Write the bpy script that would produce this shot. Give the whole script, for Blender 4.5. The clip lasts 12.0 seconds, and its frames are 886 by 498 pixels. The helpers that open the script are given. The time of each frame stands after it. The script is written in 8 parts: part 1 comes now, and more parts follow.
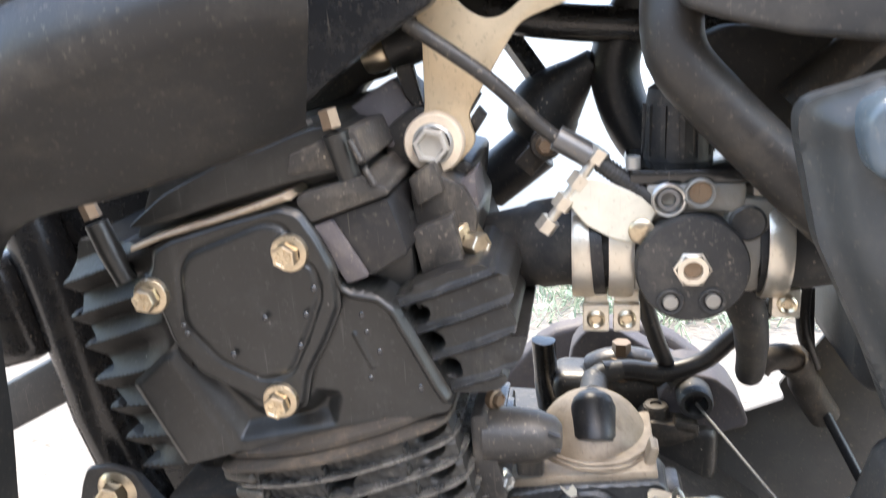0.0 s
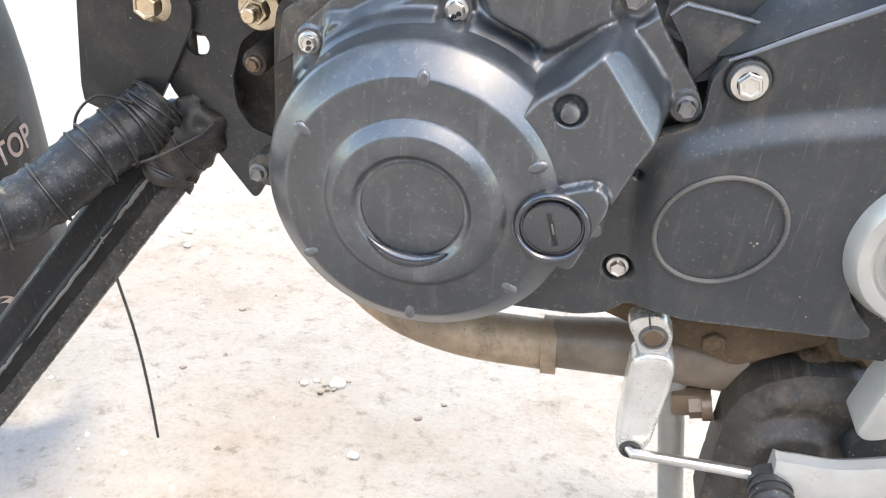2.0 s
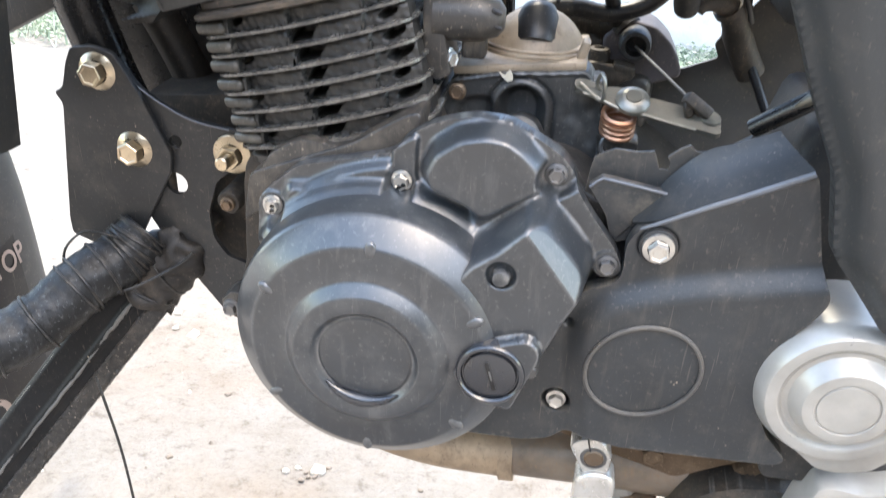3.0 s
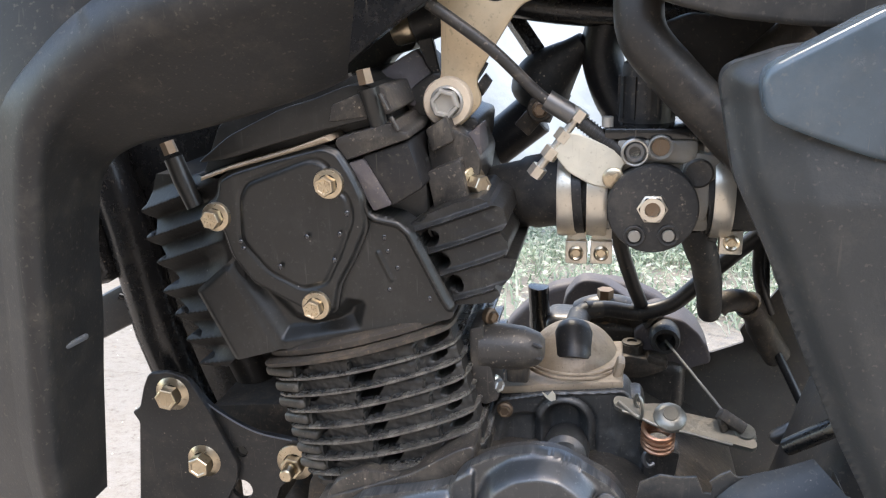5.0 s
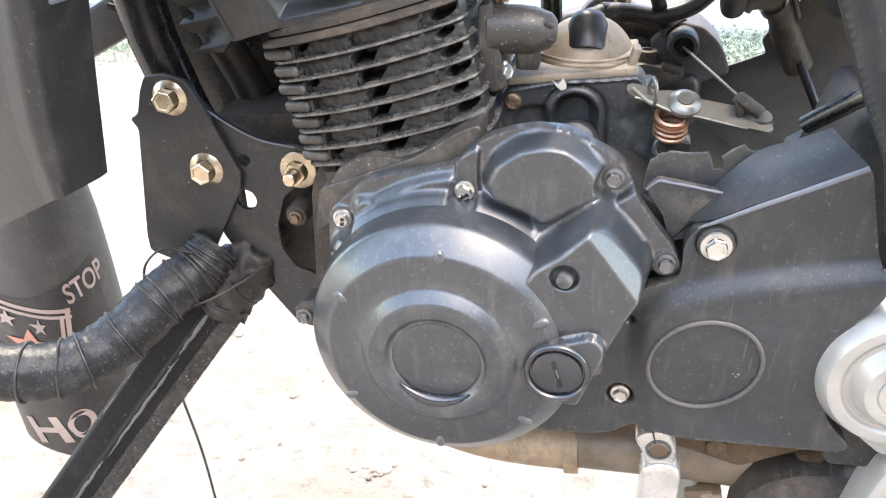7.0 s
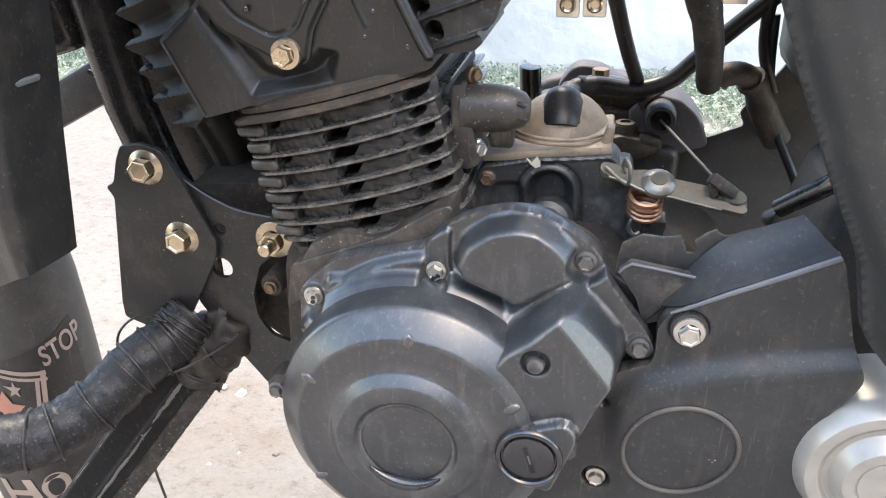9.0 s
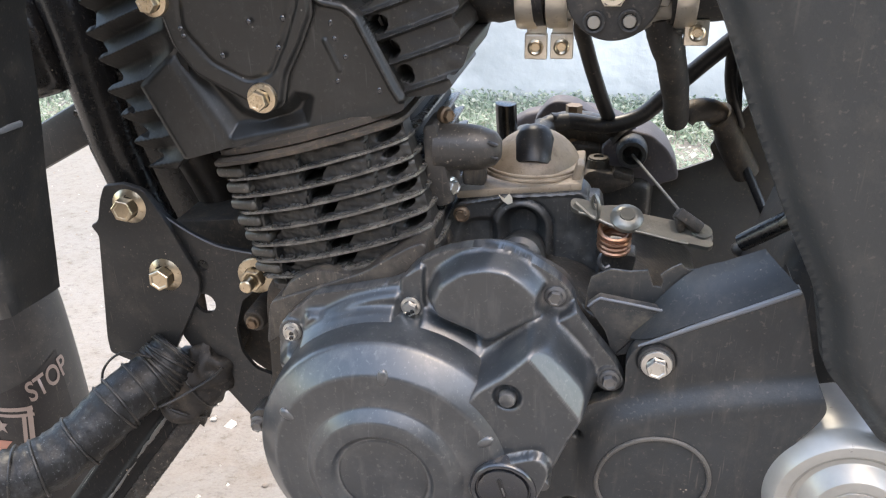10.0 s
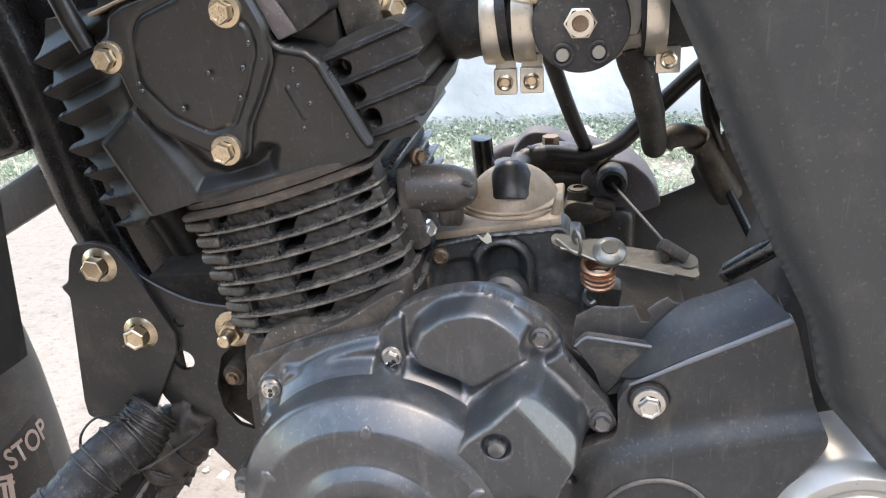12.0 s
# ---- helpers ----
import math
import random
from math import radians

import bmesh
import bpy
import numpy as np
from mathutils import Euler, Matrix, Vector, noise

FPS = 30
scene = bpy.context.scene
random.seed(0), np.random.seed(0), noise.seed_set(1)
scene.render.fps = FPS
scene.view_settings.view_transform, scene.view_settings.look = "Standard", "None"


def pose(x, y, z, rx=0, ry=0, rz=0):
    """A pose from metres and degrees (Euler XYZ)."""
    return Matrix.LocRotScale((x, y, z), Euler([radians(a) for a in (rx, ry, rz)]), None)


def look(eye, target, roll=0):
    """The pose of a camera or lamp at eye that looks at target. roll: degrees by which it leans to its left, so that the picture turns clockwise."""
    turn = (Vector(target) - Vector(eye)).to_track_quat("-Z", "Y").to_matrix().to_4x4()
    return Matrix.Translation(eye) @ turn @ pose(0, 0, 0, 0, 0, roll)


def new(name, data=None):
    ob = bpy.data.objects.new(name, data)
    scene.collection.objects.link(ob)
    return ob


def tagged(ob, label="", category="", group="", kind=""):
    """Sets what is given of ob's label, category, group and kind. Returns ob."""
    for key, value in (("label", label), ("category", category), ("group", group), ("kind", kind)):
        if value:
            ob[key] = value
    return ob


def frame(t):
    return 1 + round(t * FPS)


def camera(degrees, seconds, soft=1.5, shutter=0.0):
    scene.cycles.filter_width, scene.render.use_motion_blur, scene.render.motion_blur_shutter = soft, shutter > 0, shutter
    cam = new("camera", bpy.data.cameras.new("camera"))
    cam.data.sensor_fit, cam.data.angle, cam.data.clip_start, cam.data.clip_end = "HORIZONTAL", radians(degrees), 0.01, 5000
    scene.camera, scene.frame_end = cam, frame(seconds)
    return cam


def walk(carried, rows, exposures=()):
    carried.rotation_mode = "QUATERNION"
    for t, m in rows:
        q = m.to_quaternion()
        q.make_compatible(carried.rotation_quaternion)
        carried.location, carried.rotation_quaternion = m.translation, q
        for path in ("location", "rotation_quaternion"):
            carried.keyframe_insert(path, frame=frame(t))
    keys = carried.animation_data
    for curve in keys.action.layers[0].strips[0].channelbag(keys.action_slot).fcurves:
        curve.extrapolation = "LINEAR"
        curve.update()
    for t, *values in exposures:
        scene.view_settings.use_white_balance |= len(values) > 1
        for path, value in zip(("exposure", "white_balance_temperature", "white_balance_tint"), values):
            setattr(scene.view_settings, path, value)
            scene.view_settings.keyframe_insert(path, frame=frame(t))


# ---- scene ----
cam = camera(57.4, 12.0, soft=1.15, shutter=0.24)
PATH = [
    (0, 0.0306, 0.0106, 0.7164, 81.54, 1.79, 3.02),
    (0.5, 0.0388, -0.0109, 0.6427, 78.25, -0.63, 3.12),
    (1, 0.0325, -0.0207, 0.6066, 71.56, -1.72, 2.31),
    (1.5, 0.0325, -0.0354, 0.5435, 67.56, -3.20, 3.03),
    (2, 0.0316, -0.0487, 0.5208, 66.06, -4.60, 3.68),
    (2.5, 0.0545, -0.0579, 0.5401, 65.96, -4.65, 3.34),
    (3, 0.0544, -0.0682, 0.5954, 68.99, -3.85, 3.11),
    (3.5, 0.0519, -0.0701, 0.6421, 75.21, -2.98, 3.29),
    (3.7, 0.0537, -0.0701, 0.6712, 78.88, -1.98, 3.12),
    (4.4, 0.0478, -0.0790, 0.6960, 82.10, -0.95, 4.00),
    (5.3, 0.0421, -0.0874, 0.6886, 80.31, 0.27, 4.93),
    (5.5, 0.0459, -0.0831, 0.6773, 78.95, 0.33, 5.08),
    (6, 0.0483, -0.0840, 0.6359, 74.06, 0.18, 5.23),
    (6.5, 0.0421, -0.0883, 0.6222, 71.51, -0.18, 5.40),
    (6.7, 0.0419, -0.0892, 0.6101, 69.92, -0.40, 5.25),
    (7.5, 0.0495, -0.0825, 0.6085, 68.20, -0.72, 5.30),
    (8.3, 0.0582, -0.0753, 0.6200, 69.25, -1.00, 5.33),
    (8.5, 0.0562, -0.0761, 0.6232, 70.49, -1.05, 5.33),
    (9, 0.0571, -0.0720, 0.6309, 71.24, -0.93, 5.15),
    (9.5, 0.0554, -0.0742, 0.6315, 72.06, -0.89, 5.09),
    (10, 0.0708, -0.0802, 0.6412, 73.01, -0.39, 4.66),
    (10.5, 0.0723, -0.0795, 0.6466, 73.89, 0.09, 4.46),
    (11, 0.0803, -0.0841, 0.6447, 74.69, 0.66, 3.81),
    (11.5, 0.0765, -0.0816, 0.6359, 74.89, 1.19, 3.56),
    (12, 0.0775, -0.0619, 0.6465, 74.90, 2.56, 3.18),
]
BASE = 2.33
EXPOSURES = [(t, BASE + e, 7450 + 260 * min(1.0, max(0.0, t - 4)) + 200 * max(0.0, 1 - t), 10 - 4 * max(0.0, 1 - abs(t - 2.4) / 1.5)) for t, e in ((0.0, 0.76), (0.5, 0.44), (1.0, 0.36), (1.5, 0.78), (2.5, 0.58), (3.0, 0.72), (3.2, 0.70), (3.6, 0.28), (5.5, 0.2), (6.0, 0.45), (6.6, 0.97), (8.4, 0.88), (9.0, 0.4), (9.6, 0.2), (10.5, 0.17), (12.0, 0.37))]
walk(cam, [(t, pose(x, y, z, rx, ry, rz)) for t, x, y, z, rx, ry, rz in PATH], EXPOSURES)

# ---- world, sun and sky ----
SUN_UP, SUN_ROUND = 58.0, 150.0
world = bpy.data.worlds.new("world")
scene.world = world
world.use_nodes = True
wn, wl = world.node_tree.nodes, world.node_tree.links
sky = wn.new("ShaderNodeTexSky")
sky.sky_type = "NISHITA"
sky.sun_disc = False
sky.sun_elevation, sky.sun_rotation = radians(SUN_UP), radians(SUN_ROUND)
sky.air_density, sky.dust_density, sky.ozone_density = 1.0, 1.2, 1.2
background = wn["Background"]
wl.new(sky.outputs[0], background.inputs[0])
background.inputs[1].default_value = 0.15
sun = new("sun", bpy.data.lights.new("sun", "SUN"))
sun.data.energy, sun.data.angle, sun.data.color = 1.0, radians(18), (1.0, 0.95, 0.88)
sun.matrix_world = look((-1.0, 2.4, 6.0), (0, 0, 0))

# ---- materials ----
def material(name, base, rough=0.5, metal=0.0, dust=(0.3, 0.25, 0.19), dirty=0.2, grain=220.0, bump=0.15, specks=0.0, wear=0.12, gloss=0.5, coat=0.0, edge=0.0, runs=0.0, silt=0.0):
    """A procedural surface: base colour varied at two scales, a film of dust in patches, pale specks, and fine relief."""
    m = bpy.data.materials.new(name)
    m.use_nodes = True
    nt = m.node_tree
    n, l = nt.nodes, nt.links
    b = n["Principled BSDF"]
    tc = n.new("ShaderNodeTexCoord")
    def tex(scale, detail=4.0, roughness=0.6):
        t = n.new("ShaderNodeTexNoise")
        t.inputs["Scale"].default_value, t.inputs["Detail"].default_value, t.inputs["Roughness"].default_value = scale, detail, roughness
        l.new(tc.outputs["Object"], t.inputs["Vector"])
        return t
    def ramp(source, lo, hi, top=1.0):
        r = n.new("ShaderNodeMapRange")
        r.inputs[1].default_value, r.inputs[2].default_value, r.inputs[4].default_value = lo, hi, top
        l.new(source, r.inputs[0])
        return r.outputs[0]
    def mix(fac, a, c):
        x = n.new("ShaderNodeMix")
        x.data_type = "RGBA"
        l.new(fac, x.inputs[0])
        for value, socket in ((a, x.inputs[6]), (c, x.inputs[7])):
            if isinstance(value, tuple):
                socket.default_value = (*value, 1)
            else:
                l.new(value, socket)
        return x.outputs[2]
    big, fine = tex(14.0, 5.0), tex(grain, 3.0)
    dark = tuple(c * (1 - wear * 2) for c in base)
    light = tuple(min(1.0, c * (1 + wear * 2)) for c in base)
    col = mix(ramp(big.outputs[0], 0.3, 0.7), dark, light)
    film = tex(34.0, 8.0, 0.75)
    col = mix(ramp(film.outputs[0], 0.5, 0.78, dirty), col, dust)
    if specks:
        v = n.new("ShaderNodeTexVoronoi")
        v.inputs["Scale"].default_value = 210.0
        l.new(tc.outputs["Object"], v.inputs["Vector"])
        dot = ramp(v.outputs["Distance"], 0.2, 0.1)
        some = ramp(tex(60.0, 2.0).outputs[0], 0.66 - 0.2 * specks, 0.76 - 0.2 * specks)
        both = n.new("ShaderNodeMath")
        both.operation = "MULTIPLY"
        l.new(dot, both.inputs[0]), l.new(some, both.inputs[1])
        col = mix(both.outputs[0], col, tuple(min(1.0, d * 1.5) for d in dust))
    # fine grains of dust, and long faint scratches
    grains = ramp(tex(330.0, 2.0, 0.5).outputs[0], 0.63, 0.72, min(0.5, dirty * 1.2))
    col = mix(grains, col, dust)
    mp = n.new("ShaderNodeMapping")
    mp.inputs["Rotation"].default_value, mp.inputs["Scale"].default_value = (0.3, 0.7, 0.2), (520.0, 520.0, 24.0)
    l.new(tc.outputs["Object"], mp.inputs["Vector"])
    s = n.new("ShaderNodeTexNoise")
    s.inputs["Scale"].default_value, s.inputs["Detail"].default_value = 1.0, 1.0
    l.new(mp.outputs[0], s.inputs["Vector"])
    col = mix(ramp(s.outputs[0], 0.7, 0.76, min(0.4, wear * 2.5)), col, tuple(min(1.0, 0.5 * (a + d)) for a, d in zip(base, dust)))
    if runs:
        # dried runs of muddy water
        mq = n.new("ShaderNodeMapping")
        mq.inputs["Scale"].default_value = (95.0, 95.0, 16.0)
        l.new(tc.outputs["Object"], mq.inputs["Vector"])
        w = n.new("ShaderNodeTexNoise")
        w.inputs["Scale"].default_value, w.inputs["Detail"].default_value, w.inputs["Roughness"].default_value = 1.0, 5.0, 0.65
        l.new(mq.outputs[0], w.inputs["Vector"])
        col = mix(ramp(w.outputs[0], 0.56, 0.74, runs), col, dust)
    if edge:
        # paint rubbed pale on sharp edges, in patches
        geo = n.new("ShaderNodeNewGeometry")
        rub = n.new("ShaderNodeMath")
        rub.operation = "MULTIPLY"
        l.new(ramp(geo.outputs["Pointiness"], 0.515, 0.575, edge), rub.inputs[0])
        l.new(ramp(tex(70.0, 6.0, 0.7).outputs[0], 0.38, 0.62), rub.inputs[1])
        col = mix(rub.outputs[0], col, dust)
    if silt:
        # pale road dust caught in the grooves of the casting, in patches
        geo = n.new("ShaderNodeNewGeometry")
        lodged = n.new("ShaderNodeMath")
        lodged.operation = "MULTIPLY"
        l.new(ramp(geo.outputs["Pointiness"], 0.488, 0.440, silt), lodged.inputs[0])
        l.new(ramp(tex(48.0, 6.0, 0.7).outputs[0], 0.40, 0.60), lodged.inputs[1])
        col = mix(lodged.outputs[0], col, dust)
    l.new(col, b.inputs["Base Color"])
    b.inputs["Metallic"].default_value = metal
    b.inputs["Specular IOR Level"].default_value = gloss
    b.inputs["Coat Weight"].default_value = coat
    b.inputs["Coat Roughness"].default_value = 0.15
    r = n.new("ShaderNodeMapRange")
    r.inputs[3].default_value, r.inputs[4].default_value = max(0.05, rough - 0.12), min(1.0, rough + 0.15)
    l.new(film.outputs[0], r.inputs[0])
    l.new(r.outputs[0], b.inputs["Roughness"])
    bp = n.new("ShaderNodeBump")
    bp.inputs["Strength"].default_value, bp.inputs["Distance"].default_value = bump, 0.0006
    l.new(fine.outputs[0], bp.inputs["Height"])
    l.new(bp.outputs[0], b.inputs["Normal"])
    return m


M = {
    "cover": material("satin_black_cast_cover", (0.0215, 0.0255, 0.0295), 0.33, dust=(0.25, 0.24, 0.225), dirty=0.16, bump=0.08, gloss=1.0, coat=0.3, edge=0.7, runs=0.18, silt=0.7),
    "guard": material("matt_black_plastic", (0.028, 0.031, 0.033), 0.42, dirty=0.12, specks=0.02, bump=0.2, grain=420, gloss=0.58, edge=0.4, runs=0.1),
    "case": material("dusty_black_casting", (0.032, 0.029, 0.026), 0.36, gloss=0.7, runs=0.3, dirty=0.3, specks=0.4, bump=0.5),
    "fins": material("black_painted_fins", (0.030, 0.031, 0.031), 0.25, gloss=1.0, runs=0.22, dirty=0.22, specks=0.15, bump=0.4, dust=(0.24, 0.22, 0.19), edge=0.4),
    "finsd": material("dusty_fin_corners", (0.055, 0.050, 0.042), 0.42, dirty=0.5, specks=0.2, bump=0.4, dust=(0.26, 0.23, 0.185)),
    "head": material("black_painted_head", (0.0115, 0.0120, 0.0115), 0.34, gloss=0.65, runs=0.07, dirty=0.09, specks=0.08, bump=0.15, dust=(0.17, 0.165, 0.155)),
    "plate": material("black_powder_coated_plate", (0.026, 0.027, 0.028), 0.42, dirty=0.15, specks=0.2, bump=0.25),
    "frame": material("black_frame_paint", (0.012, 0.012, 0.0125), 0.25, gloss=0.6, dirty=0.07, specks=0.1),
    "gold": material("yellow_zinc_bolt", (0.62, 0.52, 0.38), 0.28, 0.95, dust=(0.25, 0.17, 0.1), dirty=0.45),
    "rust": material("tarnished_brass_bolt", (0.23, 0.17, 0.12), 0.45, 0.7, dust=(0.2, 0.11, 0.06), dirty=0.5),
    "steel": material("bright_steel", (0.62, 0.6, 0.56), 0.3, 0.9, dirty=0.25),
    "dull": material("dull_grey_steel", (0.2, 0.2, 0.2), 0.42, 0.8, dirty=0.3),
    "alloy": material("carburettor_alloy", (0.3, 0.285, 0.255), 0.42, 0.35, dirty=0.4, bump=0.5),
    "clamp": material("zinc_clamp_band", (0.72, 0.66, 0.56), 0.32, 0.8, dirty=0.3, dust=(0.34, 0.28, 0.2)),
    "beige": material("champagne_bracket_paint", (0.62, 0.48, 0.31), 0.5, 0.15, dirty=0.3, dust=(0.3, 0.22, 0.14)),
    "tan": material("dusty_alloy_casting", (0.33, 0.265, 0.195), 0.48, 0.2, runs=0.7, dirty=0.8, dust=(0.145, 0.108, 0.078), bump=0.6, wear=0.2),
    "rubber": material("black_rubber", (0.026, 0.026, 0.026), 0.5, dirty=0.22, specks=0.35, bump=0.3),
    "hose": material("black_hose", (0.014, 0.014, 0.015), 0.38, dirty=0.12, specks=0.2),
    "cap": material("glossy_black_cap", (0.012, 0.012, 0.012), 0.16, gloss=0.8, dirty=0.08, specks=0.2),
    "tape": material("black_tape", (0.011, 0.0115, 0.012), 0.42, dirty=0.5, specks=0.1, bump=1.0, grain=150, dust=(0.13, 0.135, 0.14), wear=0.25, gloss=0.35, runs=0.25),
    "wire": material("dark_wire", (0.02, 0.02, 0.02), 0.4),
    "silver": material("silver_paint", (0.42, 0.405, 0.37), 0.3, 0.35, dirty=0.2, dust=(0.4, 0.36, 0.3)),
    "arm": material("worn_plated_steel", (0.20, 0.19, 0.16), 0.32, 0.6, dirty=0.5, dust=(0.2, 0.165, 0.115), bump=0.5),
    "worn": material("worn_chrome", (0.72, 0.69, 0.63), 0.24, 0.55, dirty=0.5, dust=(0.35, 0.3, 0.23), bump=0.4),
    "exhaust": material("stained_exhaust_pipe", (0.40, 0.29, 0.19), 0.5, 0.3, dirty=0.95, dust=(0.13, 0.09, 0.062), specks=0.0, wear=0.22, runs=0.45, bump=0.5),
    "exhdark": material("dark_exhaust_pipe", (0.24, 0.19, 0.145), 0.45, 0.4, dirty=0.8, dust=(0.3, 0.2, 0.125), runs=0.5, wear=0.25),
    "copper": material("copper_spring", (0.5, 0.27, 0.17), 0.35, 0.85, dirty=0.2),
    "shroud": material("grey_black_shroud_plastic", (0.018, 0.018, 0.018), 0.42, dirty=0.12, wear=0.05, bump=0.15, grain=500),
    "panel": material("dark_grey_panel_plastic", (0.036, 0.038, 0.038), 0.42, dirty=0.12, wear=0.05, bump=0.2, grain=500),
    "blue": material("blue_grey_gloss_paint", (0.07, 0.095, 0.115), 0.22, 0.0, dirty=0.12, coat=0.3),
    "guardmud": material("black_mudguard_plastic", (0.042, 0.04, 0.038), 0.45, dirty=0.15, specks=0.1),
    "sticker": material("black_sticker", (0.022, 0.02, 0.02), 0.4, dirty=0.1),
    "pink": material("pale_pink_print", (0.34, 0.26, 0.22), 0.5, dirty=0.2),
    "red": material("red_print", (0.45, 0.2, 0.14), 0.5, dirty=0.2),
    "mauve": material("mauve_grey_casting", (0.095, 0.083, 0.086), 0.55, dirty=0.3, bump=0.4),
    "dim": material("dark_recess_plastic", (0.03, 0.03, 0.031), 0.5, dirty=0.2),
    "muddy": material("mud_stained_alloy", (0.045, 0.038, 0.031), 0.55, 0.1, dirty=0.75, dust=(0.19, 0.14, 0.095), bump=0.6, runs=0.3),
    "mud": material("caked_brown_mud", (0.12, 0.08, 0.05), 0.85, dirty=0.6, dust=(0.27, 0.19, 0.12), bump=1.0, grain=120, gloss=0.3),
    "duskplastic": material("dusty_grey_plastic", (0.085, 0.08, 0.074), 0.45, dirty=0.4, specks=0.3, dust=(0.2, 0.17, 0.13)),
    "castgrey": material("grey_casting", (0.043, 0.040, 0.037), 0.42, dirty=0.5, specks=0.6, dust=(0.26, 0.22, 0.17), bump=0.5),
    "raildust": material("dust_covered_black_paint", (0.03, 0.026, 0.022), 0.45, dirty=0.45, dust=(0.14, 0.11, 0.08)),
    "washer": material("pale_beige_washer", (0.66, 0.55, 0.42), 0.5, 0.1, dirty=0.3, dust=(0.4, 0.3, 0.2)),
    # near-black that puts the shade of gaps and slots into the colour
    "gap": material("dark_gap_casting", (0.013, 0.012, 0.011), 0.6, dirty=0.25, dust=(0.1, 0.08, 0.06)),
    "barrel": material("dusty_black_barrel", (0.019, 0.019, 0.0185), 0.42, gloss=0.5, dirty=0.3, specks=0.1, bump=0.5, dust=(0.13, 0.12, 0.10), runs=0.2),
    "wrap": material("brown_stained_rubber", (0.016, 0.014, 0.0125), 0.5, dirty=0.7, specks=0.2, bump=0.8, grain=140, dust=(0.12, 0.095, 0.07)),
    "bar": material("dull_black_bar_paint", (0.009, 0.0095, 0.0105), 0.42, gloss=0.22, dirty=0.05, specks=0.05),
    "hubsteel": material("grimy_bright_steel", (0.27, 0.26, 0.225), 0.34, 0.7, dirty=0.9, dust=(0.12, 0.115, 0.09), bump=0.4, runs=0.3),
    "casing": material("dusty_black_enamel", (0.038, 0.039, 0.039), 0.36, gloss=0.75, dirty=0.35, specks=0.35, bump=0.4, dust=(0.2, 0.19, 0.17), runs=0.12),
    "finend": material("dull_black_fin_paint", (0.011, 0.0108, 0.0105), 0.5, dirty=0.16, specks=0.1, gloss=0.3, bump=0.4, dust=(0.12, 0.11, 0.095)),
    # pale blue-grey that paints the highlight along rounded edges
    "edge": material("edge_highlight_grey", (0.13, 0.14, 0.155), 0.38, dirty=0.25, gloss=0.7),
    "glaze": material("oily_black_gloss", (0.02, 0.022, 0.026), 0.12, dirty=0.05, gloss=1.0),
    "tar": material("blistered_tar", (0.024, 0.023, 0.022), 0.45, dirty=0.5, specks=0.6, bump=1.0, grain=120, dust=(0.2, 0.17, 0.14)),
    "streak": material("pale_grey_streak", (0.16, 0.155, 0.145), 0.35, 0.3, dirty=0.4, dust=(0.06, 0.055, 0.05), bump=0.5),
    "cream": material("cream_plated_bracket", (0.70, 0.66, 0.55), 0.4, 0.25, dirty=0.25, dust=(0.36, 0.31, 0.22)),
    "white": material("white_plastic_bag", (0.8, 0.8, 0.78), 0.5, dirty=0.1),
}

# ---- shapes ----
def lin(a, b, t):
    return a + (b - a) * t


def fillet(pts, r, n=4):
    """A closed outline with its corners rounded by about r."""
    out = []
    for i, p in enumerate(pts):
        p, a, b = Vector(p), Vector(pts[i - 1]), Vector(pts[(i + 1) % len(pts)])
        ra, rb = min(r, (a - p).length * 0.45), min(r, (b - p).length * 0.45)
        s, e = p + (a - p).normalized() * ra, p + (b - p).normalized() * rb
        for k in range(n + 1):
            t = k / n
            out.append(tuple((1 - t) ** 2 * s + 2 * t * (1 - t) * p + t * t * e))
    return out


def flow(pts, n=6, closed=False):
    """A smooth line through points of any dimension."""
    pts = [Vector(p) for p in pts]
    size = len(pts)
    out = []
    for i in range(size if closed else size - 1):
        if closed:
            a, b, c, d = (pts[(i + k) % size] for k in (-1, 0, 1, 2))
        else:
            a, b, c, d = pts[max(i - 1, 0)], pts[i], pts[i + 1], pts[min(i + 2, size - 1)]
        for k in range(n):
            t = k / n
            out.append(0.5 * (2 * b + (c - a) * t + (2 * a - 5 * b + 4 * c - d) * t * t + (3 * b - a - 3 * c + d) * t ** 3))
    if not closed:
        out.append(pts[-1])
    return out


def prism(bm, outline, y0, y1, bevel=0.0, seg=2, slant=None):
    """An outline in x and z, from its front y0 to its back y1, with the front edge rounded. slant: y per x and z added to the front."""
    sx, sz = slant or (0, 0)
    front = [bm.verts.new((x, y0 + sx * x + sz * z, z)) for x, z in outline]
    back = [bm.verts.new((x, y1, z)) for x, z in outline]
    f = bm.faces.new(front)
    bm.faces.new(back[::-1])
    n = len(outline)
    for i in range(n):
        bm.faces.new((front[i], back[i], back[(i + 1) % n], front[(i + 1) % n]))
    bmesh.ops.recalc_face_normals(bm, faces=bm.faces[:])
    if bevel:
        bmesh.ops.bevel(bm, geom=list(f.edges), offset=bevel, segments=seg, profile=0.5, affect="EDGES", clamp_overlap=True)
    return bm


def inset(bm, rim=0.0012):
    """Lays a narrow rim inside the large faces, so that wear keeps to their edges."""
    bmesh.ops.inset_individual(bm, faces=[f for f in bm.faces if len(f.verts) > 4], thickness=rim)
    return bm


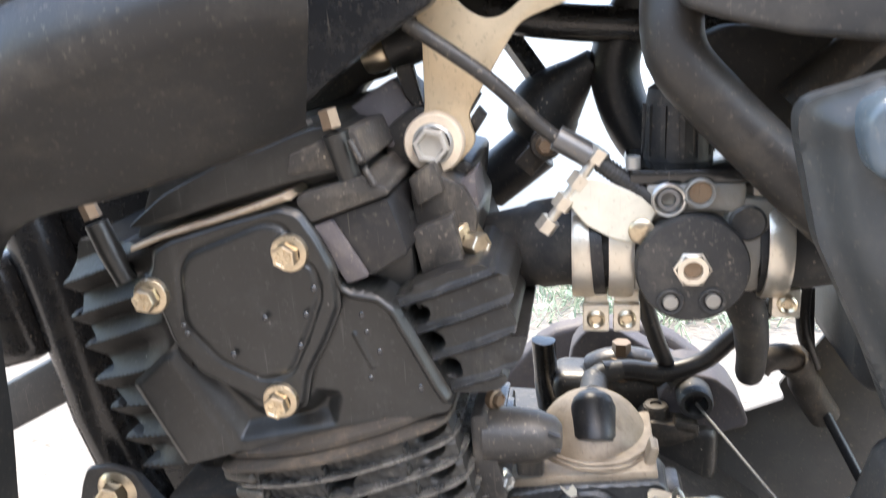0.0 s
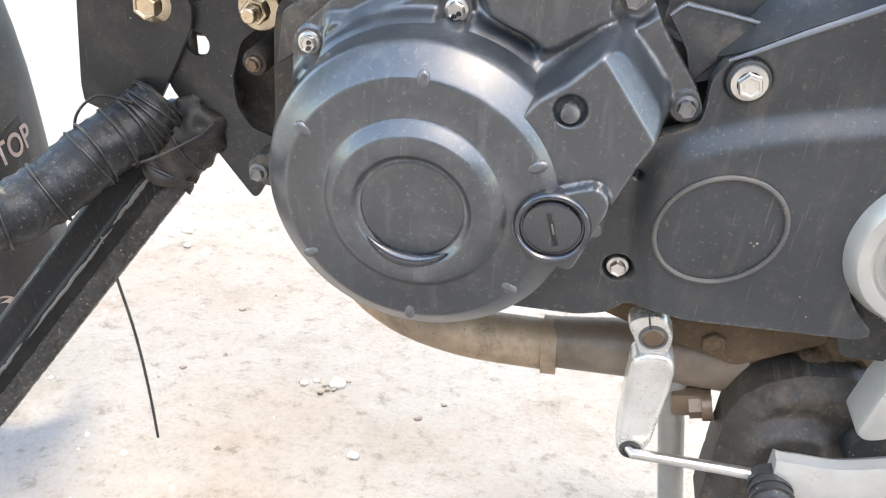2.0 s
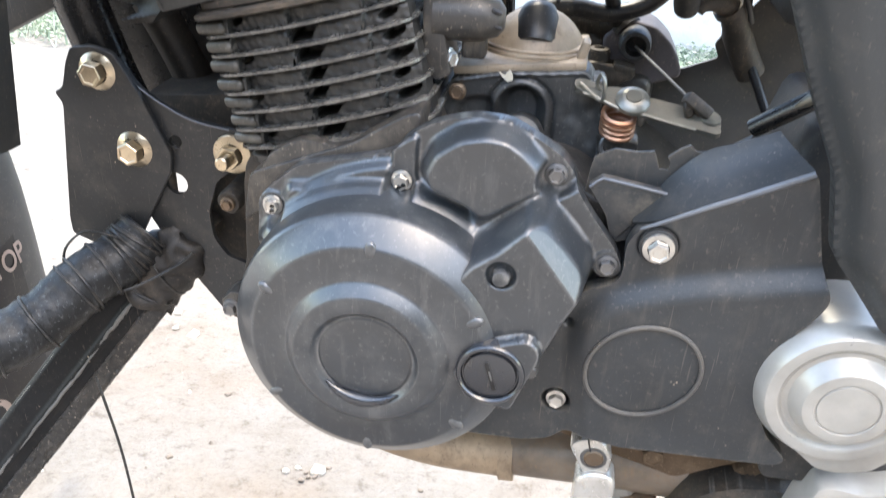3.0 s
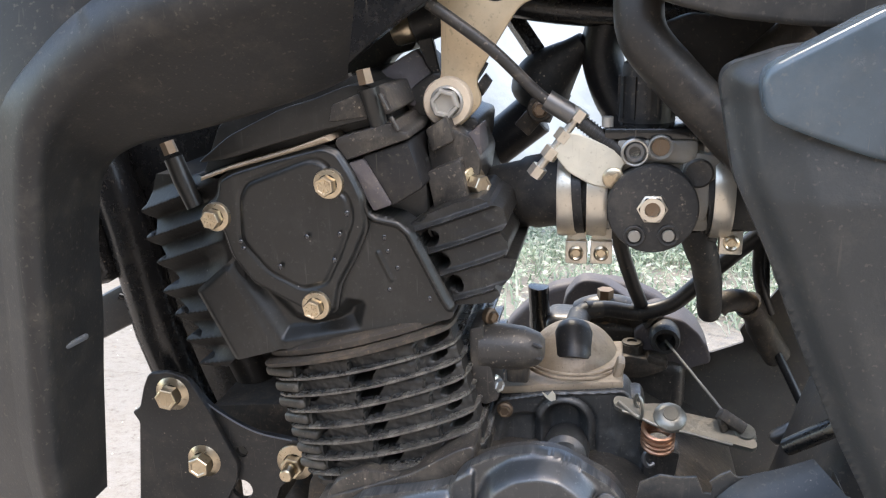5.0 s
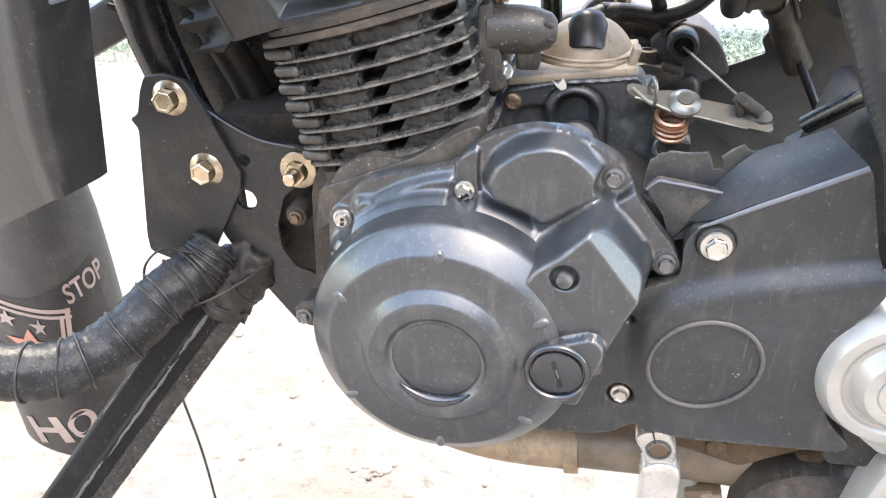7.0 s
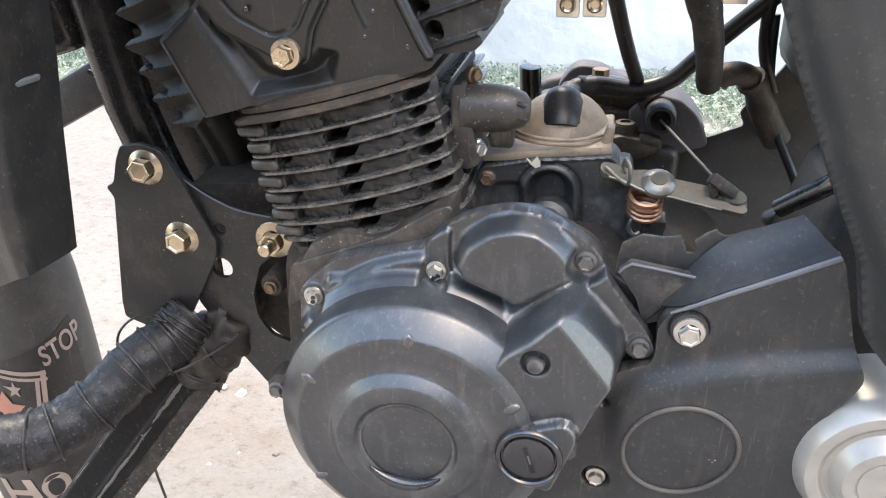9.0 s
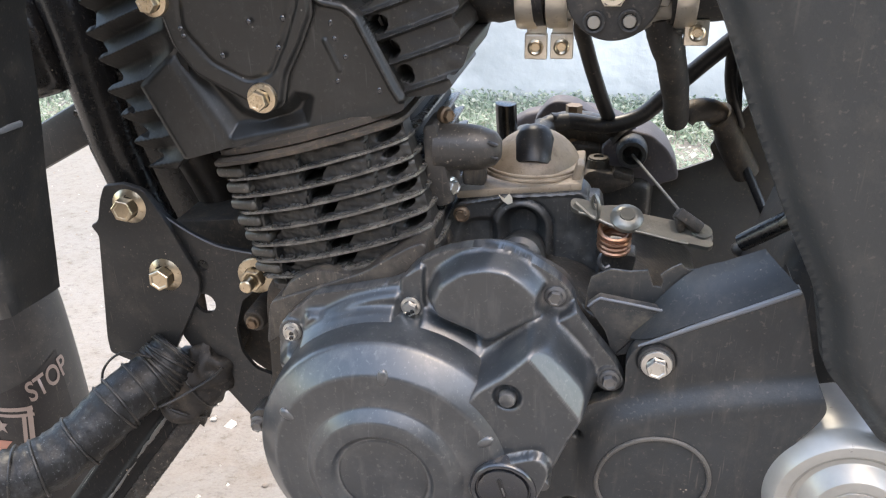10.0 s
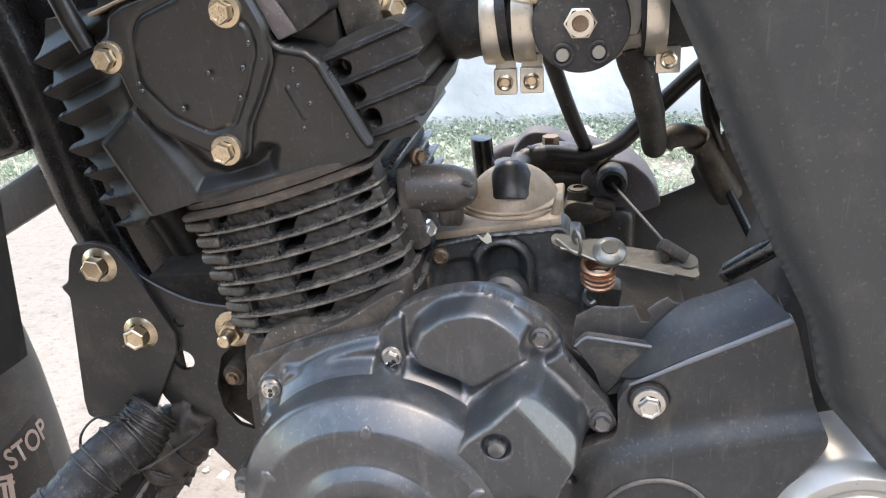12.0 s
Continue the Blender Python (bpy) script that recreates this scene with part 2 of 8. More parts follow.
def lathe(bm, profile, x=0.0, z=0.0, n=40, m=None):
    """A turned form round the y axis; profile: radius and y. m: a further turn."""
    rings = []
    for r, y in profile:
        if r < 1e-5:
            rings.append([bm.verts.new((x, y, z))])
        else:
            rings.append([bm.verts.new((x + r * math.cos(math.tau * k / n), y, z + r * math.sin(math.tau * k / n))) for k in range(n)])
    for a, b in zip(rings, rings[1:]):
        for k in range(n):
            j = (k + 1) % n
            if len(a) == 1 and len(b) == 1:
                continue
            if len(a) == 1:
                bm.faces.new((a[0], b[k], b[j]))
            elif len(b) == 1:
                bm.faces.new((a[k], b[0], a[j]))
            else:
                bm.faces.new((a[k], b[k], b[j], a[j]))
    if m is not None:
        bmesh.ops.transform(bm, matrix=m, verts=[v for r in rings for v in r])
    bmesh.ops.recalc_face_normals(bm, faces=bm.faces[:])
    return bm


def tube(bm, path, r, n=14, cap=True, wobble=0.0):
    """A round bar or hose along points; r: one radius or one for each point."""
    path = [Vector(p) for p in path]
    rs = r if isinstance(r, (list, tuple)) else [r] * len(path)
    up = Vector((0.13, 0.91, 0.37))
    rings = []
    for i, p in enumerate(path):
        d = (path[min(i + 1, len(path) - 1)] - path[max(i - 1, 0)]).normalized()
        side = d.cross(up).normalized()
        up = side.cross(d).normalized()
        ring = []
        for k in range(n):
            a = math.tau * k / n
            ring_at = Vector((math.cos(a), math.sin(a), 0))
            q = rs[i] * (1 + wobble * noise.noise(p * 90 + ring_at * 2) + 0.5 * wobble * noise.noise(p * 260 + ring_at * 5))
            ring.append(bm.verts.new(p + (side * math.cos(a) + up * math.sin(a)) * q))
        rings.append(ring)
    for a, b in zip(rings, rings[1:]):
        for k in range(n):
            bm.faces.new((a[k], a[(k + 1) % n], b[(k + 1) % n], b[k]))
    if cap:
        bm.faces.new(rings[0][::-1])
        bm.faces.new(rings[-1])
    bmesh.ops.recalc_face_normals(bm, faces=bm.faces[:])
    return bm


def slab(bm, m, size, bevel=0.0, seg=2):
    """A box of that size at the pose m, with rounded edges."""
    got = bmesh.ops.create_cube(bm, size=1.0, matrix=m @ Matrix.Diagonal((*size, 1)))
    if bevel:
        edges = list({e for v in got["verts"] for e in v.link_edges})
        bmesh.ops.bevel(bm, geom=edges, offset=bevel, segments=seg, profile=0.5, affect="EDGES", clamp_overlap=True)
    return bm


def pierced(bm, outline, holes, y0, y1):
    """A flat plate in x and z with round holes (x, z, radius) through it."""
    for ring in [outline] + [[(x + r * math.cos(math.tau * k / 20), z + r * math.sin(math.tau * k / 20)) for k in range(20)] for x, z, r in holes]:
        vs = [bm.verts.new((x, y0, z)) for x, z in ring]
        for k in range(len(vs)):
            bm.edges.new((vs[k - 1], vs[k]))
    bmesh.ops.triangle_fill(bm, edges=bm.edges[:], use_beauty=True)
    got = bmesh.ops.extrude_face_region(bm, geom=bm.faces[:])
    for v in got["geom"]:
        if isinstance(v, bmesh.types.BMVert):
            v.co.y = y1
    bmesh.ops.recalc_face_normals(bm, faces=bm.faces[:])
    return bm


def wall(d, w):
    """1 inside an outline, falling to 0 at the distance w outside it."""
    return bulge(d - 0.5 * w, w)


def bm_new():
    return bmesh.new()


def mesh_of(name, bm, mat, sharp=38):
    me = bpy.data.meshes.new(name)
    bm.to_mesh(me)
    bm.free()
    for mm in mat if isinstance(mat, (list, tuple)) else [mat]:
        me.materials.append(mm)
    me.shade_smooth()
    me.set_sharp_from_angle(angle=radians(sharp))
    return me


def part(name, bm, mat, parent, label="", sharp=38, at=None):
    """One mesh under a thing or a part; at: its pose in the bike's own frame."""
    ob = new(name, bm if isinstance(bm, bpy.types.Mesh) else mesh_of(name, bm, mat, sharp))
    ob.parent = parent
    if at is not None:
        ob.matrix_local = at
    if label:
        tagged(ob, label)
    return ob


def facing(x, y, z, rx=0.0, rz=0.0, turn=0.0):
    """The pose of a turned part whose own front looks to -y."""
    return pose(x, y, z, rx, 0, rz) @ pose(0, 0, 0, 0, turn, 0)


def bolt_mesh(name, mat, across, flange, high=0.006, washer=0.0, dish=0.0008, shank=0.0):
    """A hexagon bolt: flange or washer, six flats with worn corners, a dished head. Its seat is at y = 0 and it looks to -y."""
    bm = bm_new()
    lathe(bm, [(0, 0.002), (flange, 0.002), (flange, -0.0012), (flange * 0.96, -0.002), (across * 0.56, -0.0028 - washer)], n=28)
    r = across / 2 / math.cos(math.pi / 6)
    base, top = -0.0026 - washer, -high - washer
    rings = []
    for y, s in ((base, 1.0), (top + 0.0008, 1.0), (top, 0.93), (top, 0.74), (top + dish, 0.66), (top + dish, 0.0)):
        if s == 0:
            rings.append([bm.verts.new((0, y, 0))])
        else:
            rings.append([bm.verts.new((r * s * math.cos(math.tau * k / 6), y, r * s * math.sin(math.tau * k / 6))) for k in range(6)])
    for a, b in zip(rings, rings[1:]):
        for k in range(6):
            j = (k + 1) % 6
            bm.faces.new((a[k], b[k], b[j], a[j]) if len(b) > 1 else (a[k], b[0], a[j]))
    if shank:
        lathe(bm, [(across * 0.33, top), (across * 0.33, top - shank), (across * 0.27, top - shank - 0.001), (0, top - shank - 0.001)], n=16)
    bmesh.ops.recalc_face_normals(bm, faces=bm.faces[:])
    return mesh_of(name, bm, mat, 30)


def star_head(name, mat, across, flange, high=0.006):
    """A flanged bolt with grade marks: short raised bars round its head."""
    me = bolt_mesh(name, mat, across, flange, high, dish=0.0004)
    bm = bm_new()
    bm.from_mesh(me)
    for k in range(6):
        slab(bm, pose(0, -high - 0.0001, 0, 0, 60 * k + 12, 0) @ pose(across * 0.25, 0, 0), (across * 0.2, 0.0009, across * 0.05))
    bm.to_mesh(me)
    bm.free()
    return me


def sdf(poly, X, Z):
    """Signed distance from points to a closed outline, negative inside."""
    d, inside = np.full(X.shape, 1e9), np.zeros(X.shape, bool)
    for (x0, z0), (x1, z1) in zip(poly, poly[1:] + poly[:1]):
        ex, ez = x1 - x0, z1 - z0
        t = np.clip(((X - x0) * ex + (Z - z0) * ez) / (ex * ex + ez * ez + 1e-15), 0, 1)
        d = np.minimum(d, np.hypot(X - x0 - t * ex, Z - z0 - t * ez))
        cross = ((z0 > Z) != (z1 > Z)) & (X < (x1 - x0) * (Z - z0) / (z1 - z0 + 1e-15) + x0)
        inside ^= cross
    return np.where(inside, -d, d)


def bulge(d, w):
    """From 0 outside to 1 inside an outline, over a wall of width w."""
    t = np.clip(0.5 - d / w, 0, 1)
    return t * t * (3 - 2 * t)


def soft_max(a, b, k):
    h = np.clip(0.5 + 0.5 * (a - b) / k, 0, 1)
    return b * (1 - h) + a * h + k * h * (1 - h)


def relief(bm, outline, height, step=0.0013, back=0.02):
    """A cast surface: y = height(X, Z) over the inside of an outline, with a skirt to the back round its edge."""
    xs, zs = [p[0] for p in outline], [p[1] for p in outline]
    nx, nz = int((max(xs) - min(xs)) / step) + 3, int((max(zs) - min(zs)) / step) + 3
    X, Z = np.meshgrid(min(xs) - step + step * np.arange(nx), min(zs) - step + step * np.arange(nz))
    d = sdf(outline, X, Z)
    gz, gx = np.gradient(d, step)
    near = (np.abs(d) < step * 0.8)
    X, Z = np.where(near, X - d * gx, X), np.where(near, Z - d * gz, Z)
    Y = height(X, Z)
    keep = d < step * 0.8
    ids = {}
    for j, i in zip(*np.nonzero(keep)):
        ids[(j, i)] = bm.verts.new((X[j, i], Y[j, i], Z[j, i]))
    for j in range(nz - 1):
        for i in range(nx - 1):
            q = [ids.get(c) for c in ((j, i), (j, i + 1), (j + 1, i + 1), (j + 1, i))]
            if None not in q:
                bm.faces.new(q)
    rim = [e for e in bm.edges if len(e.link_faces) == 1]
    got = bmesh.ops.extrude_edge_only(bm, edges=rim)
    for v in got["geom"]:
        if isinstance(v, bmesh.types.BMVert):
            v.co.y += back
    bmesh.ops.recalc_face_normals(bm, faces=bm.faces[:])
    return bm


SIZE = 0.83
BIKE = pose(0, 0.45 * SIZE, 0, 0, 0, -7.0) @ pose(0, 0, 0, 8.7, 0, 0) @ Matrix.Scale(SIZE, 4)
bike = tagged(new("motorcycle"), "black motorcycle with a dusty air-cooled engine, leaning on its stand", "motorcycle")
bike.matrix_world = BIKE
BOLT = {
    "m6": bolt_mesh("bolt", M["steel"], 0.0095, 0.0075, 0.0068),
    "m6d": bolt_mesh("bolt", M["dull"], 0.0095, 0.0075, 0.0068),
    "m8": bolt_mesh("bolt", M["steel"], 0.0125, 0.0105, 0.0085),
    "m10": bolt_mesh("bolt", M["gold"], 0.0185, 0.0172, 0.0135, washer=0.002),
    "head": star_head("bolt", M["gold"], 0.0125, 0.0108, 0.011),
    "rusty": bolt_mesh("bolt", M["mud"], 0.0165, 0.012, 0.009),
    "intake": bolt_mesh("bolt", M["gold"], 0.0135, 0.0125, 0.013),
    "small": bolt_mesh("bolt", M["rust"], 0.0085, 0.0066, 0.006),
    "stud": bolt_mesh("nut", M["gold"], 0.0185, 0.0178, 0.011, washer=0.001, shank=0.012),
    "big": bolt_mesh("nut", M["silver"], 0.0190, 0.0125, 0.011, dish=0.0035),
}


def bolt(kind, x, y, z, parent, turn=0.0, label="", rx=0.0, rz=0.0):
    me = BOLT[kind]
    return part(me.name.split(".")[0], me, None, parent, label, at=facing(x, y, z, rx, rz, turn))

# ---- ground, wall, grass ----
def ground_material():
    m = bpy.data.materials.new("sandy_ground")
    m.use_nodes = True
    n, l = m.node_tree.nodes, m.node_tree.links
    b = n["Principled BSDF"]
    tc = n.new("ShaderNodeTexCoord")
    def tex(scale, detail, rough=0.6):
        t = n.new("ShaderNodeTexNoise")
        t.inputs["Scale"].default_value, t.inputs["Detail"].default_value, t.inputs["Roughness"].default_value = scale, detail, rough
        l.new(tc.outputs["Object"], t.inputs["Vector"])
        return t
    def ramped(t, *stops):
        r = n.new("ShaderNodeValToRGB")
        e = r.color_ramp.elements
        while len(e) < len(stops):
            e.new(0.5)
        for k, (at, c) in zip(e, stops):
            k.position, k.color = at, (*c, 1)
        l.new(t.outputs[0], r.inputs[0])
        return r.outputs[0]
    def mix(kind, fac, a, c):
        x = n.new("ShaderNodeMix")
        x.data_type, x.blend_type = "RGBA", kind
        x.inputs[0].default_value = fac
        l.new(a, x.inputs[6]), l.new(c, x.inputs[7])
        return x.outputs[2]
    patches = ramped(tex(1.7, 6), (0.3, (0.262, 0.200, 0.150)), (0.5, (0.285, 0.256, 0.228)), (0.72, (0.315, 0.300, 0.284)))
    # greyer and gravelly away from the machine
    split, away, far = n.new("ShaderNodeSeparateXYZ"), n.new("ShaderNodeMapRange"), n.new("ShaderNodeMix")
    l.new(tc.outputs["Object"], split.inputs[0])
    away.inputs[1].default_value, away.inputs[2].default_value, away.inputs[4].default_value = 0.9, 2.0, 0.75
    l.new(split.outputs[1], away.inputs[0])
    far.data_type = "RGBA"
    far.inputs[7].default_value = (0.212, 0.206, 0.196, 1)
    l.new(away.outputs[0], far.inputs[0]), l.new(patches, far.inputs[6])
    patches = far.outputs[2]
    stains = ramped(tex(9, 8, 0.7), (0.28, (0.72, 0.66, 0.6)), (0.46, (0.95, 0.94, 0.92)), (0.75, (1, 1, 1)))
    lumps = ramped(tex(42, 7, 0.72), (0.33, (0.55, 0.51, 0.48)), (0.44, (0.93, 0.92, 0.91)), (0.60, (1, 1, 1)))
    grit = ramped(tex(160, 4, 0.7), (0.3, (0.7, 0.66, 0.6)), (0.5, (1, 1, 1)))
    l.new(mix("MULTIPLY", 0.5, mix("MULTIPLY", 0.85, mix("MULTIPLY", 0.8, patches, stains), lumps), grit), b.inputs["Base Color"])
    b.inputs["Roughness"].default_value = 0.9
    bp = n.new("ShaderNodeBump")
    bp.inputs["Strength"].default_value, bp.inputs["Distance"].default_value = 0.9, 0.009
    l.new(tex(45, 8, 0.7).outputs[0], bp.inputs["Height"])
    l.new(bp.outputs[0], b.inputs["Normal"])
    return m


def wall_material():
    m = bpy.data.materials.new("stained_whitewash")
    m.use_nodes = True
    n, l = m.node_tree.nodes, m.node_tree.links
    b = n["Principled BSDF"]
    tc = n.new("ShaderNodeTexCoord")
    def tex(scale, detail, stretch):
        mp = n.new("ShaderNodeMapping")
        mp.inputs["Scale"].default_value = stretch
        l.new(tc.outputs["Object"], mp.inputs["Vector"])
        t = n.new("ShaderNodeTexNoise")
        t.inputs["Scale"].default_value, t.inputs["Detail"].default_value = scale, detail
        l.new(mp.outputs[0], t.inputs["Vector"])
        return t
    r = n.new("ShaderNodeValToRGB")
    e = r.color_ramp.elements
    e.new(0.5)
    for k, (at, c) in zip(e, ((0.3, (0.34, 0.36, 0.37, 1)), (0.48, (0.51, 0.53, 0.54, 1)), (0.66, (0.70, 0.72, 0.725, 1)))):
        k.position, k.color = at, c
    l.new(tex(1.3, 8, (1, 1, 0.8)).outputs[0], r.inputs[0])
    l.new(r.outputs[0], b.inputs["Base Color"])
    b.inputs["Roughness"].default_value = 0.9
    bp = n.new("ShaderNodeBump")
    bp.inputs["Distance"].default_value = 0.01
    l.new(tex(12, 8, (1, 1, 1)).outputs[0], bp.inputs["Height"])
    l.new(bp.outputs[0], b.inputs["Normal"])
    return m


def grass_material():
    m = bpy.data.materials.new("grass_leaf")
    m.use_nodes = True
    n, l = m.node_tree.nodes, m.node_tree.links
    b = n["Principled BSDF"]
    g = n.new("ShaderNodeNewGeometry")
    r = n.new("ShaderNodeValToRGB")
    e = r.color_ramp.elements
    e.new(0.5)
    for k, (at, c) in zip(e, ((0.0, (0.14, 0.20, 0.145, 1)), (0.45, (0.25, 0.33, 0.24, 1)), (1.0, (0.52, 0.53, 0.46, 1)))):
        k.position, k.color = at, c
    l.new(g.outputs["Random Per Island"], r.inputs[0])
    l.new(r.outputs[0], b.inputs["Base Color"])
    b.inputs["Roughness"].default_value = 0.55
    thin, both = n.new("ShaderNodeBsdfTranslucent"), n.new("ShaderNodeMixShader")
    l.new(r.outputs[0], thin.inputs[0])
    both.inputs[0].default_value = 0.4
    l.new(b.outputs[0], both.inputs[1]), l.new(thin.outputs[0], both.inputs[2])
    l.new(both.outputs[0], n["Material Output"].inputs[0])
    return m


GROUND, WALL, GRASS = ground_material(), wall_material(), grass_material()


def ground_height(x, y):
    p = Vector((x, y, 0))
    return 0.006 * noise.noise(p * 3.1) + 0.003 * noise.noise(p * 11) + 0.0016 * noise.noise(p * 40)


def build_ground():
    bm = bm_new()
    near_x = [-3.0 + 0.03 * i for i in range(174)]
    near_y = [-1.2 + 0.03 * i for i in range(160)]
    xs = [-400, -60, -15, -6] + near_x + [3.5, 6, 15, 60, 400]
    ys = [-400, -60, -15, -4] + near_y + [4.2, 5, 6, 8, 15, 60, 400]
    grid = [[bm.verts.new((x, y, ground_height(x, y) if abs(x) < 4 and -2 < y < 6 else 0)) for x in xs] for y in ys]
    for a, b in zip(grid, grid[1:]):
        for i in range(len(xs) - 1):
            bm.faces.new((a[i], a[i + 1], b[i + 1], b[i]))
    ob = new("ground", mesh_of("ground", bm, GROUND, 80))
    tagged(ob, "pale sandy bare ground with grit and faint stains", "ground", kind="structure")


def build_wall():
    bm = bm_new()
    slab(bm, pose(0.3, 5.5, 1.25, 0, 0, -10), (24, 0.22, 2.6), 0.01)
    slab(bm, pose(0.3, 5.49, 2.6, 0, 0, -10), (24, 0.3, 0.1), 0.01)
    tagged(new("wall_north", mesh_of("wall_north", bm, WALL)), "grey-white stained plaster boundary wall behind the grass", "wall", kind="structure")


# wall and eave out of view, added to shape reflections on the engine
def build_unseen_house():
    m = material("brown_plaster", (0.2, 0.17, 0.145), 0.9, dirty=0.3, bump=0.6, grain=60)
    bm = bm_new()
    slab(bm, pose(0, -5.2, 1.3), (16, 0.24, 2.6), 0.02)
    tagged(new("unseen_wall_south", mesh_of("unseen_wall_south", bm, m)), "unseen brown plastered wall behind the camera, added for the light on the engine", "wall", kind="structure")
    bm = bm_new()
    slab(bm, pose(0, -4.95, 2.62, 6), (16, 0.9, 0.08), 0.01)
    tagged(new("unseen_roof_south", mesh_of("unseen_roof_south", bm, m)), "unseen low brown eave on the added wall", "roof", kind="structure")


def build_grass():
    rnd = random.Random(4)
    verts, faces = [], []
    def blade(x, y, h, w, lean, a):
        i = len(verts)
        dx, dy = math.cos(a), math.sin(a)
        px, py = -dy * w, dx * w
        verts.extend([(x - px, y - py, 0), (x + px, y + py, 0), (x + dx * lean * 0.5 + px * 0.7, y + dy * lean * 0.5 + py * 0.7, h * 0.7),
                      (x + dx * lean * 0.5 - px * 0.7, y + dy * lean * 0.5 - py * 0.7, h * 0.7), (x + dx * lean, y + dy * lean, h)])
        faces.extend([(i, i + 1, i + 2, i + 3), (i + 3, i + 2, i + 4)])
    def leaf(x, y, z, s, a, tilt):
        i = len(verts)
        dx, dy = math.cos(a) * s, math.sin(a) * s
        verts.extend([(x, y, z), (x + dx * 0.5 - dy * 0.45, y + dy * 0.5 + dx * 0.45, z + tilt * s * 0.5), (x + dx, y + dy, z + tilt * s), (x + dx * 0.5 + dy * 0.45, y + dy * 0.5 - dx * 0.45, z + tilt * s * 0.5)])
        faces.append((i, i + 1, i + 2, i + 3))
    for _ in range(12000):
        x, v = rnd.uniform(-5.5, 4.5), rnd.uniform(0, 1)
        y = 5.38 - 0.176 * (x - 0.3) - 3.3 * v
        dense = 0.8 * noise.noise(Vector((x * 1.3, y * 1.5, 3))) + 0.62 - 0.85 * v * v
        if dense < rnd.uniform(-0.1, 0.6) or (x < -0.9 and y < 3.7):
            continue
        if rnd.random() < 0.4:
            for _ in range(rnd.randint(5, 9)):
                blade(x + rnd.gauss(0, 0.04), y + rnd.gauss(0, 0.04), rnd.uniform(0.03, 0.1), rnd.uniform(0.003, 0.006), rnd.uniform(0.02, 0.12), rnd.uniform(0, 6.3))
        else:
            for _ in range(rnd.randint(6, 14)):
                leaf(x + rnd.gauss(0, 0.06), y + rnd.gauss(0, 0.06), rnd.uniform(0.01, 0.09), rnd.uniform(0.012, 0.032), rnd.uniform(0, 6.3), rnd.uniform(-0.3, 0.9))
    me = bpy.data.meshes.new("grass")
    me.from_pydata(verts, [], faces)
    me.materials.append(GRASS)
    tagged(new("grass", me), "low green grass and weeds along the wall foot", "grass", kind="stuff")


def stone_mesh(name, seed, mat):
    bm = bm_new()
    bmesh.ops.create_icosphere(bm, subdivisions=2, radius=1)
    for v in bm.verts:
        v.co *= 1 + 0.35 * noise.noise(v.co * 1.3 + Vector((seed * 7.1, 0, 0)))
        v.co.z *= 0.55
    return mesh_of(name, bm, mat, 60)


STONE = material("pale_stone", (0.58, 0.52, 0.44), 0.9, dirty=0.4, dust=(0.3, 0.25, 0.2), bump=0.6)
DARKSTONE = material("grey_brown_stone", (0.25, 0.2, 0.16), 0.9, dirty=0.4, bump=0.6)


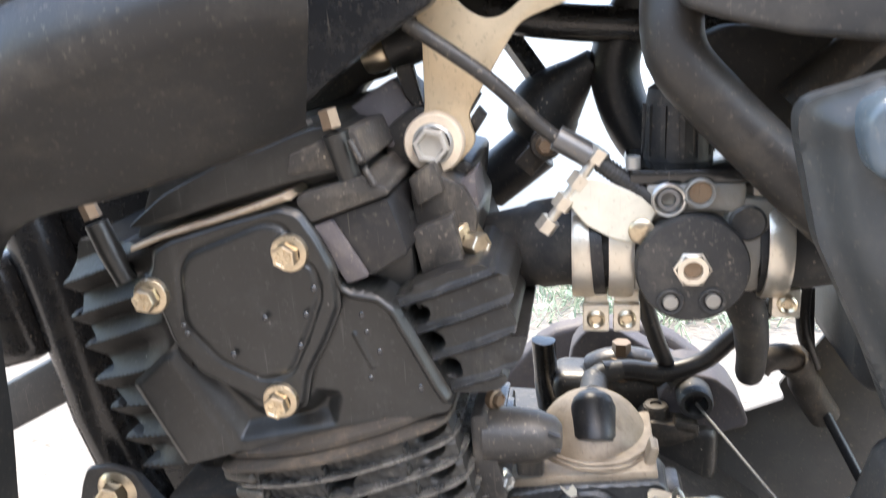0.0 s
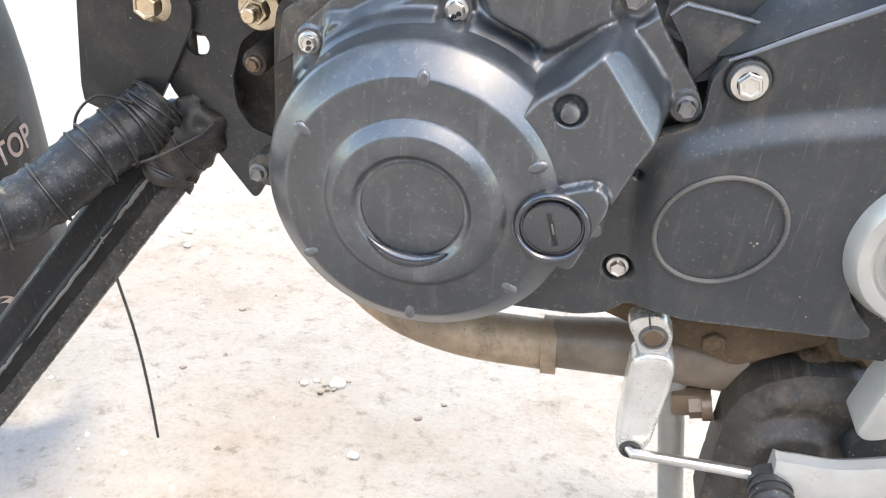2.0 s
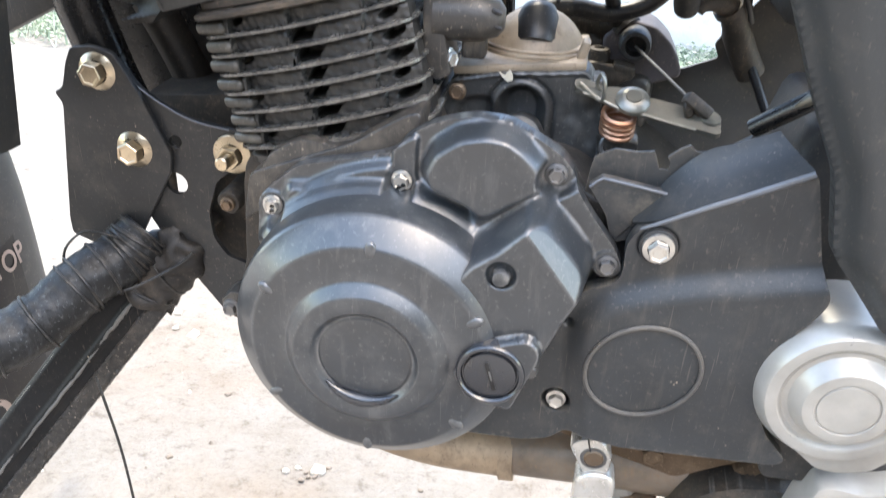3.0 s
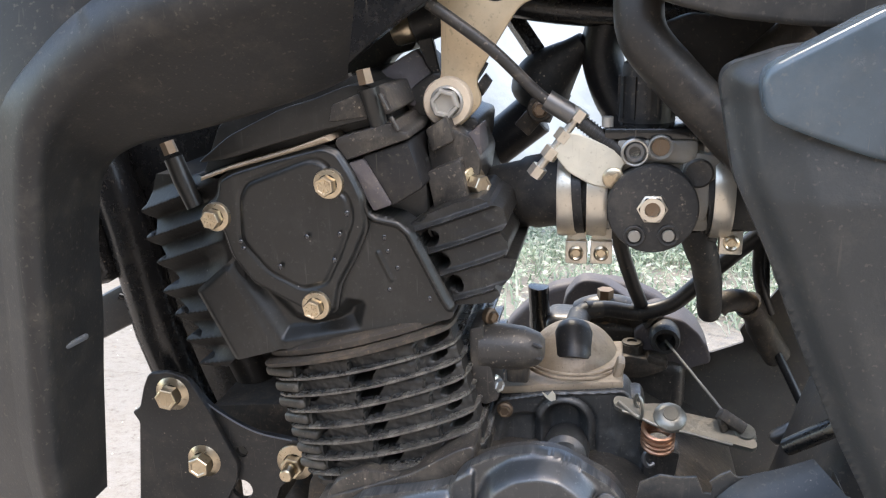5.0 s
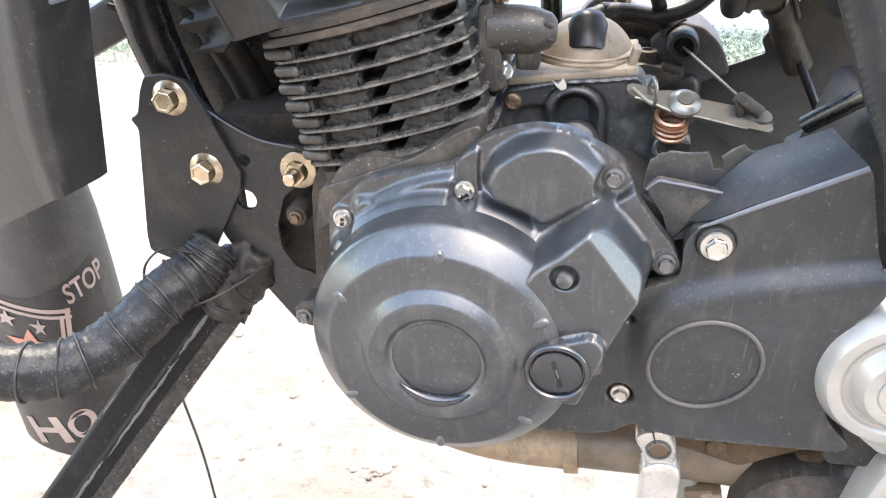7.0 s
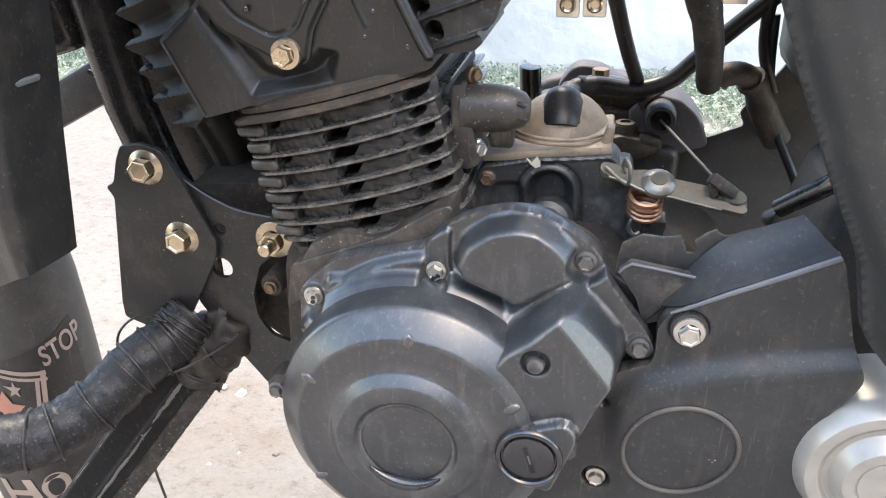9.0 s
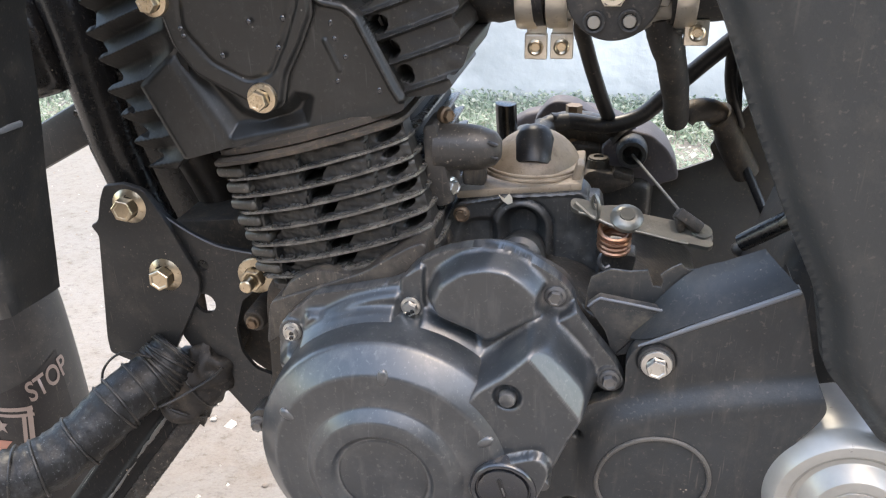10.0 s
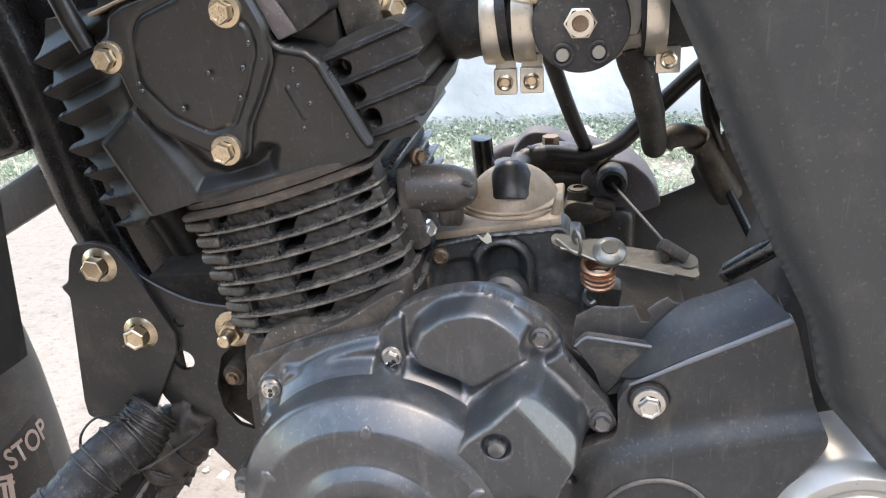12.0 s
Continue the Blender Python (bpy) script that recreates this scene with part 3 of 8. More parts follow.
def build_stones():
    rnd = random.Random(9)
    pale, dark = [stone_mesh("pebble", s, STONE) for s in range(3)], [stone_mesh("pebble", s + 5, DARKSTONE) for s in range(2)]
    spots = [(-0.116, 0.867, 0.0115, 0), (-0.145, 0.872, 0.005, 0), (-0.16, 0.862, 0.006, 0), (-0.135, 0.845, 0.005, 1), (0.032, 0.846, 0.0045, 1),
             (-0.483, 1.315, 0.013, 0), (-0.46, 1.25, 0.007, 0), (-0.07, 0.718, 0.008, 0), (-0.33, 0.87, 0.005, 1), (0.0, 0.81, 0.006, 1), (-0.3, 1.05, 0.006, 1)]
    # crumbs of soil round the largest stone
    spots += [(-0.121 + rnd.gauss(0, 0.02), 0.866 + rnd.gauss(0, 0.013), rnd.uniform(0.0015, 0.0045), 1) for _ in range(22)]
    for x, y, s, d in spots:
        x, y, s = x * SIZE, y * SIZE, s * SIZE
        ob = new("pebble", (dark if d else pale)[rnd.randrange(2)])
        ob.matrix_world = pose(x, y, ground_height(x, y) + s * 0.2, 0, 0, rnd.uniform(0, 360)) @ Matrix.Diagonal((s, s * rnd.uniform(0.7, 1), s, 1))
        tagged(ob, "small brown pebble lying on the sand" if d else "small pale stone lying on the sand", "pebble", "stones on the ground")
    verts, faces = [], []
    for _ in range(2600):
        x, y = rnd.uniform(-2.6, 1.6), rnd.uniform(0.3, 3.9)
        s = min(0.016, 0.0016 * math.exp(rnd.gauss(0.3, 0.55)))
        i, z = len(verts), ground_height(x, y)
        k = 5
        verts.append((x, y, z + s * 0.9))
        verts.extend((x + s * rnd.uniform(0.7, 1.2) * math.cos(math.tau * a / k), y + s * rnd.uniform(0.7, 1.2) * math.sin(math.tau * a / k), z - 0.001 + s * rnd.uniform(-0.1, 0.4)) for a in range(k))
        faces.extend((i, i + 1 + a, i + 1 + (a + 1) % k) for a in range(k))
    me = bpy.data.meshes.new("gravel")
    me.from_pydata(verts, [], faces)
    g = bpy.data.materials.new("grit")
    g.use_nodes = True
    n, l = g.node_tree.nodes, g.node_tree.links
    geo, r = n.new("ShaderNodeNewGeometry"), n.new("ShaderNodeValToRGB")
    r.color_ramp.elements[0].color, r.color_ramp.elements[1].color = (0.16, 0.12, 0.09, 1), (0.66, 0.6, 0.52, 1)
    l.new(geo.outputs["Random Per Island"], r.inputs[0])
    l.new(r.outputs[0], n["Principled BSDF"].inputs["Base Color"])
    n["Principled BSDF"].inputs["Roughness"].default_value = 0.9
    me.materials.append(g)
    tagged(new("gravel", me), "loose grit and small gravel on the sand", "gravel", kind="stuff")


build_ground()
build_wall()
build_unseen_house()
build_grass()
build_stones()


def build_bag():
    bm = bm_new()
    bmesh.ops.create_icosphere(bm, subdivisions=3, radius=1.0)
    for v in bm.verts:
        q = 1 + 0.28 * noise.noise(v.co * 2.3) + 0.12 * noise.noise(v.co * 6)
        v.co = Vector((v.co.x * 0.075 * q, v.co.y * 0.06 * q, 0.062 + max(-0.062, v.co.z * 0.085 * q)))
    ob = new("plastic_bag", mesh_of("plastic_bag", bm, M["white"], 50))
    ob.location = (0.53, 4.12, 0.0)
    tagged(ob, "crumpled white plastic bag lying in the grass", "bag")


build_bag()

# ---- engine: generator cover ----
DX, DZ = 0.009, 0.448
LEFT, MID, RIGHT, LOW = (-0.0752, 0.5246), (0.0197, 0.5563), (0.1227, 0.5726), (0.1632, 0.5159)


def build_generator_cover():
    flange = fillet([(-0.088, 0.50), (-0.087, 0.527), (-0.079, 0.536), (-0.066, 0.548), (-0.056, 0.5565), (-0.013, 0.5665), (0.011, 0.573), (0.0205, 0.586), (0.0404, 0.5985), (0.0676, 0.6055),
                     (0.0905, 0.6045), (0.11, 0.5945), (0.1294, 0.582), (0.138, 0.566), (0.1475, 0.552), (0.168, 0.526), (0.174, 0.513), (0.17, 0.503), (0.1592, 0.501), (0.151, 0.485), (0.13, 0.455), (0.115, 0.425), (0.09, 0.39), (0.0, 0.36), (-0.08, 0.40)], 0.008)
    cam_top = fillet([(0.0400, 0.568), (0.0462, 0.582), (0.0604, 0.5925), (0.0768, 0.5965), (0.0901, 0.5950), (0.1004, 0.5885), (0.109, 0.580), (0.1125, 0.5715), (0.1095, 0.5637), (0.0969, 0.5559), (0.084, 0.5473), (0.0774, 0.5435), (0.0664, 0.5505), (0.052, 0.556), (0.0425, 0.5605)], 0.004)
    boss = fillet([(0.0765, 0.523), (0.0928, 0.5355), (0.1115, 0.5552), (0.1176, 0.5545), (0.1227, 0.5512), (0.1341, 0.5393), (0.1455, 0.5253), (0.1480, 0.5184), (0.1458, 0.507), (0.1382, 0.4906), (0.1293, 0.4672), (0.1198, 0.4426), (0.11, 0.42), (0.075, 0.43), (0.05, 0.47), (0.06, 0.50)], 0.003)
    arm = fillet([(0.1236, 0.5565), (0.131, 0.5613), (0.1386, 0.5672), (0.1442, 0.5641), (0.1544, 0.5531), (0.1625, 0.5434), (0.1645, 0.535), (0.170, 0.522), (0.166, 0.509), (0.156, 0.51), (0.1495, 0.523), (0.1451, 0.5301)], 0.003)
    shoulder = fillet([(-0.0655, 0.529), (-0.060, 0.5405), (-0.0455, 0.5425), (-0.0358, 0.5485), (-0.0244, 0.555), (-0.0058, 0.5615), (0.0115, 0.5655), (0.0125, 0.557), (0.0066, 0.5528), (-0.0081, 0.5508), (-0.0267, 0.5468), (-0.0401, 0.54), (-0.0499, 0.5335), (-0.0618, 0.524)], 0.003)
    housing = fillet([(0.0805, 0.4612), (0.0993, 0.4715), (0.1127, 0.4767), (0.1196, 0.4770), (0.1250, 0.472), (0.1255, 0.464), (0.117, 0.44), (0.11, 0.42), (0.08, 0.425), (0.07, 0.445)], 0.004)
    channel = fillet([(0.0135, 0.556), (0.0140, 0.578), (0.0285, 0.588), (0.0275, 0.557)], 0.003)
    saddle = fillet([(0.074, 0.54), (0.0774, 0.5455), (0.0969, 0.5575), (0.1115, 0.5665), (0.1215, 0.562), (0.1130, 0.550), (0.0765, 0.520), (0.072, 0.525)], 0.003)
    web = fillet([(0.103, 0.594), (0.114, 0.600), (0.1235, 0.594), (0.131, 0.584), (0.120, 0.580)], 0.003)
    def height(X, Z):
        h = 0.003 + 0.0 * X
        up = np.clip((Z - 0.485) / 0.02, 0, 1)
        h = soft_max(h, 0.0250 * wall(sdf(cam_top, X, Z) + 0.0005, 0.0125), 0.006)
        h = soft_max(h, 0.0200 * wall(sdf(saddle, X, Z), 0.012), 0.008)
        h = soft_max(h, 0.0065 * wall(sdf(web, X, Z), 0.005), 0.003)
        h = soft_max(h, 0.0175 * wall(sdf(arm, X, Z) + 0.001, 0.009), 0.004)
        h = soft_max(h, 0.0125 * wall(sdf(shoulder, X, Z) + 0.002, 0.012), 0.005)
        # flare round the foot of the drum
        rho = np.hypot(X - DX, Z - DZ)
        h = soft_max(h, up * (0.0150 + 0.014 * np.clip((0.1095 - rho) / 0.009, 0, 1)) * bulge(rho - 0.1105, 0.010), 0.008)
        for (x, z), r, top in ((LEFT, 0.0105, 0.007), (MID, 0.0105, 0.0095), (RIGHT, 0.0115, 0.007)):
            d = np.hypot(X - x, Z - z)
            h = h * (1 - bulge(d - r, 0.004)) + top * bulge(d - r, 0.004)
        b = wall(sdf(channel, X, Z), 0.003)
        h = h * (1 - b) + 0.0095 * b
        h = soft_max(h, 0.0185 * bulge(np.hypot(X - LOW[0], Z - LOW[1]) - 0.0115, 0.003), 0.002)
        d = sdf(boss, X, Z)
        right = np.clip((X - 0.1106) * 0.789 + (Z - 0.5509) * 0.614, 0, 0.02)
        h = soft_max(h, (0.0585 - 1.15 * right) * wall(d + 0.001, 0.013), 0.007)
        h = soft_max(h, 0.0668 * wall(sdf(housing, X, Z), 0.0075), 0.0015)
        h = h - 0.005 * bulge(np.hypot(X - 0.0960, Z - 0.5203) - 0.0088, 0.005) * (h > 0.05)
        return 0.0925 - h
    bm = relief(bm_new(), flange, height, 0.00105, 0.012)
    cover = part("generator_cover", bm, M["cover"], bike, "satin black cast generator cover, round and dusty", 60)
    bm = bm_new()
    lathe(bm, [(0.1048, 0.125), (0.1040, 0.088), (0.1026, 0.06), (0.1010, 0.0465), (0.1002, 0.0438), (0.0985, 0.0412), (0.0848, 0.0300), (0.0835, 0.0289), (0.0820, 0.0283), (0.0805, 0.0282), (0.0592, 0.0278), (0.0582, 0.0274), (0.0568, 0.0262),
               (0.0510, 0.0205), (0.0498, 0.0198), (0.0486, 0.0196), (0.0392, 0.0196), (0.0382, 0.0199), (0.0372, 0.0210), (0.0345, 0.0238), (0.0338, 0.0242), (0.033, 0.0242), (0.0322, 0.0236), (0.0312, 0.0233), (0.02, 0.0229), (0.0, 0.0227)], DX, DZ, 128)
    part("drum", bm, M["cover"], cover, "round stepped drum of the cover with a recessed plain disc", 50)
    for a in (149, 88, 27, -90, -146, -38):
        bm = bm_new()
        bmesh.ops.create_uvsphere(bm, u_segments=16, v_segments=10, radius=1, matrix=pose(0.0815, 0.0300, 0) @ Matrix.Diagonal((0.0068, 0.0030, 0.0042, 1)))
        part("lug", bm, M["cover"], cover, at=pose(DX, 0, DZ, 0, -a, 0))
    # added crescent that stands for the glint on the recess wall
    bm = bm_new()
    tube(bm, [(DX + 0.0352 * math.cos(a), 0.0214, DZ + 0.0352 * math.sin(a)) for a in [radians(-140 + 92 * k / 20) for k in range(21)]], [0.0006 + 0.0042 * math.sin(math.pi * k / 20) for k in range(21)], 10)
    em = part("glint_crescent", bm, M["glaze"], cover, "glossy crescent at the foot of the disc, shaped for a glint")
    for a in (-120, -108, -94, -82, -70):
        bm = bm_new()
        slab(bm, pose(DX, 0.0186, DZ, 0, -a, 0) @ pose(0.0353, 0, 0, 0, 0, 35), (0.0022, 0.0010, 0.0045 + 0.001 * (a % 3)), 0.0004)
        part("dark_mark", bm, M["dim"], em)
    bm = bm_new()
    lathe(bm, [(0.0062, 0.045), (0.0062, 0.0352), (0.0052, 0.0328), (0.003, 0.032), (0, 0.0318)], 0.0960, 0.5185, 24)
    part("plug", bm, M["cover"], cover)
    cx, cz = 0.0952, 0.4490
    bm = bm_new()
    lathe(bm, [(0.0236, 0.06), (0.0236, 0.0262), (0.0230, 0.0240), (0.0218, 0.0228), (0.0205, 0.0226), (0.0196, 0.0232), (0.0190, 0.0252), (0.0180, 0.0254), (0.0174, 0.0236), (0.0164, 0.0230), (0.0150, 0.0229), (0, 0.0227)], cx, cz, 64)
    oil = part("oil_cap", bm, M["glaze"], cover, "round glossy black cap with a slot")
    # the slot is a thin bar; its inner shade is the dark colour
    bm = bm_new()
    slab(bm, pose(cx + 0.0004, 0.0226, cz, 0, -17, 0), (0.0030, 0.0012, 0.0225), 0.0005)
    part("slot", bm, M["gap"], oil, "dark dusty slot")
    bm = bm_new()
    slab(bm, pose(cx + 0.0006, 0.02205, cz + 0.0006, 0, -17, 0), (0.0013, 0.0008, 0.0075), 0.0003)
    part("slot_dust", bm, M["streak"], oil)
    bm = bm_new()
    tube(bm, [(cx + 0.0214 * math.cos(a), 0.0229, cz + 0.0214 * math.sin(a)) for a in [radians(-165 + 150 * k / 18) for k in range(19)]], [0.0004 + 0.0018 * math.sin(math.pi * k / 18) for k in range(19)], 8)
    part("wet_rim", bm, M["glaze"], oil, "shiny oily rim")
    lug = part("casing_lug", prism(bm_new(), fillet([(-0.139, 0.4145), (-0.130, 0.4230), (-0.100, 0.4250), (-0.100, 0.3950), (-0.128, 0.3975), (-0.138, 0.4040)], 0.003), 0.1150, 0.135, 0.002, 2), M["case"], cover, "dusty lug of the crankcase")
    bolt("m6d", -0.1300, 0.1150, 0.4085, lug, 15)
    bm = bm_new()
    lathe(bm, [(0.0055, 0.075), (0.0055, 0.046), (0.0045, 0.044), (0, 0.044)], 0.121, 0.4395, 16)
    part("drain_stud", bm, M["dull"], cover)
    bolt("m6", LEFT[0], 0.0860, LEFT[1], cover, 10, "bright steel flange bolt with chipped black paint")
    bolt("m6", MID[0], 0.0838, MID[1], cover, 25, "bright steel flange bolt with chipped black paint")
    for (x, z), y, spots in ((LEFT, 0.0860, ((0.0012, -0.0022), (0.0018, 0.0018))), (MID, 0.0838, ((-0.0006, -0.0026), (0.0024, -0.0008)))):
        for dx, dz in spots:
            chip = fillet([(x + dx - 0.0020, z + dz - 0.0010), (x + dx - 0.0005, z + dz - 0.0016), (x + dx + 0.0018, z + dz - 0.0009), (x + dx + 0.0014, z + dz + 0.0010), (x + dx - 0.0012, z + dz + 0.0013)], 0.0005)
            part("paint_patch", prism(bm_new(), chip, y - 0.0072, y - 0.0058), M["cap"], cover)
    bolt("m6d", RIGHT[0], 0.0860, RIGHT[1], cover, 5)
    bolt("m6d", LOW[0], 0.0745, LOW[1], cover, 40)


# ---- engine: sprocket cover ----
def build_sprocket_guard():
    main = fillet([(0.135, 0.478), (0.150, 0.4975), (0.163, 0.5030), (0.1720, 0.508), (0.1738, 0.5198), (0.1729, 0.5283), (0.1734, 0.5364), (0.1774, 0.5452), (0.183, 0.5502), (0.1887, 0.5526), (0.2161, 0.5677), (0.2435, 0.5818), (0.2746, 0.5983), (0.2775, 0.595), (0.2935, 0.538), (0.302, 0.519), (0.298, 0.508), (0.28, 0.48), (0.273, 0.458), (0.276, 0.43), (0.288, 0.405), (0.306, 0.386), (0.30, 0.3795),
                   (0.26, 0.3775), (0.19, 0.374), (0.165, 0.378), (0.152, 0.375), (0.14, 0.363), (0.12, 0.3575), (0.07, 0.356), (0.06, 0.375), (0.10, 0.44)], 0.006)
    step = fillet([(0.149, 0.45), (0.1505, 0.4755), (0.1645, 0.4925), (0.187, 0.504), (0.22, 0.5145), (0.276, 0.527), (0.315, 0.536), (0.33, 0.45), (0.32, 0.34), (0.22, 0.33), (0.16, 0.365)], 0.012, 6)
    ring_x, ring_z, ring_a, ring_b = 0.197, 0.4445, 0.0385, 0.0375
    def height(X, Z):
        h = 0.03 * bulge(sdf(main, X, Z) - 0.0015, 0.0016)
        h = h + 0.0105 * bulge(sdf(step, X, Z), 0.021)
        q = np.hypot((X - ring_x) / ring_a, (Z - ring_z - 0.12 * (X - ring_x)) / ring_b)
        h = h - 0.0008 * bulge((q - 1) * 0.038, 0.003)
        h = h - 0.0022 * bulge(np.hypot(X - 0.1926, Z - 0.5387) - 0.0125, 0.003)
        h = h - 0.010 * bulge(np.hypot(X - 0.1417, Z - 0.4007) - 0.0095, 0.003)
        h = h - 0.006 * bulge(np.hypot(X - 0.1429, Z - 0.4706) - 0.003, 0.002)
        return 0.098 - h
    bm = relief(bm_new(), main, height, 0.0011, 0.012)
    guard = part("sprocket_cover", bm, M["guard"], bike, "matt black plastic sprocket cover with a raised oval ring", 60)
    # its sloping top, torn where it meets the clutch arm
    bm = bm_new()
    front = flow([(0.1760, 0.0830, 0.5440), (0.1887, 0.0697, 0.5535), (0.2161, 0.0692, 0.5685), (0.2435, 0.0687, 0.5826), (0.2746, 0.0687, 0.5990)], 6)
    back = flow([(0.1860, 0.0990, 0.5560), (0.1990, 0.0990, 0.5760), (0.2150, 0.0985, 0.5938), (0.2340, 0.098, 0.6022), (0.2560, 0.098, 0.6122)], 6)
    grid = [[bm.verts.new(a.lerp(b, t) + Vector((0, 0.005 * math.sin(math.pi * t), -0.0015 * math.sin(math.pi * t)))) for t in (0, 0.15, 0.35, 0.6, 0.8, 1.0)] for a, b in zip(front, back)]
    for r0, r1 in zip(grid, grid[1:]):
        for j in range(5):
            bm.faces.new((r0[j], r1[j], r1[j + 1], r0[j + 1]))
    bmesh.ops.recalc_face_normals(bm, faces=bm.faces[:])
    bmesh.ops.solidify(bm, geom=bm.faces[:], thickness=-0.0018)
    part("top_panel", bm, M["guard"], guard, "sloping top of the cover")
    torn = [(0.1425, 0.5560), (0.1440, 0.5720), (0.1458, 0.5810), (0.1520, 0.5850), (0.1589, 0.5886), (0.1720, 0.5878), (0.1835, 0.5895), (0.1860, 0.5840), (0.1881, 0.5776), (0.1937, 0.5771), (0.1945, 0.5825), (0.1923, 0.5867), (0.1990, 0.5925), (0.2052, 0.5962), (0.2080, 0.5932), (0.2111, 0.5919), (0.2170, 0.5930), (0.2100, 0.5600), (0.18, 0.54)]
    part("torn_edge", inset(prism(bm_new(), torn, 0.0998, 0.1020)), M["guard"], guard, "torn upper edge of the plastic cover")
    # painted highlight along the rounded front edge of the top
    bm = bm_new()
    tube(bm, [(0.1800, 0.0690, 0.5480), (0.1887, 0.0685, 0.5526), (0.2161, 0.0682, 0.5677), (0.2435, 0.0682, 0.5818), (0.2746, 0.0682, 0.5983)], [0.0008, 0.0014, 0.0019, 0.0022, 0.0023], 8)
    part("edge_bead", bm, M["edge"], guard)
    bm = bm_new()
    tube(bm, [(ring_x + ring_a * math.cos(a), 0.0585 - 0.0015, ring_z + ring_b * math.sin(a) + 0.12 * ring_a * math.cos(a)) for a in [math.tau * k / 72 for k in range(73)]], 0.0017, 8, cap=False)
    part("raised_ring", bm, M["duskplastic"], guard, "raised oval ring, paler than the cover")
    web = fillet([(0.1445, 0.5645), (0.1526, 0.5722), (0.1990, 0.5650), (0.1900, 0.556), (0.178, 0.53), (0.164, 0.525), (0.158, 0.545)], 0.0015)
    part("web", inset(prism(bm_new(), web, 0.0885, 0.096, 0.001, 1)), M["guard"], guard, "flat triangular web of the cover")
    # the web's edge shine, painted as a pale bead
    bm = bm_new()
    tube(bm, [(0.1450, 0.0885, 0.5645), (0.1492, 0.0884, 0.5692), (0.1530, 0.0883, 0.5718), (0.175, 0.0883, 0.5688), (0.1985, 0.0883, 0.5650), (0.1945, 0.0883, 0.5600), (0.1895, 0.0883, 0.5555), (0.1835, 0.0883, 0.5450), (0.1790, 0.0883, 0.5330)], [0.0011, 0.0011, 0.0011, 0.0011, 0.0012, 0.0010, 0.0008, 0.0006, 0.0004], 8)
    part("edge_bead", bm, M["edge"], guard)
    end = [(0.2725, 0.5975), (0.2750, 0.593), (0.2910, 0.536), (0.299, 0.517), (0.297, 0.512), (0.288, 0.535), (0.2715, 0.592)]
    part("end_wall", inset(prism(bm_new(), end, 0.074, 0.11, 0.001, 1), 0.0006), M["guard"], guard)
    bm = bm_new()
    lathe(bm, [(0.0122, 0.07), (0.0122, 0.0645), (0.0105, 0.0635), (0.0, 0.0635)], 0.1926, 0.5387, 36)
    part("grommet", bm, M["rubber"], guard)
    bolt("m8", 0.1926, 0.0635, 0.5387, guard, 15, "silver flange bolt in a rubber grommet")
    bolt("m6", 0.1417, 0.071, 0.4007, guard, 20, "bright bolt deep in a round hole")


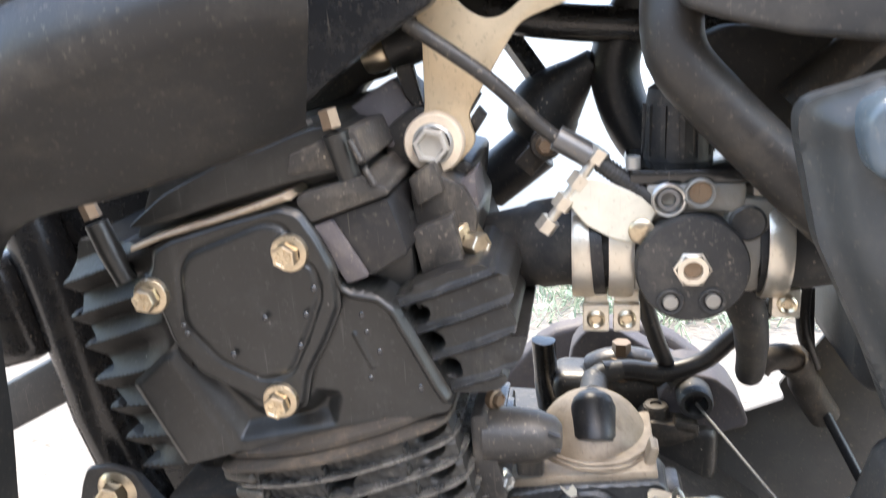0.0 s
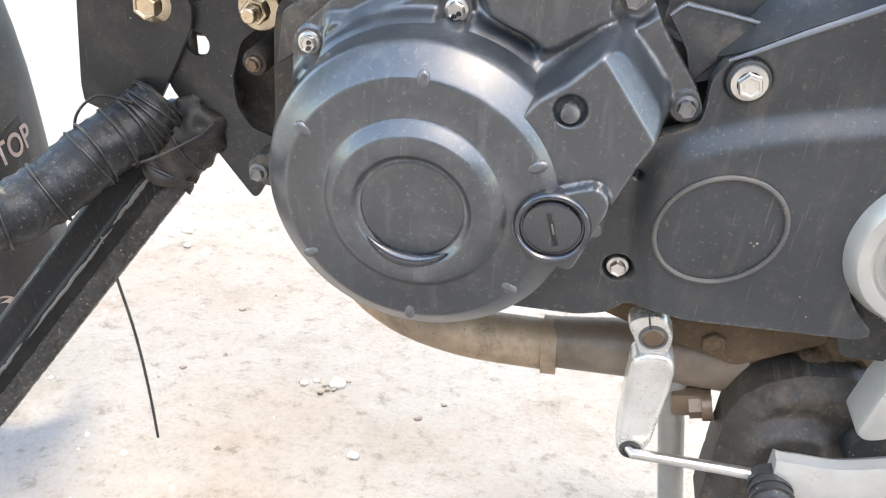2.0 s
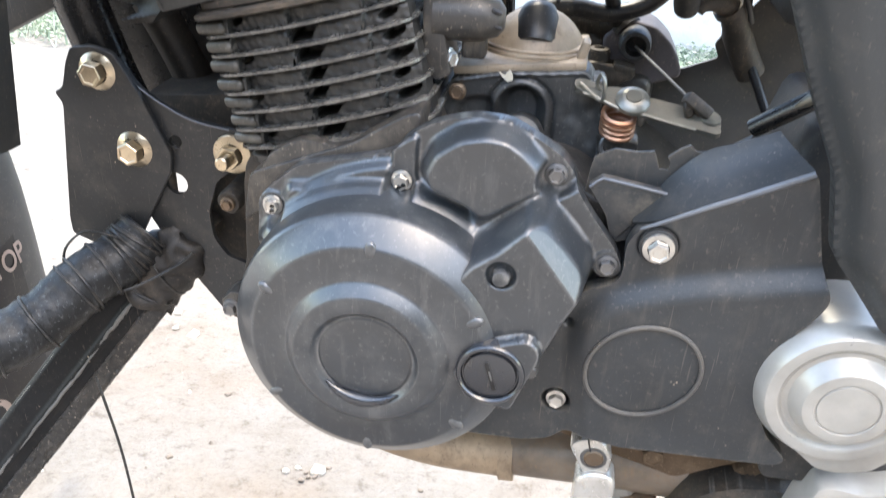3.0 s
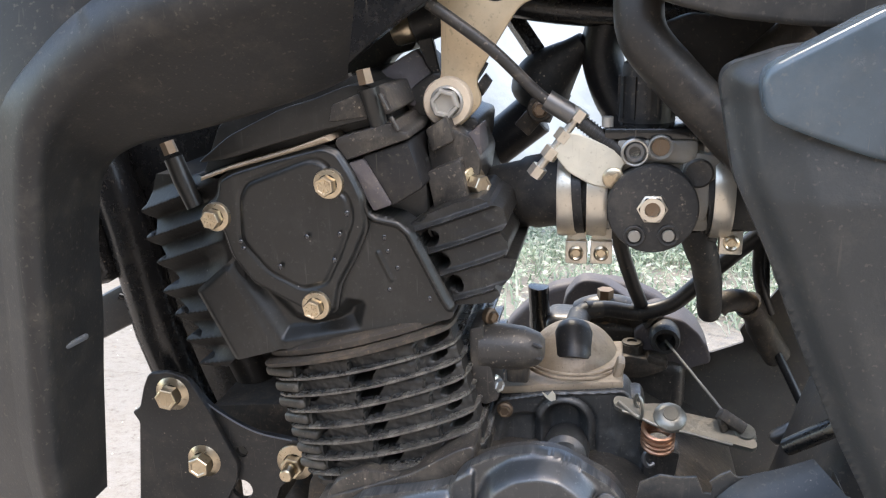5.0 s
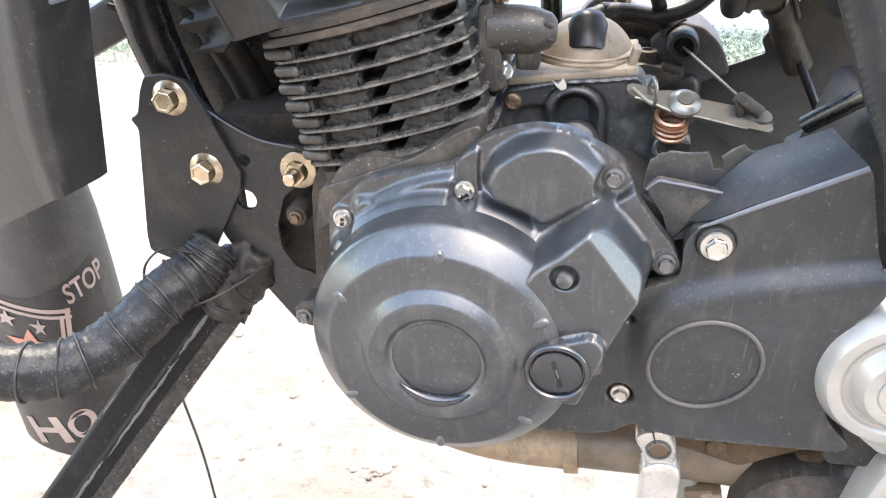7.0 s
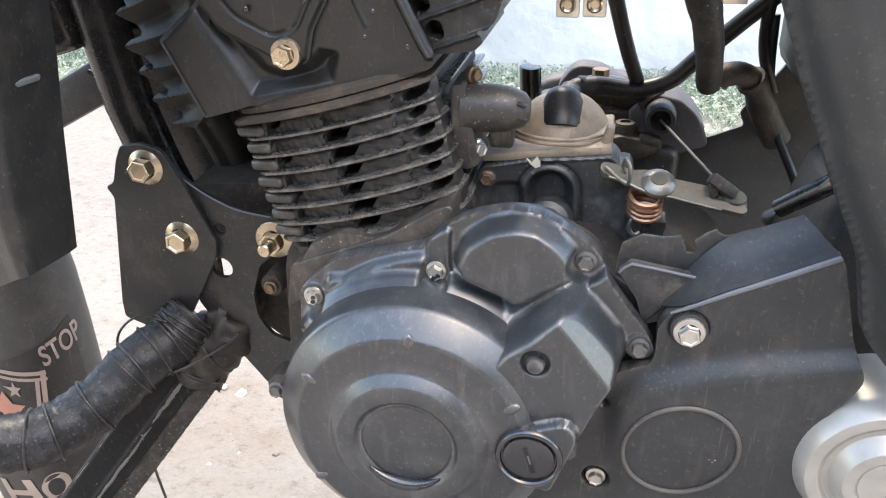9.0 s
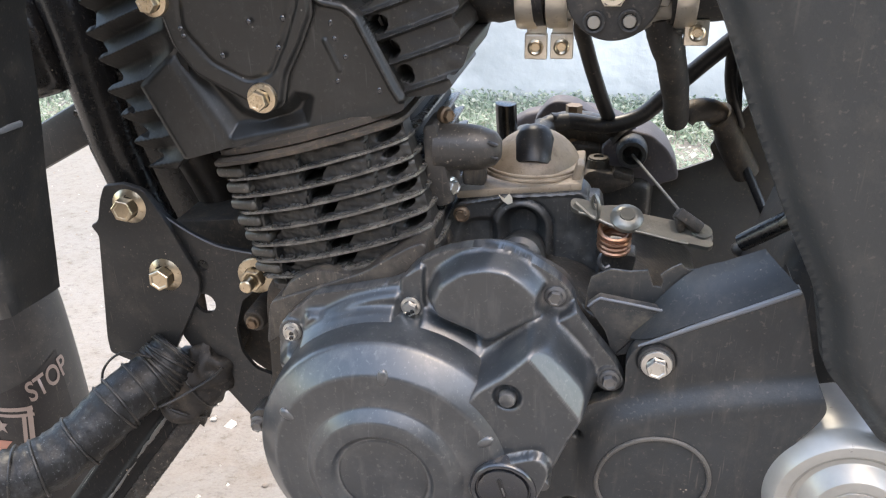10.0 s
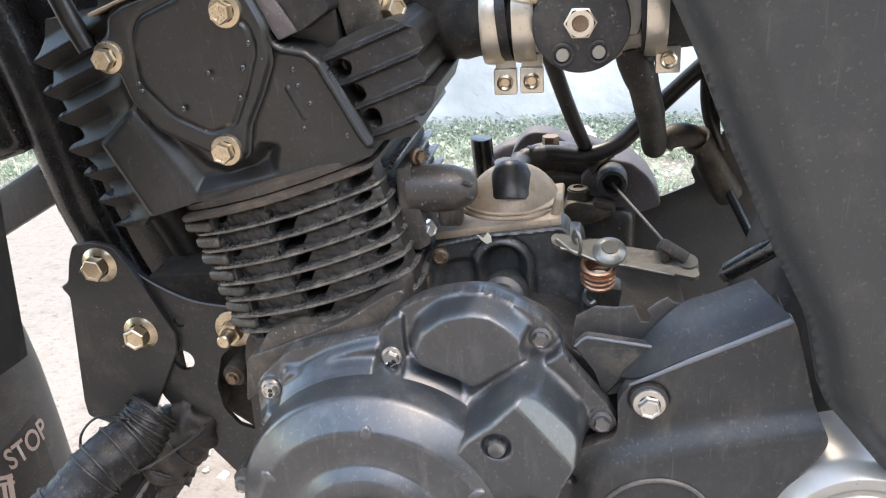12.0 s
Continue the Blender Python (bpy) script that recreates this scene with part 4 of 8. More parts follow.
# ---- engine: crankcase behind the covers ----
def build_crankcase():
    body = fillet([(-0.09, 0.40), (-0.095, 0.47), (-0.095, 0.53), (-0.085, 0.555), (-0.06, 0.57), (0.0, 0.565), (0.02, 0.582), (0.045, 0.594), (0.07, 0.599), (0.09, 0.598), (0.109, 0.588), (0.128, 0.578), (0.145, 0.55), (0.20, 0.53), (0.24, 0.50), (0.26, 0.42), (0.22, 0.37), (0.12, 0.345), (0.0, 0.34), (-0.08, 0.36)], 0.01)
    bm = prism(bm_new(), body, 0.103, 0.116, 0.003, 2)
    prism(bm, fillet([(-0.085, 0.40), (-0.09, 0.54), (0.0, 0.565), (0.13, 0.560), (0.20, 0.52), (0.24, 0.49), (0.25, 0.42), (0.2, 0.37), (0.0, 0.345)], 0.01), 0.114, 0.40)
    case = part("crankcase", bm, M["case"], bike, "dusty black cast crankcase")
    # shoulder under the cylinder
    deck = fillet([(-0.105, 0.50), (-0.098, 0.54), (-0.02, 0.572), (0.015, 0.595), (0.028, 0.60), (0.028, 0.575), (-0.05, 0.54)], 0.006)
    part("deck", prism(bm_new(), deck, 0.100, 0.33, 0.006, 3), M["case"], case)
    # upper rear casing with two round recesses
    top = fillet([(0.0285, 0.5739), (0.0290, 0.5867), (0.0321, 0.5931), (0.0366, 0.6017), (0.0747, 0.6102), (0.1120, 0.6137), (0.1338, 0.6167), (0.1387, 0.6123), (0.1473, 0.5949), (0.1525, 0.5663), (0.1517, 0.5402), (0.1405, 0.5167), (0.0390, 0.5070)], 0.004)
    pocket = fillet([(0.0430, 0.5834), (0.0507, 0.5873), (0.0624, 0.5890), (0.0705, 0.5813), (0.0715, 0.5500), (0.0360, 0.5500)], 0.005)
    def height(X, Z):
        h = 0.0018 * bulge(np.abs(sdf(top, X, Z) + 0.0016) - 0.0008, 0.0020)
        arch = np.hypot(X - 0.0890, (Z - 0.5830) * np.where(Z < 0.5830, 0.25, 1.0))
        h = h - 0.0045 * bulge(np.abs(arch - 0.0245) - 0.0006, 0.0045)
        h = h + 0.0018 * bulge(np.abs(arch - 0.0195) - 0.0012, 0.0060)
        h = h - 0.0150 * bulge(arch - 0.0150, 0.010)
        h = h - 0.0075 * bulge(sdf(pocket, X, Z), 0.009)
        lumps = np.array([[noise.noise(Vector((x * 95, 3.0, z * 95))) for x, z in zip(a, b)] for a, b in zip(X, Z)])
        h = h + 0.0022 * lumps * np.clip((X - 0.114) / 0.012, 0, 1) * np.clip((0.602 - Z) / 0.02, 0, 1)
        return 0.1720 - h
    upper = part("top_casing", relief(bm_new(), top, height, 0.0011, 0.03), M["casing"], case, "dusty black casing with a round bowl and a pocket", 60)
    bm = bm_new()
    tube(bm, [(0.0910, 0.190, 0.5560), (0.0908, 0.168, 0.5625), (0.0906, 0.150, 0.5690), (0.0906, 0.143, 0.5710), (0.0906, 0.140, 0.5715), (0.0906, 0.139, 0.5718)], [0.0185, 0.0185, 0.0185, 0.0168, 0.0130, 0.0065], 36)
    part("shaft_dome", bm, M["casing"], upper, "rounded black end of the shaft housing")
    bolt("small", 0.0413, 0.1710, 0.5929, upper, 0, "small corroded bolt")
    scrap = [(0.0711, 0.6122), (0.0758, 0.6093), (0.0793, 0.6139), (0.0818, 0.6100), (0.0820, 0.6061), (0.0783, 0.6046), (0.0744, 0.6076)]
    part("paper_scrap", prism(bm_new(), scrap, 0.1672, 0.1680), M["cream"], upper, "scrap of pale torn gasket paper")
    # front of the case, below the mount
    lobe = fillet([(-0.1235, 0.522), (-0.11, 0.545), (-0.08, 0.545), (-0.075, 0.47), (-0.085, 0.39), (-0.137, 0.4085), (-0.1300, 0.4341), (-0.1275, 0.482), (-0.1265, 0.505)], 0.004)
    part("front_lobe", prism(bm_new(), lobe, 0.150, 0.26, 0.005, 2), M["muddy"], case, "dusty grey front of the crankcase")
    bolt("small", -0.1587, 0.186, 0.466, case, 10, "corroded brass-coloured bolt")
    bm = bm_new()
    lathe(bm, [(0.011, 0.26), (0.011, 0.189), (0.0095, 0.187), (0, 0.187)], -0.1587, 0.466, 24)
    part("bolt_boss", bm, M["muddy"], case)
    bm = bm_new()
    lathe(bm, [(0.007, 0.15), (0.007, 0.11), (0.005, 0.108), (0, 0.108)], -0.098, 0.398, 16)
    part("bolt", bm, M["dull"], case)


build_generator_cover()
build_sprocket_guard()
build_crankcase()

# ---- engine: cylinder and head ----
TILT = radians(15.0)
CX, CZ = -0.0554, 0.620
UPRIGHT = pose(CX, 0, CZ, 0, -15.0, 0)  # along the cylinder: x to the rear, z up its axis


def fin_outline(left, right, front, back, round_front=0.03, bow=0.012, n=10):
    """A fin seen along the cylinder: a bowed front edge with round corners."""
    pts = []
    for k in range(n + 1):
        t = k / n
        x = lin(left + round_front * 0.4, right - round_front * 0.4, t)
        pts.append((x, front + bow * (2 * t - 1) ** 2))
    return [(left, back), (left, front + bow + round_front * 0.7), (left + round_front * 0.12, front + bow + round_front * 0.25)] + pts + [(right - round_front * 0.12, front + bow + round_front * 0.25), (right, front + bow + round_front * 0.7), (right, back)]


def flat_fin(outline, z, thick, taper=0.0012, wave=0.0, seed=0):
    """A cooling fin: an outline in x and y, thin at its edge."""
    bm = bm_new()
    rings = []
    cx = sum(p[0] for p in outline) / len(outline)
    cy = max(p[1] for p in outline)
    for dz, s in ((-thick, 0.975), (-thick * 0.45, 1.0), (thick * 0.45, 1.0), (thick, 0.975)):
        ring = []
        for x, y in outline:
            q = wave * noise.noise(Vector((x * 60, y * 60, seed * 3.3)))
            ring.append(bm.verts.new((cx + (x - cx) * s + q, cy + (y - cy) * s + q, z + dz)))
        rings.append(ring)
    n = len(outline)
    for a, b in zip(rings, rings[1:]):
        for k in range(n):
            bm.faces.new((a[k], a[(k + 1) % n], b[(k + 1) % n], b[k]))
    bm.faces.new(rings[0][::-1])
    bm.faces.new(rings[-1])
    bmesh.ops.recalc_face_normals(bm, faces=bm.faces[:])
    return bm


def build_cylinder():
    # core behind the fins, coloured as dark as the shade between them
    bm = bm_new()
    core = fin_outline(-0.066, 0.069, 0.1500, 0.31, 0.028, 0.0135)
    vs = [[bm.verts.new((x, y, z)) for x, y in core] for z in (-0.07, 0.045)]
    for k in range(len(core)):
        j = (k + 1) % len(core)
        bm.faces.new((vs[0][k], vs[0][j], vs[1][j], vs[1][k]))
    bm.faces.new(vs[1])
    bmesh.ops.recalc_face_normals(bm, faces=bm.faces[:])
    barrel = part("cylinder", bm, M["gap"], bike, "black finned air-cooled cylinder, dusty between the fins", at=UPRIGHT)
    pitch, count = 0.0138, 7
    # the cast wall between the fins: it steps back behind each web, with black hollows there
    def cast(X, Z):
        g = np.floor(Z / pitch)
        w = Z / pitch - g
        wob = 0.0015 * np.sin(g * 2.3)
        u = X - 0.0035 * (w - 0.5) + wob
        lips = [-0.0525, -0.0065, 0.0455]
        deep = np.where(u < lips[0], 0.0025, np.interp(u, [lips[0], lips[0] + 0.0008, -0.020, lips[1], lips[1] + 0.0008, 0.024, lips[2], lips[2] + 0.0008, 0.065, 0.078], [0.0025, 0.0085, 0.0070, 0.0040, 0.0100, 0.0080, 0.0045, 0.0085, 0.0075, 0.0065]))
        deep = deep + 0.0035 * (2 * w - 1) ** 2 * np.clip(w - 0.3, 0, 1) * 2
        v = X + wob - 0.012 * (w - 0.5)
        size = 0.0065 + 0.0022 * np.sin(g * 1.7 + 1)
        slit = bulge(np.maximum(np.abs(v - 0.0035) - size, np.abs(w - 0.50) * pitch - 0.0043), 0.0016) * (np.sin(g * 1.7 + 1) > -0.95)
        end = bulge(np.hypot((v - 0.0610 - 0.002 * np.sin(g * 3.1)) / 1.9, (w - 0.55) * pitch) - 0.0032 - 0.0008 * np.sin(g * 4.0), 0.0014)
        small = bulge(np.hypot((v + 0.0475) / 1.5, (w - 0.58) * pitch) - 0.0022, 0.0014) * (np.cos(g * 2.9) > 0.1)
        bow = 0.0145 * (X / 0.066) ** 2
        rough = 0.0004 * np.sin(X * 700 + 9 * w) * np.sin(X * 333 - 5 * w + g)
        return 0.1095 + bow + deep + rough + 0.020 * np.clip(slit + end + small, 0, 1)
    edge = [(-0.0545, -0.066), (0.074, -0.066), (0.074, 0.044), (-0.0545, 0.044)]
    part("barrel_wall", relief(bm_new(), edge, cast, 0.0009, 0.02), M["barrel"], barrel, "dusty cast wall with black hollows between the fins", 50)
    for i, k in enumerate(range(-4, count - 4)):
        out = fin_outline(-0.079 - 0.001 * (i % 2), 0.077, 0.1085 + 0.0005 * i, 0.31, 0.026, 0.0145)
        part("fin", flat_fin(out, k * pitch, 0.0020, wave=0.0006, seed=i), M["fins"], barrel)
        # dusty blocks in the gaps at the front corner, and a pointed web on each step
        bm = bm_new()
        slab(bm, pose(-0.0650 + 0.001 * (i % 3), 0.1355, k * pitch + 0.0062, 0, 3, -25), (0.030 - 0.003 * (i % 2), 0.022, 0.0090), 0.0040, 4)
        part("fin_corner", bm, M["finsd"], barrel, "brown dusty fin corner")
        for lip in (-0.0065, 0.0455):
            bm = bm_new()
            slab(bm, pose(lip - 0.0015 * math.sin(k * 2.3), 0.1125 + 0.0145 * (lip / 0.066) ** 2 + 0.004, k * pitch + 0.0040, 14, 10, 0), (0.0018, 0.0070, 0.0070), 0.0008)
            part("web", bm, M["barrel"], barrel)
    out = fin_outline(-0.08, 0.078, 0.107, 0.31, 0.024, 0.014)
    part("top_flange", flat_fin(out, 0.0425, 0.0030, wave=0.0006), M["muddy"], barrel, "brown dusty flange under the gasket")
    out = fin_outline(-0.076, 0.075, 0.1135, 0.31, 0.024, 0.014)
    part("head_gasket", flat_fin(out, 0.0490, 0.0045, wave=0.0010, seed=4), M["muddy"], barrel, "dirt-caked gasket line under the head")
    foot = fin_outline(-0.074, 0.074, 0.112, 0.31, 0.024, 0.014)
    part("base_flange", flat_fin(foot, -0.066, 0.006), M["case"], barrel)


def build_head():
    block = fillet([(-0.1614, 0.6444), (-0.1849, 0.7070), (-0.1725, 0.7560), (-0.1720, 0.7860), (-0.158, 0.797), (-0.0716, 0.8205), (-0.05, 0.815), (-0.012, 0.80), (-0.0106, 0.7494), (0.008, 0.705), (0.010, 0.6885), (-0.0337, 0.677), (-0.10, 0.659)], 0.004)
    head = part("cylinder_head", prism(bm_new(), block, 0.150, 0.30, 0.003, 2), M["head"], bike, "black painted cylinder head with fins at both ends")
    face = fillet([(-0.1907, 0.7012), (-0.1676, 0.7206), (-0.158, 0.7280), (-0.160, 0.77), (-0.158, 0.793), (-0.06, 0.8000), (-0.0525, 0.7793), (-0.0470, 0.7660), (-0.0278, 0.7620), (-0.0165, 0.7540), (0.0115, 0.7000), (0.010, 0.6885), (-0.0337, 0.677), (-0.10, 0.659), (-0.1272, 0.6555), (-0.1644, 0.6445)], 0.003)
    pad = [(-0.1920, 0.7012), (-0.1676, 0.7216), (-0.1591, 0.7227), (-0.1272, 0.6595), (-0.125, 0.64), (-0.1644, 0.6425)]
    hollow = [(-0.1560, 0.7240), (-0.1450, 0.7180), (-0.1123, 0.6839), (-0.0995, 0.6790), (-0.080, 0.6850), (-0.0690, 0.6960), (-0.0600, 0.6950), (-0.0640, 0.6800), (-0.1000, 0.6720), (-0.1230, 0.6670)]
    foot = [(-0.1240, 0.6645), (-0.127, 0.65), (-0.10, 0.65), (-0.0337, 0.67), (0.012, 0.682), (0.010, 0.6950), (-0.040, 0.6840), (-0.100, 0.6690)]
    crest = [(-0.0560, 0.7950), (-0.0535, 0.7793), (-0.0480, 0.7650), (-0.0435, 0.7620), (-0.0278, 0.7590), (-0.0200, 0.7520), (0.0035, 0.7040), (0.0078, 0.6970)]
    stub = [(-0.0435, 0.7360), (-0.0350, 0.7165)]
    def along(line, X, Z):
        d = np.full(X.shape, 1e9)
        for (x0, z0), (x1, z1) in zip(line, line[1:]):
            ex, ez = x1 - x0, z1 - z0
            t = np.clip(((X - x0) * ex + (Z - z0) * ez) / (ex * ex + ez * ez), 0, 1)
            d = np.minimum(d, np.hypot(X - x0 - t * ex, Z - z0 - t * ez))
        return d
    def casting(X, Z):
        h = 0.0006 * np.sin(X * 90) * np.sin(Z * 70)
        h = soft_max(h, 0.0036 * bulge(sdf(pad, X, Z) + 0.0015, 0.008), 0.0025)
        h = soft_max(h, 0.0020 * bulge(sdf(foot, X, Z) + 0.001, 0.010), 0.003)
        h = soft_max(h, 0.0062 * bulge(along(crest, X, Z) - 0.0026, 0.0040), 0.002)
        h = soft_max(h, 0.0034 * bulge(along(stub, X, Z) - 0.0016, 0.0040), 0.002)
        h = h - 0.0085 * bulge(sdf(hollow, X, Z) + 0.0005, 0.013) * (1 - bulge(sdf(pad, X, Z), 0.004))
        return 0.1265 - h
    part("side_casting", relief(bm_new(), face, casting, 0.0010, 0.035), M["head"], head, "black painted side of the head with a flat pad and a raised rim", 60)
    tips = [(-0.2460, 0.7560), (-0.2449, 0.7333), (-0.2366, 0.7138), (-0.2340, 0.6896), (-0.2248, 0.6714), (-0.2159, 0.6506), (-0.2062, 0.6317)]
    pits = [(-0.2260, 0.7390), (-0.2190, 0.7200), (-0.2110, 0.7010), (-0.2020, 0.6770), (-0.1930, 0.6590), (-0.1830, 0.6420)]
    wave = []
    for a, b in zip(tips, pits):
        wave += [(a[0] + 0.0045, a[1] + 0.0050), (a[0] + 0.001, a[1] + 0.0022), (a[0], a[1] - 0.0015), (a[0] + 0.003, a[1] - 0.0050), (a[0] + 0.008, a[1] - 0.0075), (b[0] - 0.0075, b[1] + 0.0005), (b[0] - 0.007, b[1] - 0.003)]
    wave += [tips[-1], (-0.198, 0.6300), (-0.178, 0.6330), (-0.15, 0.66), (-0.15, 0.79), (-0.232, 0.785)]
    levels = [0.1585 + 0.0225, 0.1585, 0.1375, 0.1134, 0.0935, 0.0711, 0.0503, 0.0295]
    def scallop(X, Z):
        v = (X - CX) * -math.sin(TILT) + (Z - CZ) * math.cos(TILT) - 0.10 * np.clip(X + 0.2449, 0, 1) * np.clip((Z - 0.68) / 0.05, 0, 1)
        deep = np.ones_like(X)
        for level in levels:
            deep = np.minimum(deep, np.abs(v - level) / 0.0108)
        deep = np.clip(deep, 0, 1)
        front = 0.150 - 0.30 * np.clip(X + 0.2449, 0, 0.08)
        return front + 0.011 * deep ** 0.8 * np.clip((-0.158 - X) / 0.03, 0.15, 1)
    part("front_fin_casting", relief(bm_new(), wave, scallop, 0.0013, 0.09), M["finend"], head, "scalloped front fins of the head", 60)
    rear = fillet([(-0.0215, 0.7560), (-0.0121, 0.7625), (0.0100, 0.7720), (0.0293, 0.7765), (0.0460, 0.7690), (0.0490, 0.7580), (0.0435, 0.7520), (0.0492, 0.7443), (0.0500, 0.7370), (0.0440, 0.7335), (0.0560, 0.7325), (0.0520, 0.7200), (0.0465, 0.7140), (0.0400, 0.7140), (0.0442, 0.7060), (0.0380, 0.7000), (0.0090, 0.6965)], 0.002)
    def ribs(X, Z):
        lean = radians(19.3)
        v = Z * math.cos(lean) - X * math.sin(lean)
        away = X + 0.0203 - 0.536 * (0.7516 - Z)
        rough = np.array([[noise.noise(Vector((x * 110, 1.0, z * 110))) for x, z in zip(a, b)] for a, b in zip(X, Z)])
        levels = (0.7345, 0.7159, 0.6973, 0.6794, 0.6585)
        line = np.min([np.abs(v - a) for a in levels], axis=0)
        face = bulge(line - 0.0010, 0.0034)
        between = np.min([np.hypot((away - 0.0105) / 1.25, v - 0.5 * (a + b) - 0.0008) for a, b in zip(levels, levels[1:])], axis=0)
        pit = bulge(between - 0.0055 - 0.0035 * rough, 0.002)
        scoop = 0.0050 + 0.10 * np.clip(0.02 - away, 0, 0.02)
        return 0.1245 + scoop * (1 - face) + 0.022 * pit * (1 - face) - 0.0010 * rough + 0.10 * np.clip(away - 0.035, 0, 1)
    part("rear_fin_casting", relief(bm_new(), rear, ribs, 0.0008, 0.10), M["barrel"], head, "ribbed cast rear end of the head with black hollows", 60)
    # shade behind the rear ribs, given by a near-black core
    core = fillet([(-0.03, 0.79), (0.018, 0.79), (0.034, 0.745), (0.028, 0.70), (0.0, 0.69), (-0.02, 0.75)], 0.008)
    part("rear_core", prism(bm_new(), core, 0.172, 0.28, 0.008, 2), M["gap"], head)
    # camshaft side cover
    rim = fillet([(-0.1604, 0.7905), (-0.1496, 0.7965), (-0.1166, 0.8063), (-0.0786, 0.8156), (-0.0669, 0.8118), (-0.0581, 0.7975), (-0.0496, 0.7782), (-0.0493, 0.7544), (-0.0591, 0.7338), (-0.0714, 0.7125), (-0.0765, 0.6907), (-0.0911, 0.6849), (-0.1036, 0.6919), (-0.1204, 0.7001), (-0.1415, 0.7104), (-0.1566, 0.7316), (-0.1618, 0.7527), (-0.1731, 0.7568), (-0.1739, 0.7690), (-0.1634, 0.7775)], 0.004)
    inner = fillet([(-0.142, 0.7765), (-0.1363, 0.7865), (-0.0904, 0.8035), (-0.0823, 0.8031), (-0.0765, 0.7995), (-0.0775, 0.785), (-0.0641, 0.7790), (-0.0616, 0.7632), (-0.0719, 0.7388), (-0.0839, 0.7154), (-0.1001, 0.7108), (-0.1249, 0.7229), (-0.1439, 0.7457)], 0.005)
    def height(X, Z):
        d, e = sdf(rim, X, Z), sdf(inner, X, Z)
        h = 0.005 * bulge(d + 0.002, 0.004)
        h = h - 0.0016 * bulge(np.abs(e - 0.0022) - 0.0012, 0.0036) + 0.0010 * bulge(e, 0.005)
        for x, z in ((-0.1625, 0.7628), (-0.0742, 0.7889), (-0.0904, 0.6971)):
            h = soft_max(h, 0.0085 * bulge(np.hypot(X - x, Z - z) - 0.0105, 0.003), 0.002)
        return 0.1225 - h
    cover = part("side_cover", relief(bm_new(), rim, height, 0.0009, 0.01), M["head"], head, "black three-bolt camshaft cover with water drops", 60)
    for x, z, a in ((-0.1625, 0.7628, 10), (-0.0742, 0.7889, 30), (-0.0904, 0.6971, 20)):
        bolt("head", x, 0.1155, z, cover, a, "yellow zinc flange bolt with grade marks")
    rnd = random.Random(3)
    for x, z in ((-0.0929, 0.7502), (-0.0681, 0.7526), (-0.0734, 0.7331), (-0.1154, 0.7267), (-0.0618, 0.7682), (-0.1440, 0.7450), (-0.1425, 0.7400), (-0.0389, 0.7479), (-0.0368, 0.7374), (-0.0368, 0.7082), (-0.0069, 0.7021), (-0.0300, 0.7250)):
        bm = bm_new()
        bmesh.ops.create_uvsphere(bm, u_segments=10, v_segments=6, radius=1, matrix=pose(x, 0.1138 if x < -0.06 else 0.1258, z) @ Matrix.Diagonal((0.0019, 0.0013, 0.0022 * rnd.uniform(0.8, 1.3), 1)))
        part("drop", bm, M["glaze"], head)
    # gasket strip and valve cover
    strip = [(-0.1736, 0.7884), (-0.1732, 0.7914), (-0.1502, 0.7990), (-0.1062, 0.8110), (-0.0760, 0.8212), (-0.0717, 0.8184), (-0.1065, 0.8083), (-0.1506, 0.7966)]
    part("gasket", prism(bm_new(), strip, 0.119, 0.28, 0.0008, 1), M["tan"], head, "tan gasket edge")
    dome = fillet([(-0.1809, 0.7993), (-0.1537, 0.8196), (-0.1123, 0.8387), (-0.0876, 0.8454), (-0.0703, 0.8519), (-0.0567, 0.8562), (-0.0440, 0.8542), (-0.0321, 0.8439), (-0.0297, 0.8351), (-0.0733, 0.8258), (-0.1157, 0.8146), (-0.1529, 0.8035)], 0.006)
    vc = part("valve_cover", prism(bm_new(), dome, 0.130, 0.29, 0.009, 4), M["head"], head, "dusty black valve cover")
    bm = bm_new()
    tube(bm, [(-0.045, 0.128, 0.853), (-0.041, 0.128, 0.836), (-0.037, 0.13, 0.818)], [0.0075, 0.0065, 0.0065], 14)
    part("bolt_tower", bm, M["head"], vc)
    bm = bm_new()
    tube(bm, [(-0.0465, 0.128, 0.856), (-0.0485, 0.128, 0.866)], [0.0058, 0.0056], 6)
    part("bolt", bm, M["rust"], vc, "rusty bolt head")
    bm = bm_new()
    tube(bm, [(-0.2005, 0.132, 0.803), (-0.195, 0.132, 0.786), (-0.187, 0.132, 0.766)], [0.007, 0.0072, 0.0068], 14)
    part("bolt_tower", bm, M["head"], vc)
    bm = bm_new()
    tube(bm, [(-0.2015, 0.132, 0.806), (-0.2045, 0.132, 0.815)], [0.0056, 0.0054], 6)
    part("bolt", bm, M["rust"], vc, "rusty bolt head")
    body = fillet([(-0.190, 0.785), (-0.172, 0.825), (-0.095, 0.853), (-0.055, 0.862), (-0.040, 0.845), (-0.032, 0.815), (-0.045, 0.785)], 0.006)
    part("valve_chest", prism(bm_new(), body, 0.152, 0.285, 0.006, 2), M["head"], vc, "black inner body of the valve cover")
    lower = fillet([(-0.0703, 0.8154), (-0.0683, 0.8200), (-0.0285, 0.8307), (-0.0249, 0.8255), (-0.0172, 0.8243), (-0.0167, 0.8195), (-0.0623, 0.8039)], 0.002)
    part("ledge", prism(bm_new(), lower, 0.1215, 0.22, 0.0025, 2), M["castgrey"], head, "grey stepped ledge beside the gasket")
